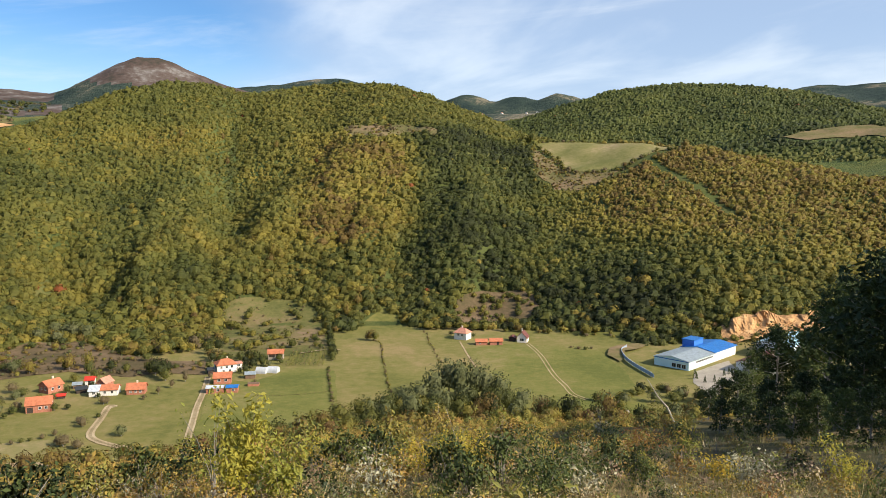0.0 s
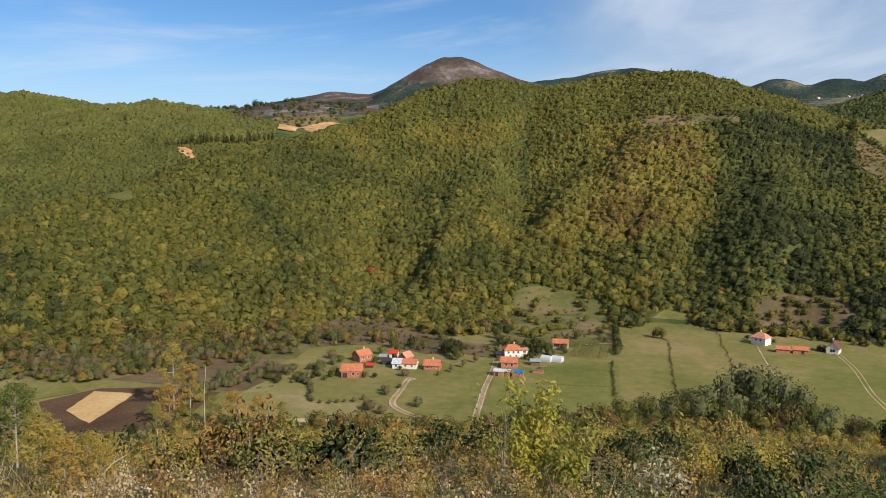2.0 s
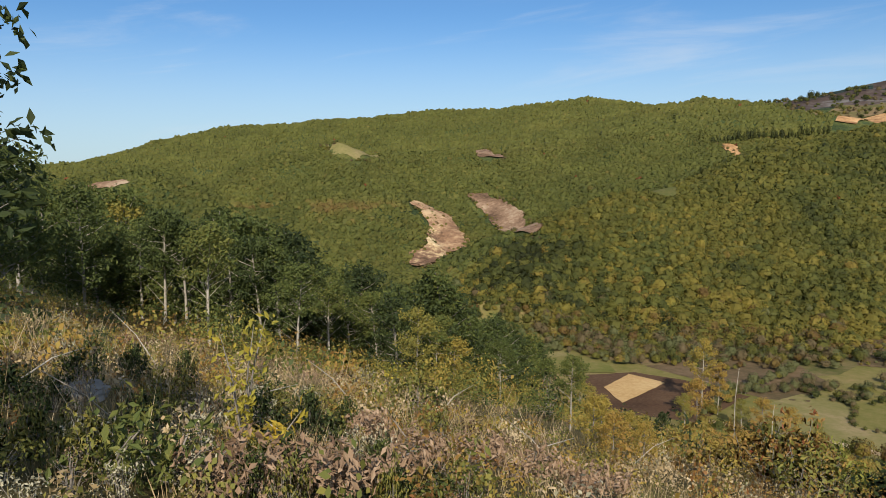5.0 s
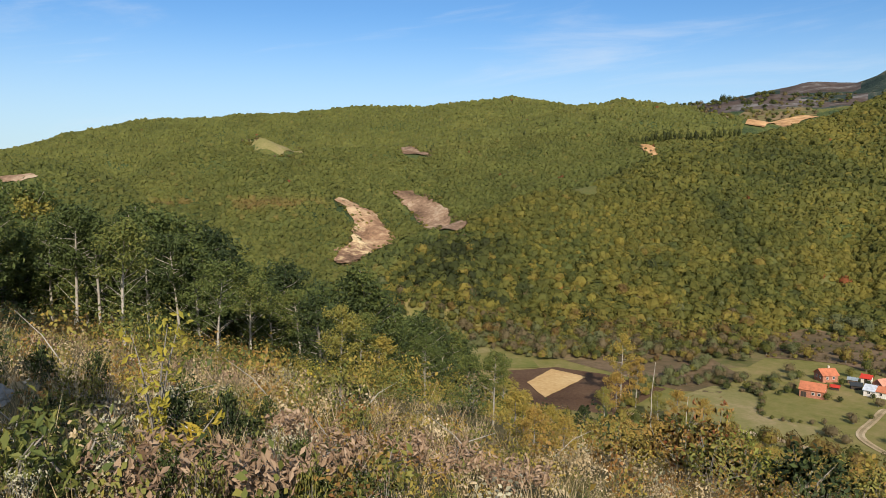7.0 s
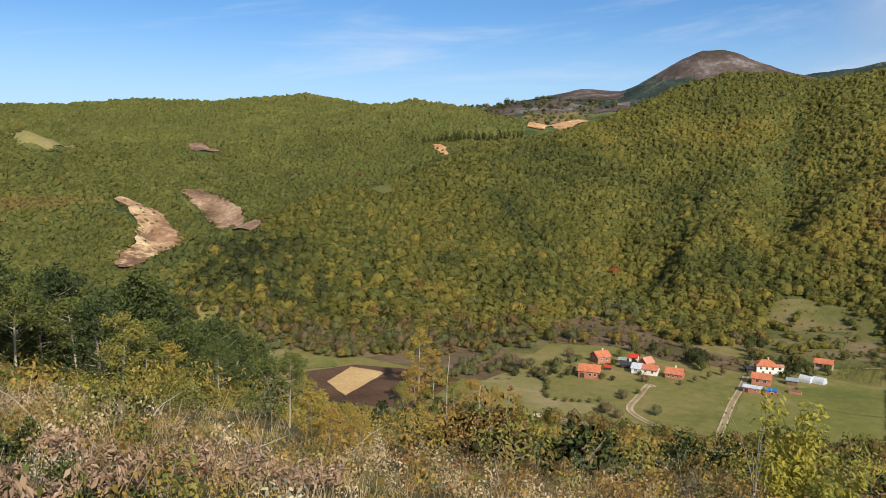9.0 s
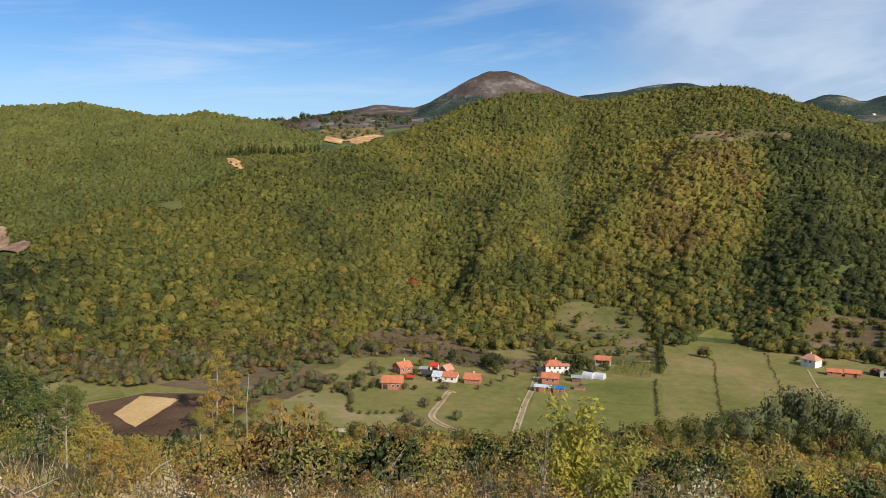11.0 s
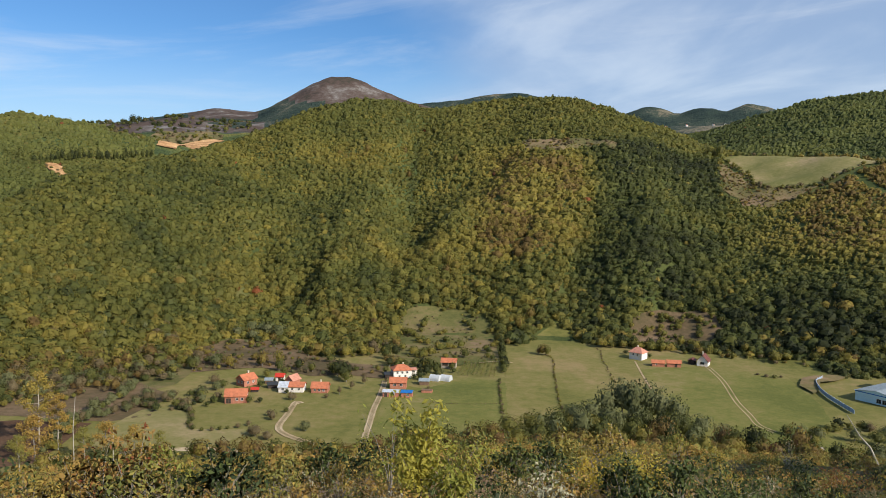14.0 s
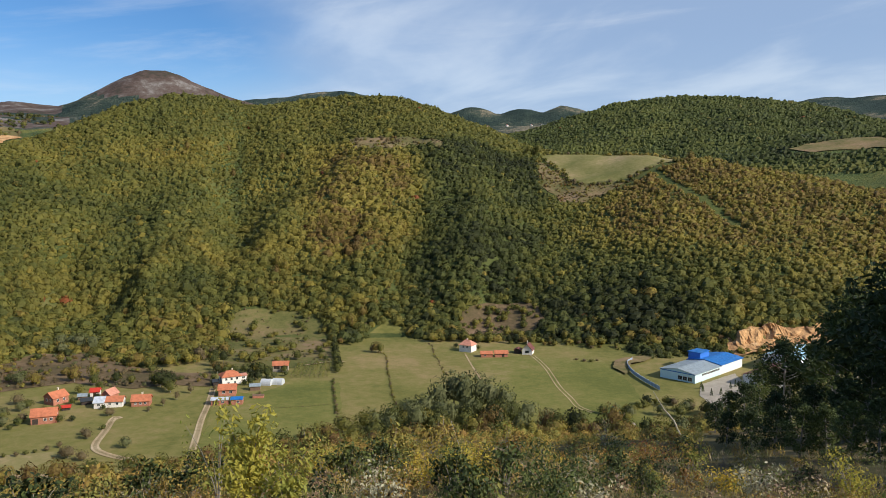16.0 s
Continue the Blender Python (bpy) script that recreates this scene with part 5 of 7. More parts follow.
def bush(name, label, seed, tint, material_=None, cards=330, card=0.074, category="bush", group="", body=True):
    """A round bush of unit radius with short stems, to be copied at its size."""
    g = np.random.default_rng(seed)
    ob = empty(name, Matrix(), label, category, group)
    bm = bmesh.new()
    tube(bm, [(0, 0, -0.25), (0.03, 0.02, 0.3), (0.0, 0.05, 0.8)], [0.07, 0.05, 0.02], 5)
    part("stem", bm, BARK, ob)
    v = crown_cards(cards, card, seed, 0.95, 0.62)
    if body:
        v = np.concatenate([crown_body(seed, 8, 0.95, 0.52), v])
    v = v + [0, 0, 0.75]
    leaves = cards_mesh("crown", v, tint, material_ or LEAVES, ob, seed=seed)
    round_off(leaves, v, v.mean(1) - [0, 0, 0.45], 0.5)
    return ob


def place(proto, x, y, sx, sz=None, turn=None, sink=0.0):
    """A copy of a plant at a plan place, at that size."""
    turn = random.random() * 360 if turn is None else turn
    k = proto.scale
    m = pose(x, y, ground_at(x, y) - sink, 0, 0, turn) @ Matrix.Diagonal((sx / k[0], sx / k[1], (sz or sx) / k[2], 1))
    return copy_thing(proto, m)


GREY_LEAF = leaf_material("grey_green_foliage", ((0.0, (0.085, 0.100, 0.038)), (0.5, (0.140, 0.150, 0.058)), (1.0, (0.205, 0.200, 0.092))), relief=0.5)
TWIGGY = leaf_material("brown_twigs", ((0.0, (0.090, 0.072, 0.034)), (0.5, (0.150, 0.116, 0.055)), (1.0, (0.21, 0.160, 0.085))), relief=0.5)

BUSHES = {
    "dark": [bush("bush", "dark green round bush on the valley floor", 1 + s, 0.10, group="valley bushes") for s in range(2)],
    "green": [bush("bush", "green round bush on the valley floor", 5 + s, 0.28, group="valley bushes") for s in range(2)],
    "olive": [bush("bush", "olive green bush turning in autumn", 9 + s, 0.44, group="valley bushes") for s in range(2)],
    "yellow": [bush("bush", "yellow autumn bush by the fields", 13 + s, 0.64, group="valley bushes") for s in range(2)],
    "rust": [bush("bush", "rust brown autumn bush by the road", 17 + s, 0.76, group="valley bushes") for s in range(2)],
    "grey": [bush("bush", "grey-green willow bush beside the fields", 21 + s, 0.5, GREY_LEAF, group="valley bushes") for s in range(2)],
    "twig": [bush("bush", "bare brown twiggy bush", 25 + s, 0.5, TWIGGY, 260, 0.06, group="valley bushes") for s in range(2)],
}
used = set()
KINDS = {"dark": (0.10, LEAVES), "green": (0.28, LEAVES), "olive": (0.44, LEAVES), "yellow": (0.64, LEAVES), "rust": (0.72, LEAVES), "grey": (0.5, GREY_LEAF), "twig": (0.5, TWIGGY)}
POOL = {}


def pooled(kind, x, y, r, h):
    """A bush of the joined rest."""
    tint, material_ = KINDS[kind]
    POOL.setdefault(material_.name, (material_, []))[1].append((x, y, r, h, tint + random.uniform(-0.1, 0.1)))



def spot(kind, x, y, r, h=None):
    """One bush of a kind, r metres in radius and h high."""
    proto = random.choice(BUSHES[kind])
    h = h or r * 1.7
    if proto.name not in used:
        used.add(proto.name)
        proto.matrix_world = pose(x, y, ground_at(x, y) - 0.1, 0, 0, 40) @ Matrix.Diagonal((r, r, h / 1.55, 1))
        return proto
    return place(proto, x, y, r, h / 1.55, sink=0.1)


def line_of(kinds, points, gap, r0, r1, spread=1.0, tall=1.7, maker=spot):
    p = curve(points, gap)
    for q in p:
        r = r0 + (r1 - r0) * random.random()
        maker(random.choice(kinds), q.x + random.uniform(-spread, spread), q.y + random.uniform(-spread, spread), r, r * tall * random.uniform(0.8, 1.25))


def fill(kinds, outline, n, r0, r1, tall=1.4):
    xs, ys = [p[0] for p in outline], [p[1] for p in outline]
    made = 0
    while made < n:
        x, y = random.uniform(min(xs), max(xs)), random.uniform(min(ys), max(ys))
        if inside(np.array([x]), np.array([y]), outline)[0]:
            r = random.uniform(r0, r1)
            pooled(random.choice(kinds), x, y, r, r * tall * random.uniform(0.8, 1.25))
            made += 1


# hedges between the meadows
line_of(["dark", "green"], [(-66, 418), (-60, 392), (-56, 368), (-51, 340), (-47, 318)], 2.6, 1.4, 2.3, 0.8, 2.0)
line_of(["twig", "green"], [(-47, 306), (-44.9, 291.1), (-38.6, 258.1), (-36, 248)], 1.5, 0.45, 0.9, 0.4, 1.4, maker=pooled)
line_of(["twig", "olive"], [(-33, 358), (-29, 348.8), (-25.6, 318.5), (-20.4, 279.3), (-18, 266)], 1.7, 0.4, 0.8, 0.4, 1.4, maker=pooled)
line_of(["twig", "olive"], [(-9, 378), (-7.7, 366.4), (-3.2, 328.5), (1.6, 300.0)], 2.2, 0.4, 0.8, 0.8, 1.4, maker=pooled)
line_of(["twig"], [(-66.6, 266.3), (-55.5, 266.8), (-41.8, 270.8)], 1.0, 0.22, 0.4, 0.2, 1.1, maker=pooled)
line_of(["twig", "rust"], [(-52, 392), (-42, 410), (-36, 440), (-34, 455)], 3.0, 0.8, 1.5, 1.2, 1.3, maker=pooled)
spot("rust", -34.6, 358.0, 2.9, 5.6)
spot("olive", -32.4, 357.0, 2.3, 5.0)
spot("twig", -36.6, 358.6, 2.0, 3.6)
spot("yellow", -52, 402, 3.6, 8.5)
spot("yellow", -47, 412, 3.2, 7.5)
spot("yellow", -41, 420, 3.4, 8.0)
# about the lower farm
for kind, x, y, r, h in (("dark", -114, 294, 3.4, 7.5), ("green", -118, 298, 2.6, 5.5), ("dark", -110, 297, 2.4, 5.5), ("twig", -118, 257, 2.0, 3.6), ("twig", -114, 233, 2.2, 3.6), ("green", -113.5, 243, 1.2, 2.0),
                         ("twig", -111, 215, 3.2, 4.0), ("twig", -106, 213, 2.4, 3.2), ("twig", -157, 270, 3.0, 4.6), ("green", -151, 266, 2.4, 3.6), ("green", -132, 251, 1.8, 3.0), ("dark", -128, 252, 1.4, 2.4), ("grey", -98, 224, 2.4, 3.6),
                         ("green", -141, 296, 2.6, 5.5), ("dark", -134, 300, 2.6, 5.5), ("olive", -127, 298, 2.2, 4.5), ("yellow", -152, 302, 3.2, 7.0), ("yellow", -146, 306, 3.0, 7.0), ("yellow", -165, 296, 3.2, 6.5),
                         ("green", -138, 262, 1.4, 2.6), ("dark", -123, 264, 1.2, 2.2), ("twig", -103, 268, 1.2, 3.4), ("twig", -101, 276, 1.4, 3.8), ("twig", -99, 285, 1.5, 4.2), ("rust", -97, 318, 2.4, 5.0), ("rust", -101, 322, 2.2, 4.4)):
    spot(kind, x, y, r, h)
line_of(["grey", "twig", "green"], [(-152, 262), (-160, 250), (-166, 242), (-172, 228)], 2.6, 1.6, 2.6, 1.6)
line_of(["twig", "green"], [(-152, 240), (-143, 230), (-136, 218), (-127, 216), (-118, 224)], 3.0, 0.8, 1.5, 0.6)
line_of(["grey", "grey", "twig"], [(-180, 208), (-172, 216), (-168, 228), (-172, 250)], 2.4, 1.6, 2.6, 1.6)
line_of(["grey", "twig", "green"], [(-262, 206), (-236, 222), (-216, 236), (-202, 262), (-186, 284), (-170, 296)], 3.0, 2.2, 3.6, 4.0)
line_of(["grey", "twig", "olive", "yellow"], [(-290, 216), (-258, 240), (-230, 258), (-210, 284), (-186, 306)], 4.0, 2.6, 4.0, 5.0, maker=pooled)
line_of(["twig", "grey"], [(-250, 200), (-236, 210), (-222, 212)], 3.0, 1.4, 2.4, 1.6)
# thick growth between and beside the farm buildings
fill(["grey", "twig", "green", "dark", "twig"], [(-168, 234), (-165, 246), (-155, 254), (-144, 255), (-140, 248), (-143, 237), (-155, 230)], 34, 1.3, 2.6, 1.3)
for kind, x, y, r, h in (("green", -137, 270, 1.6, 3.2), ("dark", -130, 275, 1.6, 3.4), ("green", -127, 280, 1.8, 4.0), ("twig", -117, 258, 1.5, 2.8), ("dark", -110, 290, 3.2, 6.6), ("green", -107, 286, 2.6, 5.2), ("dark", -113, 300, 2.8, 5.8),
                         ("twig", -117, 237, 1.8, 2.6), ("twig", -112, 215, 2.6, 3.4), ("olive", -141, 284, 2.0, 3.8), ("green", -135, 288, 2.2, 4.4), ("green", -86, 316, 2.2, 4.6), ("dark", -79, 307, 1.8, 3.6),
                         ("twig", -91, 290, 1.3, 2.4), ("green", -96, 304, 1.6, 3.4), ("grey", -72, 308, 1.6, 3.0), ("dark", -98, 316, 2.2, 4.8), ("olive", -143, 262, 1.4, 2.4), ("twig", -106, 262, 1.3, 2.2)):
    spot(kind, x, y, r, h)
# about the middle farm
for kind, x, y, r, h in (("dark", -78, 305, 2.2, 4.6), ("green", -75, 309, 2.4, 5.2), ("dark", -79, 297, 2.0, 4.0), ("green", -80, 318, 2.6, 5.0), ("dark", -84, 321, 2.4, 4.6), ("green", -70, 318, 1.8, 3.4), ("dark", -74, 321, 1.6, 3.0),
                         ("green", -77, 291, 1.6, 3.2), ("olive", -100, 306, 1.6, 3.4), ("green", -68, 312, 1.6, 2.8), ("twig", -72, 284, 1.0, 1.4), ("dark", -101, 335, 3.0, 7.0), ("green", -104, 330, 3.0, 6.5)):
    spot(kind, x, y, r, h)
fill(["twig", "rust", "olive", "twig"], SCRUB_STRIP, 110, 1.0, 2.4)
for az, el in ((16.1, 3.0), (15.8, 1.2), (12.3, 2.4), (18.9, 3.1), (12.9, -6.2)):
    spot("rust", *on_land(az, el - 0.5), 3.0, 8.5)
for outline in (SLIP, FELL_1, MEADOW, BARE_1, BARE_2, TOP_SCRUB, TOP_FIELD):
    line_of(["olive", "green", "green", "twig"], outline + outline[:1], 3.0, 0.7, 2.6, 2.4, 1.4, maker=pooled)
fill(["olive", "green", "twig", "rust", "rust"], SLIP, 90, 0.5, 2.2)
fill(["twig", "twig", "olive", "rust"], FELL_1, 200, 0.3, 1.1)
fill(["olive", "green", "olive", "green"], ORCHARD, 64, 1.8, 3.3)
fill(["olive", "green", "twig", "twig"], ORCHARD, 120, 0.4, 1.0)
fill(["olive", "green", "olive", "green"], TERRACE, 90, 0.9, 2.8)
fill(["twig", "twig", "olive", "rust", "grey", "twig"], SCRUB_LEFT, 240, 0.4, 1.5)
fill(["yellow", "green", "dark"], SCRUB_LEFT, 22, 1.6, 3.0)
fill(["twig", "rust", "rust", "olive"], TOP_SCRUB, 420, 0.5, 1.6)
# about the upper cottages and the hall
for kind, x, y, r, h in (("dark", 13, 368, 1.6, 2.6), ("green", 15, 366, 1.4, 2.2), ("dark", 26, 351.5, 1.3, 1.9), ("green", 24, 352, 1.1, 1.6), ("dark", 2, 386, 2.6, 6.0), ("green", 8, 389, 2.8, 6.5), ("dark", 16, 390, 2.6, 5.5), ("green", 24, 386, 2.4, 5.0),
                         ("dark", 31, 380, 2.4, 5.0), ("green", -4, 384, 2.4, 5.5), ("dark", 4, 370, 1.6, 2.4), ("twig", 62, 340, 1.8, 1.6), ("green", 65, 339, 1.5, 1.6), ("twig", 68, 341, 1.2, 1.2), ("twig", 59, 343, 1.4, 1.1),
                         ("yellow", 60, 384, 2.2, 5.0), ("yellow", 74, 383, 2.0, 5.0), ("olive", 88, 372, 2.4, 4.0), ("twig", 94, 362, 2.0, 2.4), ("grey", 58, 258, 2.8, 4.2), ("grey", 63, 256, 2.6, 4.0), ("green", 54, 260, 2.2, 3.4),
                         ("grey", 74, 258, 3.0, 4.6), ("green", 80, 256, 3.0, 5.0), ("grey", 84, 262, 2.8, 4.6), ("green", 90, 258, 3.0, 5.6), ("olive", 95, 253, 3.0, 5.4), ("twig", 82, 270, 2.2, 3.4), ("green", 88, 270, 2.0, 3.0), ("green", 90, 246, 3.2, 5.5),
                         ("twig", 110, 372, 2.2, 3.0), ("yellow", 128, 372, 2.4, 4.0), ("olive", 150, 392, 2.8, 4.6), ("twig", 156, 366, 1.6, 2.0), ("twig", 163, 372, 1.8, 2.0)):
    spot(kind, x, y, r, h)
# the tall willows in the middle of the valley
for x, y, r, h in ((-3, 262, 4.4, 15.0), (2, 264, 4.8, 18.5), (6, 261, 4.6, 19.0), (11, 262, 4.6, 17.5), (15, 260, 4.2, 16.0), (20, 258, 3.8, 13.5), (-8, 256, 4.0, 10.5), (-13, 252, 4.0, 9.6), (-19, 248, 4.0, 9.2), (-27, 244, 4.0, 8.6), (8, 252, 4.0, 11.0), (-2, 250, 3.8, 11.0), (-34, 240, 3.8, 7.6), (-41, 233, 3.6, 7.0), (27, 252, 3.6, 9.0), (34, 246, 3.4, 8.0)):
    spot("grey" if x > -12 else random.choice(["green", "grey", "olive"]), x, y, r * 1.25, h * 0.78)
# the belt of trees along the valley road
belt = [(-150, 168), (-128, 186), (-100, 194), (-78, 198), (-58, 208), (-38, 220), (-20, 232), (0, 236), (20, 228), (45, 224), (70, 226), (95, 234)]
line_of(["rust", "olive", "rust", "yellow", "rust", "green"], belt[:5], 4.2, 2.6, 3.6, 1.4, 1.6)
line_of(["olive", "yellow", "rust", "green"], [(x * 0.95, y * 0.94) for x, y in belt[:5]], 3.6, 1.4, 2.4, 2.5, 1.4, maker=pooled)
line_of(["green", "olive", "rust", "rust", "dark", "green"], belt[4:7], 3.0, 2.6, 4.0, 2.4, 1.8)
line_of(["green", "olive", "rust", "rust", "dark", "grey"], belt[6:], 2.8, 2.6, 4.2, 3.0, 2.3)
line_of(["grey", "green", "olive", "dark"], [(-22, 243), (-6, 249), (12, 248), (26, 244)], 2.6, 2.6, 3.8, 2.2, 2.2)
line_of(["rust", "olive", "yellow", "green", "olive"], [(x, y - 12) for x, y in belt[4:]], 2.6, 1.8, 3.4, 3.5, 2.0, maker=pooled)
line_of(["olive", "yellow", "rust", "rust"], [(x, y - 26) for x, y in belt[3:]], 2.6, 1.4, 2.8, 6.0, 1.7, maker=pooled)

fill(["dark", "green", "twig", "olive"], HEATHLAND, 130, 2.5, 6.0, 1.5)
fill(["dark", "green", "twig", "dark"], [bearing(a, d) for a, d in ((27, 1660), (45, 1660), (45, 1960), (27, 1960))], 300, 3.5, 8.0, 1.4)
# bushes before the hall's yard
line_of(["green", "olive", "dark", "twig"], [(58, 246), (66, 262), (78, 272), (90, 262)], 2.2, 1.2, 2.6, 2.6, 1.5, maker=pooled)
# bushes along the foot of the woods
for k in range(460):
    az = random.uniform(-19, 64)
    x, y = bearing(az, 380)
    edge_d = 384 + 10 * float(rough(np.array([x]), np.array([y]), 40, 2, 31)[0]) - 32 * min(1, max(0, (az - 14) / 8)) + 25 * min(1, max(0, (az - 50) / 10))
    x, y = bearing(az, edge_d + random.uniform(-7, 3))
    if not any(inside(np.array([x]), np.array([y]), o)[0] for o in (TRIANGLE, ORCHARD, TERRACE, CLIFF, SCRUB_LEFT)):
        r = 0.8 + 2.8 * random.random() ** 1.8
        pooled(random.choice(["olive", "green", "yellow", "olive", "twig", "dark"]), x, y, r, r * random.uniform(1.3, 2.1))
PINES = sighted((41.4, 1.45), (39.4, 1.55), (37.3, 1.7), (34.2, 1.95))
line_of(["dark"], PINES, 5.0, 2.4, 3.4, 2.0, 4.6, maker=pooled)
line_of(["grey"], [bearing(27.6, 402), bearing(26.4, 406), bearing(25.2, 404)], 3.0, 3.4, 4.6, 6.0, 1.8, maker=pooled)
line_of(["grey"], [bearing(27.2, 414), bearing(26.0, 412)], 3.0, 3.4, 4.6, 4.0, 1.8, maker=pooled)
fill(["yellow", "olive", "yellow", "green"], [bearing(33, 352), bearing(33, 372), bearing(48, 372), bearing(48, 350)], 60, 2.6, 4.2, 2.0)
fill(["olive", "twig", "green", "yellow", "grey", "rust"], [bearing(43, 338), bearing(43, 366), bearing(51, 372), bearing(58, 392), bearing(66, 400), bearing(66, 372), bearing(57, 352), bearing(50, 336)], 110, 0.9, 4.2, 1.9)
fill(["olive", "twig", "green", "olive", "grey", "dark"], [(-345, 165), (-305, 240), (-264, 304), (-222, 348), (-206, 320), (-240, 262), (-266, 222), (-296, 200), (-305, 168)], 170, 1.6, 3.6, 1.6)
fill(["grey", "twig", "green", "olive"], [(-260, 202), (-238, 254), (-206, 300), (-194, 268), (-214, 222), (-242, 200)], 90, 1.0, 2.6, 1.5)
fill(["grey", "twig", "green", "olive", "rust"], [(-280, 212), (-250, 288), (-215, 335), (-195, 300), (-205, 262), (-222, 228), (-245, 205)], 150, 0.8, 4.0, 1.7)
fill(["grey", "twig", "olive", "dark", "twig", "rust"], [(-243, 203), (-262, 214), (-252, 262), (-216, 312), (-184, 304), (-176, 266), (-194, 238), (-212, 218)], 230, 0.7, 3.2, 1.5)
fill(["grey", "grey", "olive", "twig", "green"], [(-236, 196), (-268, 226), (-240, 268), (-205, 272), (-205, 238), (-218, 222)], 190, 1.3, 3.2, 1.4)
fill(["grey", "green", "olive", "grey", "twig", "yellow"], [bearing(57.5, 335), bearing(56, 370), bearing(50, 366), bearing(46, 350), bearing(44.6, 306), bearing(48, 304), bearing(50.5, 322), bearing(53, 318)], 230, 1.4, 3.4, 1.5)
for x, y, r in ((-80.9, 305.5, 1.8), (-79.0, 311.6, 1.9), (-81.6, 297.4, 1.4), (-73.8, 304.1, 1.5), (-83.5, 314, 1.7)):
    spot("dark", x, y, r, r * 2.0)
line_of(["grey", "green", "grey", "olive"], [(-163, 184), (-168, 196), (-173, 208), (-178, 230), (-183, 250), (-186, 262)], 2.4, 1.6, 2.8, 1.8, 1.8, maker=pooled)
line_of(["green", "yellow", "olive", "rust"], [bearing(a, d + 14) for a, d in CUT], 1.6, 1.2, 2.8, 2.2, 1.6, maker=pooled)
line_of(["green", "dark", "olive", "yellow"], [bearing(a, d - 3) for a, d in CUT[:4]], 1.6, 1.4, 2.6, 2.5, 1.9, maker=pooled)
line_of(["twig", "olive", "twig"], [bearing(a, d + 7) for a, d in CUT[3:9]], 4.0, 0.5, 1.3, 4.0, 1.2, maker=pooled)
line_of(["green", "twig", "olive"], [bearing(a, d - 8) for a, d in CUT[:6]], 3.0, 0.6, 1.5, 1.5, 1.3, maker=pooled)
BUSH_PROTO = [np.concatenate([crown_body(700 + s, 6, 0.95, 0.6), crown_cards(100, 0.115, 700 + s, 0.95, 0.66)]) for s in range(8)]
for material_, rows_ in POOL.values():
    q = np.array(rows_)
    z = land(q[:, 0], q[:, 1])
    rest = crowns("scattered_bushes", np.stack([q[:, 0], q[:, 1], z + q[:, 3] * 0.45], -1), q[:, 2], q[:, 3] * 0.58, np.clip(q[:, 4], 0.02, 0.93), BUSH_PROTO, material_, soft=0.45, mottle=0.06)
    tagged(rest, "low autumn bushes scattered over pasture and hedge", "bushes", kind="stuff")

# single trees on the skyline, at the hilltop field and along the pine edge
for kind, az, d, r, h in (("dark", 35.3, 1830, 11, 20), ("dark", 34.9, 1830, 8, 14), ("dark", 35.8, 1835, 7, 12), ("dark", 36.6, 1840, 5, 9), ("olive", -6.7, 702, 6.0, 12), ("olive", -6.0, 706, 4.0, 8), ("twig", -9.4, 618, 2.6, 4), ("olive", -8.6, 650, 2.6, 4),
                          ("rust", -13.4, 608, 3.0, 5), ("olive", -12.9, 690, 3.2, 5), ("green", -14.6, 676, 3.4, 6), ("yellow", -17.6, 640, 4.0, 8), ("olive", -10.4, 704, 2.6, 5), ("yellow", 12.7, 470, 5.0, 11), ("yellow", 12.2, 466, 4.0, 9)):
    spot(kind, *bearing(az, d), r, h)
# young cypresses by the yard
for i, (x, y) in enumerate(((99.5, 293), (98.6, 288.5), (104, 284), (111, 293), (112.5, 288), (106.5, 277), (100, 283), (114, 296))):
    g = np.random.default_rng(300 + i)
    ob = empty("cypress", pose(x, y, ground_at(x, y)), "slim dark cypress beside the yard", "tree", "young cypresses")
    bm = bmesh.new()
    tube(bm, [(0, 0, -0.2), (0, 0, 1.2), (0, 0, 2.6)], [0.06, 0.05, 0.01], 5)
    part("trunk", bm, BARK, ob)
    h = np.repeat(np.linspace(0.3, 2.9, 24), 9)
    a = g.random(len(h)) * 6.28
    r = 0.72 * np.clip((3.0 - h) / 2.7, 0, 1) * (0.6 + 0.4 * g.random(len(h)))
    cards_mesh("crown", leaf_sprays(np.stack([r * np.cos(a), r * np.sin(a), h], -1), 0.08, 1, 0.17, g), 0.12, NEAR_LEAVES, ob)

# the vineyard: rows of posts with leaves trained between
vineyard = empty("vineyard", pose(0, 0, 0), "small vineyard of green rows on posts", "vineyard")
for i in range(9):
    s = i / 8
    a, b = Vector((-65 + 15 * s, 308.5 + 0.5 * s)), Vector((-66.5 + 13.5 * s, 331 + 5 * s))
    pts = [a.lerp(b, t) for t in np.linspace(0, 1, 16)]
    centres = [(p.x, p.y, ground_at(p.x, p.y) + 0.9) for p in pts]
    cards_mesh("vine_row", leaf_sprays(centres, 0.75, 12, 0.24, np.random.default_rng(i), 0.6), 0.30, NEAR_LEAVES, vineyard)["kind"] = "stuff"
    for p in pts[::3]:
        z = ground_at(p.x, p.y)
        bm = bmesh.new()
        tube(bm, [(p.x, p.y, z - 0.3), (p.x, p.y, z + 1.7)], [0.05, 0.045], 5)
        part("vine_post", bm, TIMBER, vineyard)

# a white beehive box in the home meadow
hx, hy = -160, 234
hive = empty("beehive", pose(hx, hy, ground_at(hx, hy)), "white wooden beehive standing in the meadow", "beehive")
bm = bmesh.new()
box(bm, -0.4, -0.4, 0.0, 0.4, 0.4, 1.1)
part("box", bm, WALL_WHITE, hive)
bm = bmesh.new()
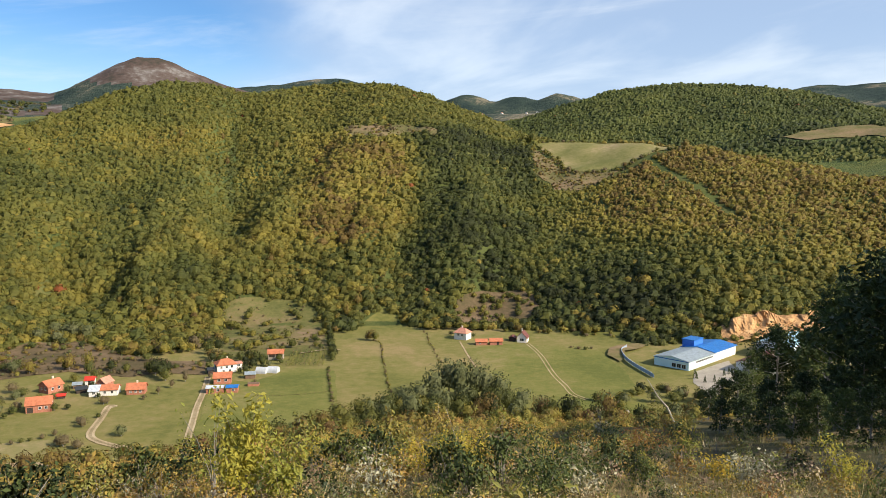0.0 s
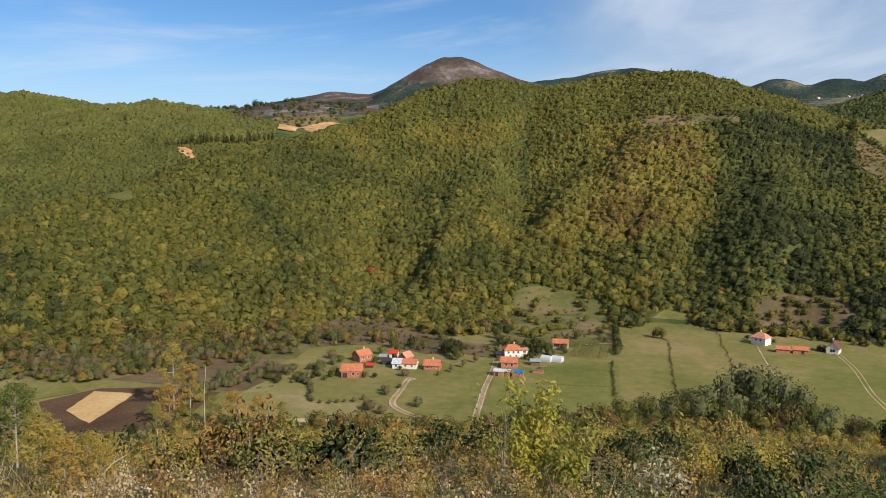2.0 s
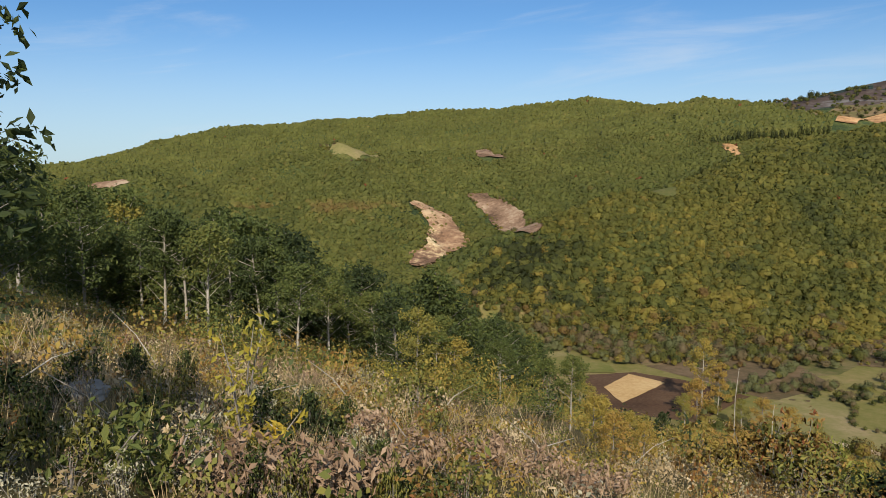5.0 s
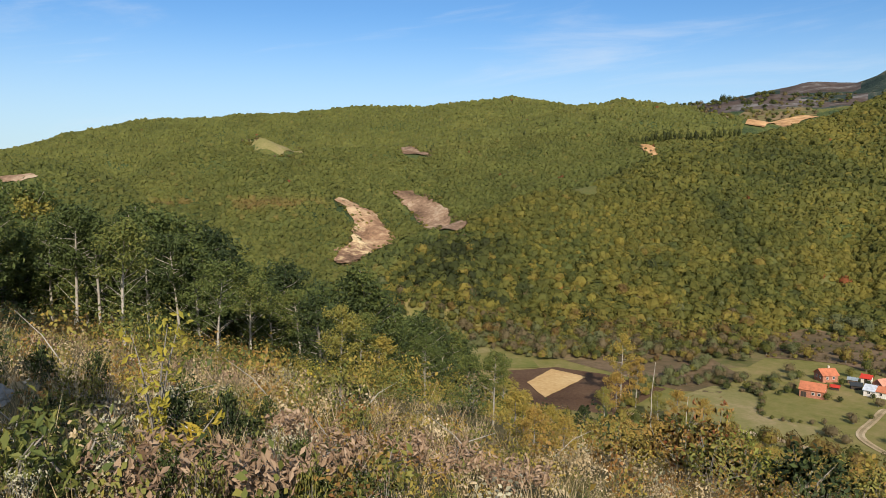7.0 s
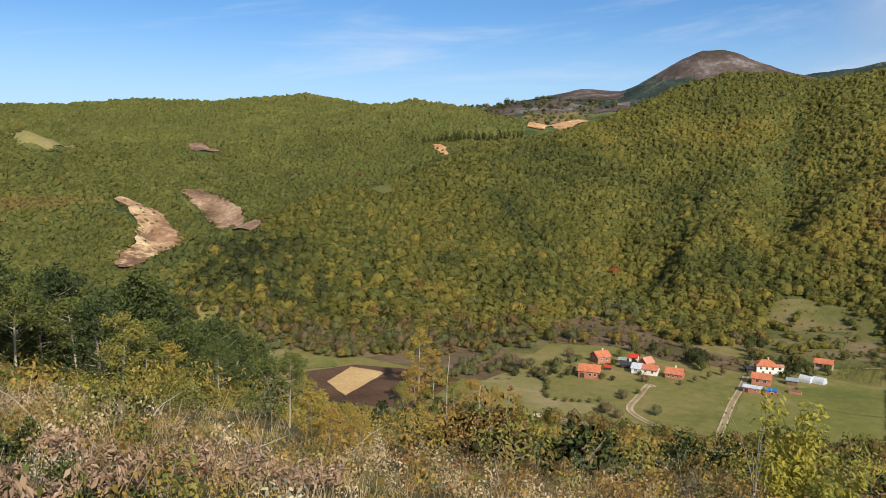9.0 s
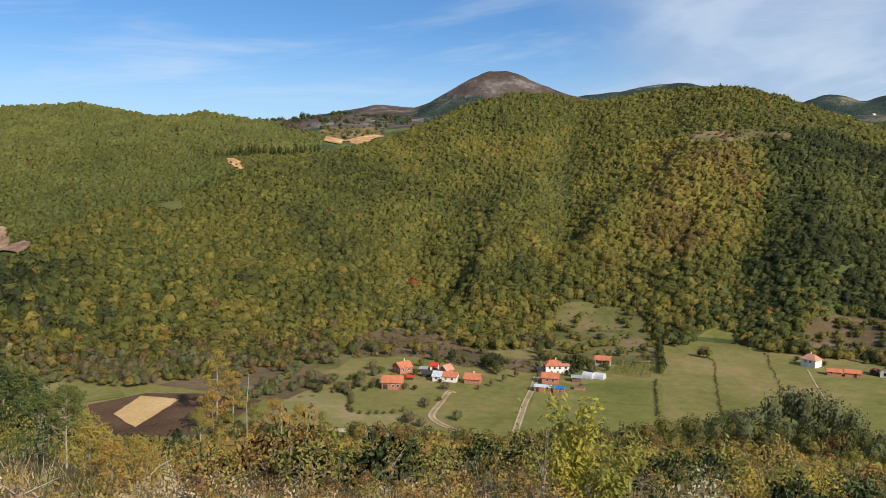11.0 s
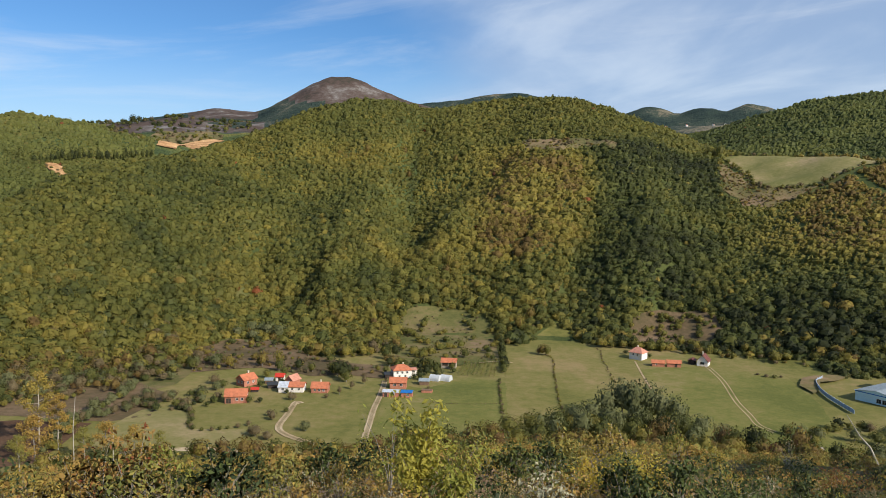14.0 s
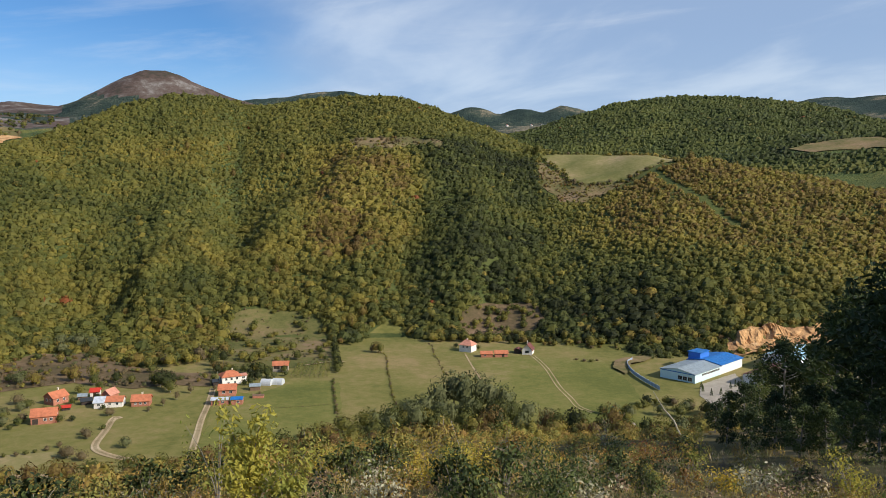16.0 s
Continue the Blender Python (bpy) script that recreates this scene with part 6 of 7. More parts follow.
box(bm, -0.48, -0.48, 1.11, 0.48, 0.48, 1.22)
part("lid", bm, WALL_CREAM, hive)

# ---- the grove on the left, from tall trees near the top to small ones below ----
GROVE = {
    "tall": tree("grove_tree", "slender pale-barked tree in dark green leaf", 101, 9.0, 2.1, 0.46, 0.17, 3200, 0.125, 0.115, BARK_PALE, limbs=26, group="grove", bare=7, clump=0.30),
    "wide": tree("grove_tree", "broad dark green young oak", 102, 8.0, 2.5, 0.12, 0.10, 3000, 0.15, 0.15, BARK, limbs=30, group="grove", clump=0.30),
    "forked": tree("grove_tree", "slender tree with bare lower branches", 103, 8.5, 1.9, 0.52, 0.22, 2900, 0.115, 0.11, BARK_PALE, limbs=22, group="grove", bare=12, clump=0.30),
    "leafy": tree("grove_tree", "green young tree leafy down to its foot", 108, 8.5, 1.9, 0.14, 0.16, 3200, 0.125, 0.11, BARK_PALE, limbs=32, group="grove", clump=0.30),
    "olive": tree("grove_tree", "young tree turning yellow green", 104, 7.0, 1.8, 0.28, 0.46, 2400, 0.11, 0.10, BARK_PALE, limbs=16, group="grove"),
    "ochre": tree("grove_tree", "young tree in ochre autumn leaf", 105, 6.0, 1.8, 0.15, 0.66, 1700, 0.13, 0.09, BARK, limbs=16, group="grove"),
    "sparse": tree("grove_tree", "thin tree with sparse orange leaves", 106, 9.0, 1.8, 0.30, 0.68, 2000, 0.13, 0.10, BARK_PALE, limbs=14, group="grove", bare=6, clump=0.3),
    "oak": tree("slope_tree", "dark green oak on the slope", 107, 8.0, 2.5, 0.08, 0.05, 2000, 0.20, 0.16, BARK, limbs=24, group="slope oaks", clump=0.30),
}
seen_protos = set()
EDGE = []


def stand(kind, x, y, height, turn=None):
    """A tree of the grove at a plan place, scaled to that height."""
    proto = GROVE[kind]
    natural = {"tall": 9.0, "leafy": 8.5, "wide": 8.0, "forked": 8.5, "olive": 7.0, "ochre": 6.0, "sparse": 9.0, "oak": 8.0}[kind]
    s = height / natural
    turn = random.random() * 360 if turn is None else turn
    m = pose(x, y, ground_at(x, y), 0, 0, turn) @ Matrix.Diagonal((s, s, s, 1))
    if kind not in seen_protos:
        seen_protos.add(kind)
        proto.matrix_world = m
        return proto
    proto_scale = proto.scale[0]
    return copy_thing(proto, m @ Matrix.Diagonal((1 / proto_scale,) * 3 + (1,)))


def sight_tree(kind, az, base, top):
    x, y = on_land(az, base)
    d = math.hypot(x, y)
    stand(kind, x, y, (EYE + d * math.tan(radians(top)) - ground_at(x, y)) * (1.10 if kind in ("tall", "forked", "wide", "leafy") else 1.0))


for row_ in (("wide", 91.6, -8.2, 1.6), ("tall", 90.6, -8.4, 0.8), ("leafy", 88.8, -8.2, -1.0), ("forked", 86.5, -8.6, -1.4), ("leafy", 85.2, -9.0, -1.8), ("olive", 84.2, -10.0, -1.8), ("tall", 83.4, -10.2, -1.7), ("tall", 81.6, -11.4, -3.2),
             ("tall", 80.2, -11.6, -3.8), ("forked", 78.8, -13.0, -4.4), ("leafy", 77.0, -12.6, -4.8), ("tall", 75.0, -13.4, -5.4), ("leafy", 73.6, -13.6, -5.6), ("tall", 72.4, -14.3, -7.4), ("forked", 70.0, -14.5, -8.4), ("leafy", 68.4, -14.8, -8.8),
             ("tall", 66.4, -15.4, -9.6), ("wide", 65.0, -15.8, -10.0), ("olive", 63.5, -16.5, -10.2), ("tall", 62.0, -16.6, -11.4), ("ochre", 60.6, -17.0, -12.6), ("wide", 58.8, -16.9, -12.6), ("tall", 57.0, -17.5, -13.2), ("wide", 55.4, -17.6, -13.8),
             ("wide", 53.6, -18.0, -14.4), ("forked", 52.2, -19.4, -14.3), ("olive", 51.0, -19.0, -15.2), ("ochre", 49.8, -19.9, -16.6), ("ochre", 47.8, -20.2, -17.6), ("olive", 46.2, -19.8, -17.9), ("wide", 44.6, -19.4, -17.8), ("olive", 43.0, -18.8, -16.2),
             ("sparse", 41.7, -17.4, -12.2), ("sparse", 40.6, -17.6, -13.8), ("ochre", 42.0, -18.2, -15.0), ("olive", 39.0, -18.4, -16.2), ("ochre", 37.6, -18.6, -16.0), ("ochre", 49.6, -21.6, -17.6), ("ochre", 51.0, -21.2, -16.4), ("ochre", 47.2, -21.4, -18.2), ("ochre", 35.8, -18.8, -16.4), ("olive", 34.0, -18.8, -17.0)):
    sight_tree(*row_)
for k in range(110):  # the grove goes on behind its edge
    az = 97 - 43 * (k + random.random()) / 110
    edge_el = np.interp(az, [52, 63, 72, 82, 92], [-18.6, -16.2, -14.0, -11.0, -8.0])
    x, y = on_land(az, float(edge_el))
    deep = random.uniform(2.0, 24)
    d = math.hypot(x, y) + deep
    stand("leafy" if k % 3 else "wide", *bearing(az, d), random.uniform(6.6, 9.8) * np.interp(az, [52, 62, 72, 90], [0.66, 0.8, 0.98, 1.05]))

# low shrubs along the foot of the grove
for k in range(80):
    az = 94 - 41 * (k + random.random()) / 80
    edge_el = np.interp(az, [49, 57, 63, 72, 79, 82, 92], [-20.2, -18.2, -17.2, -14.9, -13.4, -12.0, -8.9])
    x, y = on_land(az, float(edge_el))
    EDGE.append((x + random.uniform(-1, 4) * x / 40, y + random.uniform(-1, 4) * y / 40, random.uniform(0.4, 1.0), random.uniform(0.7, 1.7), random.choice([0.2, 0.32, 0.42, 0.5, 0.6])))
q = np.array(EDGE)
edge_brush = crowns("edge_shrubs", np.stack([q[:, 0], q[:, 1], land(q[:, 0], q[:, 1]) + q[:, 3] * 0.45], -1), q[:, 2], q[:, 3] * 0.55, q[:, 4], [crown_cards(260, 0.046, 440 + s, 1.0, 0.3) for s in range(6)], NEAR_LEAVES, soft=0.45, mottle=0.08)
tagged(edge_brush, "yellow and green shrubs along the edge of the grove", "shrubs", kind="stuff")

# the dark trees on the right
for row_ in (("oak", -31.0, -15.6, -4.4), ("oak", -31.8, -15.6, -4.8), ("oak", -29.8, -15.8, -6.4), ("tall", -28.6, -15.9, -7.2), ("oak", -27.4, -16.2, -8.2), ("oak", -26.2, -16.2, -10.4), ("oak", -24.7, -16.4, -11.4),
             ("oak", -23.3, -16.3, -12.6), ("oak", -22.3, -16.6, -13.6), ("oak", -21.7, -16.8, -13.4), ("oak", -20.6, -17.0, -14.2), ("oak", -19.8, -17.2, -15.0), ("oak", -29.4, -16.6, -11.2), ("oak", -26.2, -16.9, -13.2),
             ("oak", -23.8, -17.2, -13.8), ("oak", -28.0, -16.9, -12.4), ("oak", -20.6, -18.2, -15.6), ("oak", -22.2, -18.3, -15.2), ("oak", -23.8, -18.2, -14.8), ("oak", -25.4, -18.2, -14.6), ("oak", -27.0, -18.0, -14.4), ("oak", -28.6, -17.9, -14.0), ("oak", -30.2, -17.8, -13.6), ("tall", -24.2, -16.6, -10.6), ("leafy", -22.6, -16.6, -12.2), ("oak", -33.6, -15.4, -4.0), ("oak", -35.6, -15.0, -3.0)):
    sight_tree(*row_)
# unseen oaks, added out of view beyond the stand to shade the brush
for az, d, high in ((-44, 34, 8.0), (-49, 25, 6.5), (-60, 23, 6.5), (-40, 42, 8.5)):
    stand("oak", *bearing(az, d), high)
# an unseen young tree, added just uphill to throw shade on the brush
stand("olive", -0.9, -3.1, 4.5)

# ---- brush on the slope ----


def brush(name, label, sectors, protos, r0, r1, tint0, tint1, material_, patch=None, soft=0.45):
    spots = np.concatenate([scatter(*s) for s in sectors])
    x, y = spots.T
    d = np.hypot(x, y)
    az = np.degrees(np.arctan2(-x, y))
    keep = (d > 3.6) & (land(x, y) > 2.0)
    if patch is not None:
        keep &= rough(x, y, patch[0], 2, patch[1]) > patch[2]
    x, y = x[keep], y[keep]
    n = len(x)
    r = r0 + (r1 - r0) * rng.random(n) ** 1.8
    az, d = np.degrees(np.arctan2(-x, y)), np.hypot(x, y)
    r = r * np.where((az > 42.5) & (az < 51) & (d > 85), 0.42, 1.0)  # kept low below the ploughed field
    r = r * np.where((az < -18.5) & (d > 24) & (d < 120), 0.40, 1.0)  # and under the dark trees
    tint = np.clip(tint0 + (tint1 - tint0) * (0.5 + 0.45 * rough(x, y, 9, 2, 88) + 0.30 * rng.normal(size=n)), 0.02, 0.93)
    ob = crowns(name, np.stack([x, y, land(x, y) + r * 0.35], -1), r, r * (0.75 + 0.7 * rng.random(n)), tint, protos, material_, soft=soft, mottle=0.09)
    return tagged(ob, label, "brush", kind="stuff")


def thicket(n, card, seed, hollow, size=0.62):
    """A brush clump: a dark twiggy heart with leaf sprays about it."""
    return np.concatenate([crown_body(seed, 5, 0.95, size), crown_cards(n, card, seed, 1.0, hollow)])


TINY = [crown_cards(100, 0.074, 390 + s, 1.0, 0.15) for s in range(10)]
FINE = [crown_cards(90, 0.078, 400 + s, 1.0, 0.25) for s in range(10)]
LOOSE = [crown_cards(150, 0.058, 410 + s, 1.0, 0.4) for s in range(10)]
LOOSER = [thicket(150, 0.060, 420 + s, 0.35, 0.22) for s in range(10)]
brush("slope_brush", "mixed low brush of green and yellow leaves", [(46, 100, 3.6, 14, 0.58), (-40, 46, 8.0, 14, 0.8)], TINY, 0.10, 0.42, 0.05, 1.0, NEAR_LEAVES, patch=(3, 81, -0.35))
brush("slope_brush", "mixed low brush of green and yellow leaves", [(-40, 98, 14, 24, 1.05)], FINE, 0.2, 0.65, 0.05, 1.0, NEAR_LEAVES, patch=(4, 82, -0.15))
brush("slope_brush", "mixed low brush of green and yellow leaves", [(-38, 98, 24, 50, 1.9)], LOOSE, 0.4, 1.35, 0.10, 1.05, NEAR_LEAVES, patch=(7, 83, -0.35))
brush("slope_scrub", "autumn scrub covering the steep slope", [(-34, 70, 50, 112, 2.3)], LOOSER, 0.35, 1.0, 0.40, 1.05, NEAR_LEAVES)
brush("slope_scrub", "autumn scrub low on the steep slope", [(-33, 62, 112, 205, 3.2)], BUSH_PROTO, 0.5, 1.35, 0.25, 1.0, NEAR_LEAVES, soft=0.4)
brush("yellow_brush", "bright yellow leaves among the brush", [(-38, 70, 15, 60, 2.6)], LOOSE, 0.3, 0.8, 0.2, 1.0, YELLOW, patch=(9, 85, 0.36))
brush("dead_brush", "withered brown leaves among the brush", [(52, 66, 7.5, 14, 0.7), (-40, 52, 9, 16, 1.2)], TINY, 0.10, 0.28, 0.1, 0.9, DEAD, patch=(5, 91, 0.24))
brush("dead_brush", "withered brown leaves among the brush", [(-40, 98, 16, 36, 1.6)], FINE, 0.2, 0.5, 0.1, 0.9, DEAD, patch=(6, 91, 0.08))
brush("dry_herbs", "straw-coloured withered herbs on the slope", [(40, 100, 4.2, 16, 0.72), (-34, 40, 9, 16, 0.9)], TINY, 0.10, 0.34, 0.2, 1.0, STRAW, patch=(4, 93, -0.1))
brush("dry_herbs", "straw-coloured withered herbs on the slope", [(-34, 98, 16, 36, 1.5)], FINE, 0.2, 0.55, 0.25, 1.0, STRAW, patch=(5, 93, -0.05))
brush("dry_herbs", "straw-coloured withered herbs on the slope", [(-34, 48, 8.5, 17, 0.66)], TINY, 0.12, 0.36, 0.1, 1.0, STRAW)
brush("slope_brush", "low ochre and olive brush on the slope", [(-34, 50, 9, 20, 0.95)], TINY, 0.16, 0.46, 0.3, 0.9, NEAR_LEAVES)
brush("pale_brush", "pale silvery herbs among the brush", [(-34, 58, 7.0, 40, 1.6), (58, 98, 11, 40, 1.8)], FINE, 0.12, 0.36, 0.1, 0.9, PALE, patch=(5, 95, 0.16))


WITHERED = [crown_cards(150, 0.070, 450 + s, 1.0, 0.2) for s in range(8)]
brush("dead_brush", "heaps of withered pinkish brown oak leaves", [(50, 77, 5.2, 13, 1.0)], WITHERED, 0.10, 0.28, 0.0, 0.9, DEAD, patch=(3.0, 92, 0.26))
brush("leafy_herbs", "broad-leaved green herbs in the grass", [(44, 98, 4.2, 14, 0.9), (-34, 44, 8.5, 16, 1.3)], WITHERED, 0.10, 0.28, 0.0, 0.55, NEAR_LEAVES, patch=(2.4, 94, 0.02))


def blades(name, label, tufts, per, sector, h0, h1, wide, tint0, tint1, size=0.16):
    """Grass in tufts: thin bent blades that fan out from each foot; sector is az0, az1, d0, d1."""
    az0, az1, d0, d1 = sector
    az = np.radians(az0 + (az1 - az0) * rng.random(tufts))
    d = np.sqrt(d0 ** 2 + (d1 * d1 - d0 ** 2) * rng.random(tufts) ** 1.2)
    x, y = -d * np.sin(az), d * np.cos(az)
    keep = rough(x, y, 3.0, 3, 97) > -0.3 + 0.5 * (rng.random(tufts) - 0.5)
    x, y = x[keep], y[keep]
    hue = tint0 + (tint1 - tint0) * (0.5 + 0.5 * rough(x, y, 4, 2, 99) + 0.28 * rng.normal(size=len(x)))
    tall = h0 + (h1 - h0) * rng.random(len(x)) ** 1.6
    x, y, hue, tall = [np.repeat(v, per) for v in (x, y, hue, tall)]
    n = len(x)
    b = rng.random(n) * 2 * np.pi
    out = size * rng.random(n)
    x, y = x + np.cos(b) * out, y + np.sin(b) * out
    z = land(x, y) - 0.03
    h = tall * (0.55 + 0.5 * rng.random(n))
    a = rng.random(n) * 2 * np.pi
    lean = h * (0.1 + 0.55 * rng.random(n))
    sx_, sy_ = np.cos(a) * wide, np.sin(a) * wide
    lx, ly = np.cos(b) * lean, np.sin(b) * lean
    base = np.stack([x, y, z], -1)
    v = np.stack([base + np.stack([-sx_, -sy_, 0 * h], -1), base + np.stack([sx_, sy_, 0 * h], -1),
                  base + np.stack([lx * 0.56 + sx_ * 0.9, ly * 0.56 + sy_ * 0.9, h * 0.575], -1), base + np.stack([lx, ly, h], -1)], 1)
    ob = link_mesh(name, v.reshape(-1, 3), np.arange(n * 4).reshape(-1, 4), STRAW)
    tint_points(ob, np.repeat(np.clip(hue + 0.10 * rng.normal(size=n), 0, 1), 4))
    return tagged(ob, label, "grass", kind="stuff")


blades("grass", "green and straw-coloured grass on the slope", 1500, 11, (30, 100, 3.4, 11), 0.10, 0.34, 0.004, 0.05, 0.95)
blades("grass", "green and straw-coloured grass on the slope", 1500, 9, (-34, 100, 9, 24), 0.10, 0.32, 0.007, 0.1, 1.0, 0.2)
blades("grass", "green and straw-coloured grass on the slope", 900, 8, (-34, 100, 20, 48), 0.16, 0.45, 0.015, 0.15, 1.0, 0.3)
blades("grass", "dry grass on the upper slope", 1500, 12, (-34, 8, 8.5, 18), 0.12, 0.36, 0.005, 0.25, 1.0, 0.2)
blades("dry_stalks", "tall dry stalks standing in the grass", 480, 4, (46, 100, 5.5, 15), 0.3, 0.75, 0.0022, 0.55, 1.0)
blades("dry_stalks", "tall dry stalks standing in the grass", 420, 4, (-34, 98, 12, 36), 0.5, 1.0, 0.005, 0.5, 1.0, 0.3)


# ---- shrubs on the slope, each of its own ----


def shrub(label, seed, tint, material_, clumps=15, each=46, leaf=0.062, tall=1.1, loose=0.30, bark=None):
    """A many-stemmed shrub of about one metre's radius whose leaves gather in clumps, to be copied."""
    g = np.random.default_rng(800 + seed)
    ob = empty("shrub", Matrix(), label, "shrub", "slope shrubs")
    bm = bmesh.new()
    ends = []
    for k in range(clumps):
        a, u = k * 2.4 + 0.5 * g.random(), (k + 0.5) / clumps
        reach = 0.85 * math.sqrt(1 - (1 - u) ** 2) if k % 3 else 0.4 * g.random()
        end = Vector((math.cos(a) * reach, math.sin(a) * reach, tall * (0.35 + 0.9 * (1 - u) * (0.7 + 0.5 * g.random()))))
        tube(bm, [(0.08 * math.cos(a), 0.08 * math.sin(a), -0.15), Vector((end.x * 0.4, end.y * 0.4, end.z * 0.6)), end], [0.022, 0.014, 0.004], 4)
        ends.append(tuple(end))
    part("stem", bm, bark or BARK, ob)
    leaves = cards_mesh("crown", sprays := leaf_sprays(ends, loose, each, leaf, g, 0.85, 0.15), tint, material_, ob, 0.07, seed)
    round_off(leaves, sprays, sprays.mean(1) - [0, 0, 0.3 * tall], 0.4)
    return ob


SHRUBS = {
    "ochre": shrub("ochre autumn shrub on the slope", 1, 0.70, NEAR_LEAVES, 17, 34),
    "olive": shrub("olive green shrub turning in autumn", 2, 0.44, NEAR_LEAVES, 16, 34),
    "dark": shrub("dark green dense shrub on the slope", 3, 0.12, NEAR_LEAVES, 20, 40, 0.068),
    "rust": shrub("russet brown autumn shrub", 4, 0.78, NEAR_LEAVES, 16, 32),
    "pale": shrub("pale shrub with silvery white seed heads", 5, 0.85, PALE, 16, 34, 0.050, 1.2, 0.26),
    "yellow": shrub("bright yellow-green leafy shrub", 6, 0.40, YELLOW, 15, 40, 0.06, 1.3),
    "golden": shrub("golden yellow autumn shrub", 7, 0.78, YELLOW, 14, 36, 0.055),
    "twig": shrub("bare twiggy shrub with a few withered leaves", 8, 0.45, DEAD, 22, 9, 0.045, 1.1, 0.3),
}
SHRUB_USED = set()


def grow(kind, x, y, r, h=None):
    proto = SHRUBS[kind]
    if kind not in SHRUB_USED:
        SHRUB_USED.add(kind)
        proto.matrix_world = pose(x, y, ground_at(x, y), 0, 0, 30) @ Matrix.Diagonal((r, r, h or r, 1))
        return proto
    return place(proto, x, y, r, h or r)


MIX = ["ochre", "olive", "ochre", "dark", "rust", "golden", "olive", "golden", "ochre", "pale", "twig", "olive", "yellow", "dark"]
for az0, az1, d0, d1, gap, r0, r1 in ((-37, 50, 13.5, 22, 1.9, 0.35, 0.8), (-37, 56, 22, 36, 2.9, 0.5, 1.1), (-37, 60, 36, 60, 5.2, 0.8, 1.6), (50, 70, 9, 22, 2.6, 0.3, 0.7)):
    q = scatter(az0, az1, d0, d1, gap)
    for x, y in q:
        if random.random() < 0.55:
            near = rough(np.array([x]), np.array([y]), 8, 2, 55)[0]
            kind = MIX[int((near * 1.3 + 0.5 + random.uniform(-0.35, 0.35)) * len(MIX)) % len(MIX)]
            az = math.degrees(math.atan2(-x, y))
            if kind in ("golden", "yellow") and math.hypot(x, y) < 17 and az > 30:
                kind = "olive"
            r = random.uniform(r0, r1) * (0.7 if kind in ("pale", "golden") else 1.0) * float(np.interp(az, [-20, -13, -6, 41, 43, 51, 53], [0.5, 0.65, 1.0, 1.0, 0.5, 0.5, 1.0]))
            grow(kind, x, y, r, r * random.uniform(0.8, 1.25))
# green herbs beside the standing place
for k in range(90):
    grow(random.choice(["dark", "dark", "olive", "pale", "twig", "olive"]), *bearing(random.uniform(62, 97), random.uniform(4.0, 9.5)), random.uniform(0.10, 0.24), random.uniform(0.16, 0.34))

# ---- single plants and stones near the standing place ----


def sapling(label, az, base, height, tint, leaves, leaf, material_=None, spread=0.3, seed=0, bark=None):
    """A thin young tree or tall shrub with single leaves along its twigs."""
    g = np.random.default_rng(500 + seed)
    x, y = on_land(az, base)
    ob = empty("sapling", pose(x, y, ground_at(x, y), 0, 0, g.random() * 360), label, "sapling")
    bm = bmesh.new()
    tops = []
    for k in range(5):
        a, lean = k * 1.26 + g.random(), spread * (0.3 + 0.9 * g.random())
        h = height * (0.55 + 0.45 * g.random()) if k else height
        pts = [Vector((math.cos(a) * lean * t * t, math.sin(a) * lean * t * t, h * t - 0.1)) for t in (0, 0.35, 0.7, 1.0)]
        tube(bm, pts, [0.016, 0.011, 0.007, 0.002], 5)
        tops += [pts[1].lerp(pts[3], t) for t in np.linspace(0.1, 1, 6)]
    part("trunk", bm, bark or BARK, ob)
    cards_mesh("crown", leaf_sprays([tuple(p) for p in tops], spread * 0.55, max(1, leaves // len(tops)), leaf, g, 0.8, 0.25), tint, material_ or NEAR_LEAVES, ob, 0.06, seed)
    return ob


sapling("yellow sapling with large drooping leaves", 78.6, -20.6, 1.15, 0.70, 230, 0.031, YELLOW, 0.2, seed=1)
sapling("low yellow sapling in the grass", 76.6, -21.6, 0.5, 0.74, 150, 0.036, YELLOW, 0.22, seed=2)
sapling("yellow-green young tree in front of the valley", 15.2, -24.0, 2.15, 0.42, 1200, 0.060, YELLOW, 0.5, seed=3)
sapling("yellow-green young tree in front of the valley", 12.6, -24.0, 1.3, 0.45, 800, 0.058, YELLOW, 0.45, seed=4)
sapling("tall thin sapling with few green leaves", 17.4, -23.0, 2.1, 0.22, 160, 0.04, YELLOW, 0.6, seed=5)
sapling("pale silvery shrub with small leaves", 5.2, -24.0, 1.0, 0.8, 420, 0.04, PALE, 0.5, seed=6)
sapling("pale silvery shrub with small leaves", -10.5, -23.6, 0.7, 0.7, 300, 0.04, PALE, 0.5, seed=7)
sapling("pale silvery shrub with small leaves", -22.6, -21.4, 0.9, 0.8, 300, 0.04, PALE, 0.4, seed=8)
sapling("dark green leafy shrub on the slope", -8.0, -23.6, 1.2, 0.14, 1300, 0.042, spread=0.8, seed=9)
sapling("dark green leafy shrub on the slope", -10.0, -22.6, 1.0, 0.20, 1000, 0.042, spread=0.7, seed=10)
sapling("yellow autumn shrub on the slope", -1.6, -22.6, 1.1, 0.62, 900, 0.036, YELLOW, 0.8, seed=11)
sapling("yellow autumn shrub on the slope", 1.6, -22.2, 1.0, 0.80, 900, 0.036, YELLOW, 0.8, seed=12)
sapling("yellow autumn shrub on the slope", -28.6, -20.6, 1.0, 0.5, 600, 0.036, YELLOW, 0.5, seed=13)
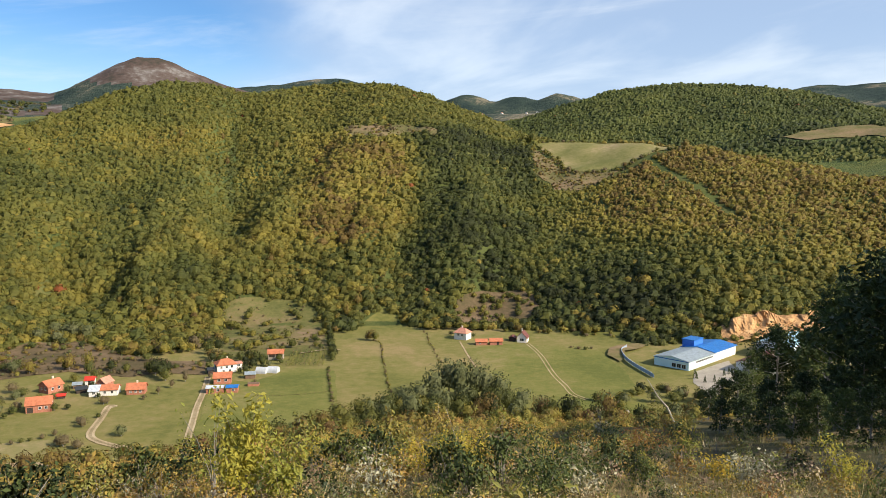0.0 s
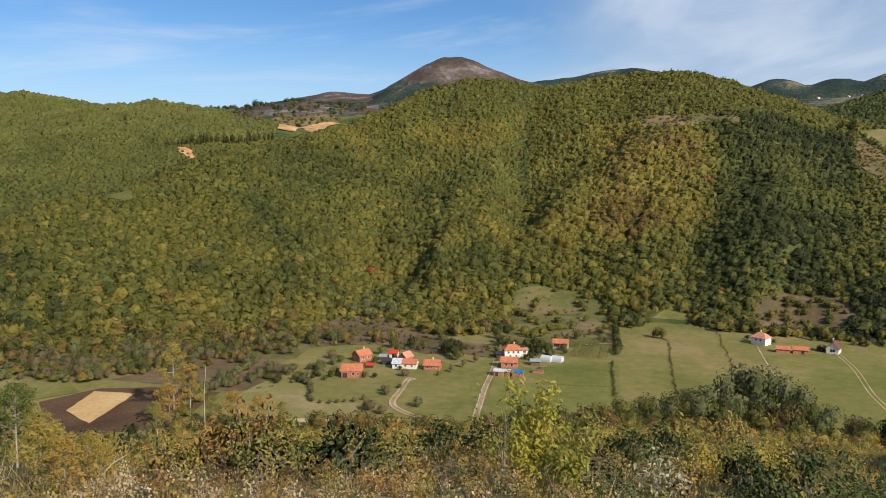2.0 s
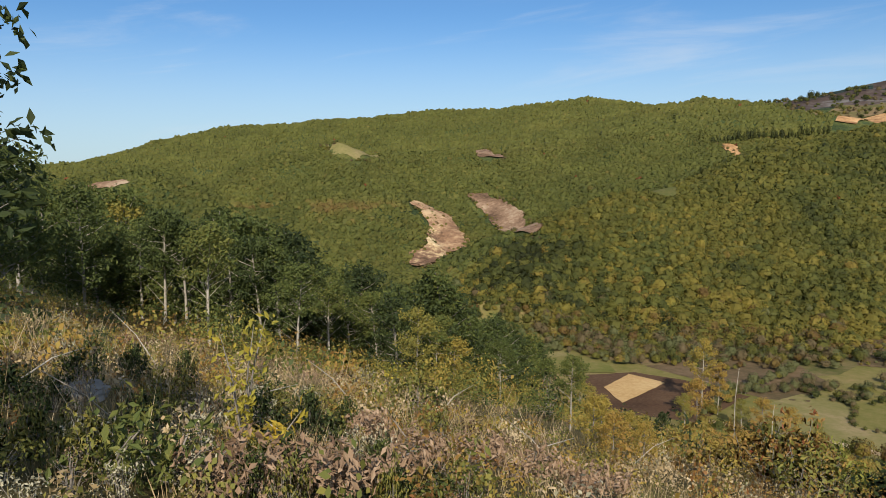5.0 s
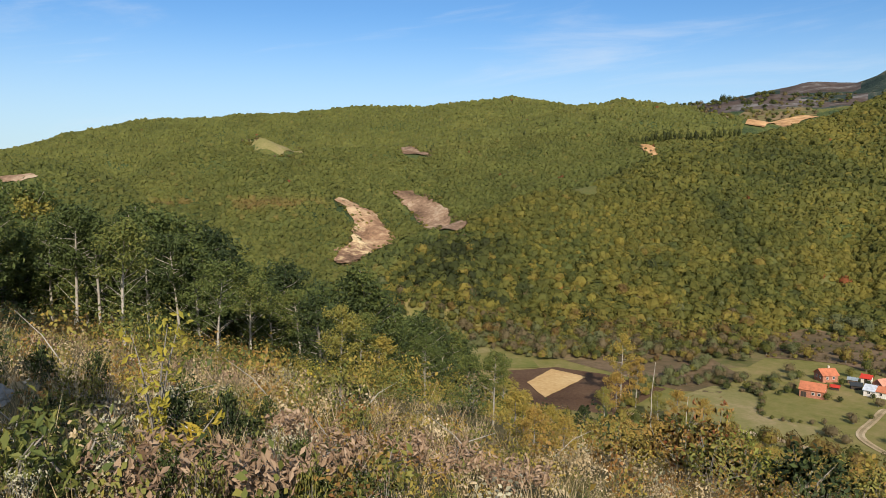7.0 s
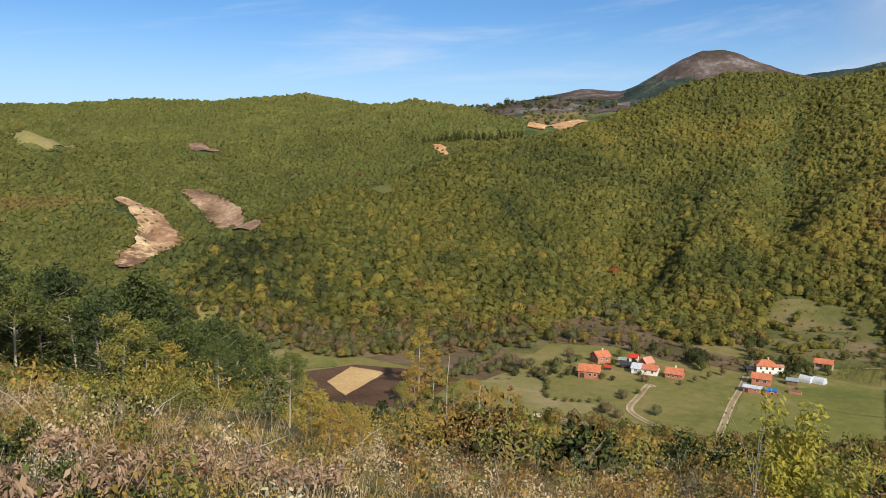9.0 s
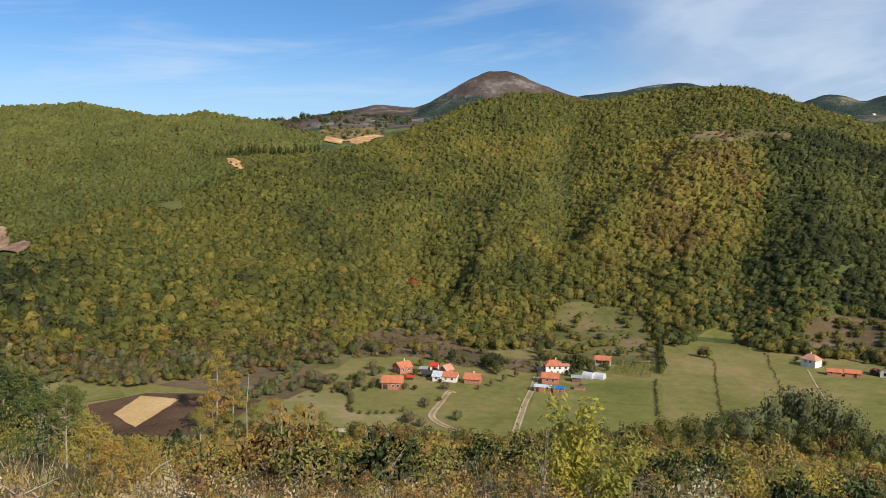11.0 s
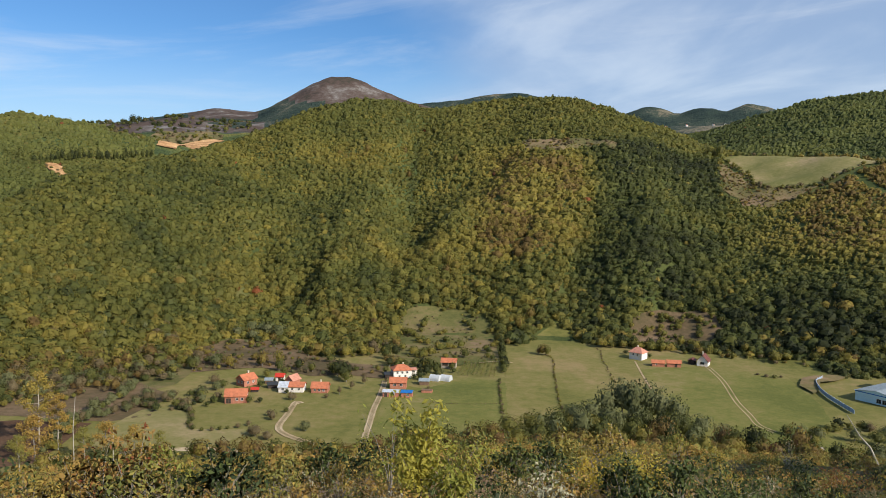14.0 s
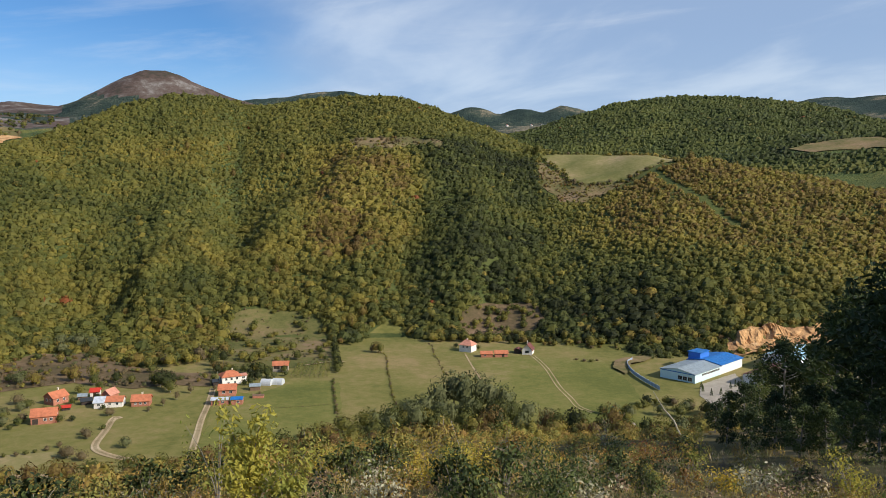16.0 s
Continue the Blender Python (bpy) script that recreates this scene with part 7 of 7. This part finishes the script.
sapling("ochre autumn shrub on the slope", -20.6, -21.4, 0.7, 0.8, 420, 0.034, YELLOW, 0.4, seed=14)
sapling("bright green shrub at the edge of the slope", -6.6, -26.0, 0.7, 0.42, 260, 0.06, spread=0.5, seed=15)
sapling("rust brown shrub on the slope", 22.0, -22.0, 1.2, 0.84, 1000, 0.038, spread=0.8, seed=16)
sapling("rust brown shrub on the slope", -15.0, -20.4, 1.4, 0.84, 1200, 0.042, spread=0.9, seed=17)
sapling("green herb with broad leaves", 84.0, -23.0, 0.5, 0.30, 300, 0.035, spread=0.35, seed=18)
sapling("green herb with broad leaves", 88.0, -21.0, 0.5, 0.26, 300, 0.035, spread=0.35, seed=19)
sapling("green herb with broad leaves", 62.0, -23.6, 0.4, 0.30, 140, 0.045, spread=0.4, seed=20)


def cut_branch(az, base, long, turn, seed):
    """A felled oak branch lying on the ground with its withered leaves still on."""
    g = np.random.default_rng(600 + seed)
    x, y = on_land(az, base - 1.7)
    ob = empty("cut_branch", pose(x, y, ground_at(x, y) + 0.03, 0, 0, turn), "cut branch with withered pinkish brown leaves", "branch", "cut branches")
    bm = bmesh.new()
    ends = []
    tube(bm, [(-long / 2, 0, 0), (0, 0.05, 0.1), (long / 2, 0, 0.22)], [0.022, 0.016, 0.005], 6)
    for k in range(9):
        t = -0.4 + 0.9 * k / 9
        a = 0.7 * (1 if k % 2 else -1) * (0.6 + g.random())
        tip = Vector((long * t + 0.22 * math.cos(a), 0.28 * math.sin(a), 0.08 + 0.22 * g.random()))
        tube(bm, [(long * t, 0.03, 0.08), tip], [0.009, 0.003], 4)
        ends += [tip, tip.lerp(Vector((long * t, 0, 0.1)), 0.4)]
    part("bough", bm, BARK, ob)["kind"] = "stuff"
    cards_mesh("foliage", leaf_sprays([tuple(p) for p in ends], 0.12, 34, 0.030, g, 0.8, 0.4), 0.55, DEAD, ob, 0.22, seed)


for k, (az, base, long, turn) in enumerate(((81.0, -22.6, 0.6, 20), (76.3, -23.2, 0.6, 70), (72.5, -23.4, 0.7, 140), (68.4, -22.9, 0.6, 100), (66.4, -21.4, 0.5, 110), (69.9, -18.8, 0.3, 30),
                                           (60.3, -21.6, 0.5, 150), (56.7, -21.3, 0.6, 90), (52.3, -22.7, 0.6, 45))):
    cut_branch(az, base, long, turn, k)


def dead_stem(label, points, girth):
    """A bare pale stem through places given by bearing, height and distance."""
    ob = empty("dead_stem", pose(0, 0, 0), label, "dead stem")
    bm = bmesh.new()
    pts = [(*bearing(az, d), EYE + d * math.tan(radians(el))) for az, el, d in points]
    tube(bm, pts, [girth * (1 - 0.75 * i / (len(pts) - 1)) for i in range(len(pts))], 6)
    part("stem", bm, BARK_PALE, ob)


def rooted(az, d, lift=0.0):
    x, y = bearing(az, d)
    return (az, math.degrees(math.atan((ground_at(x, y) - 0.1 + lift - EYE) / d)), d)


dead_stem("bare pale stick lying across the brush", [rooted(62.0, 7.2, 0.15), (64.0, -22.2, 7.8), (65.8, -19.8, 8.4), (66.8, -18.4, 8.7)], 0.020)
for az, d, turn_, high in ((86, 6.4, 5, 0.35), (80, 7.6, -6, 0.5), (74, 6.2, 4, 0.3), (58, 8.4, -5, 0.55), (54, 9.6, 4, 0.5), (92, 8.2, -4, 0.4), (69, 10.5, 4, 0.6), (48, 12.5, -3, 0.6), (83, 11.0, 3, 0.7), (63, 12.0, -3, 0.7)):
    dead_stem("bare pale stick caught in the brush", [rooted(az, d, 0.12), rooted(az + turn_ * 0.5, d * 1.03, 0.12 + high * 0.6), rooted(az + turn_, d * 1.05, 0.1 + high)], 0.011)
dead_stem("bare white dead stem leaning over the slope", [rooted(-17.4, 92), (-16.9, -16.6, 92), (-16.2, -15.9, 92), (-15.4, -14.7, 92)], 0.13)
dead_stem("thin bare dead trunk standing on the slope", [rooted(39.7, 60), (39.7, -16.4, 60), (39.5, -14.2, 60)], 0.05)
dead_stem("thin bare dead trunk standing on the slope", [rooted(37.2, 56), (37.2, -17.4, 56), (37.1, -16.4, 56)], 0.04)
dead_stem("thin bare dead trunk standing on the slope", [rooted(0.4, 70), (0.4, -17.8, 70), (0.3, -16.9, 70)], 0.045)
dead_stem("thin bare dead trunk standing on the slope", [rooted(-1.0, 64), (-0.6, -18.4, 64), (-0.2, -17.3, 64)], 0.045)
dead_stem("dry bare stick in the grass", [rooted(92.0, 7.2), (90.0, -18.4, 7.4), (87.0, -16.8, 7.6)], 0.012)


def rock(label, x, y, wide, high, seed, material_):
    g = np.random.default_rng(seed)
    bm = bmesh.new()
    bmesh.ops.create_icosphere(bm, subdivisions=3, radius=1.0)
    for v in bm.verts:
        n = noise.fractal(v.co * 1.3 + Vector((seed, 0, 0)), 0.9, 2.1, 4)
        v.co *= 1 + 0.28 * n
        v.co = Vector((v.co.x * wide, v.co.y * wide * 0.7, max(v.co.z, -0.4) * high))
    ob = part("rock", bm, material_, None)
    ob.matrix_world = pose(x, y, ground_at(x, y) + high * 0.15, 0, 0, float(g.random() * 360))
    tagged(ob, label, "rock")


rock("flat grey stone lying in the grass", *on_land(88.8, -15.0), 0.36, 0.11, 3, ROCK)
rock("grey stone in the grass", *on_land(85.6, -14.9), 0.16, 0.09, 4, ROCK)
rock("large pale boulder beside the valley road", 61, 246, 1.5, 1.2, 5, CONCRETE)
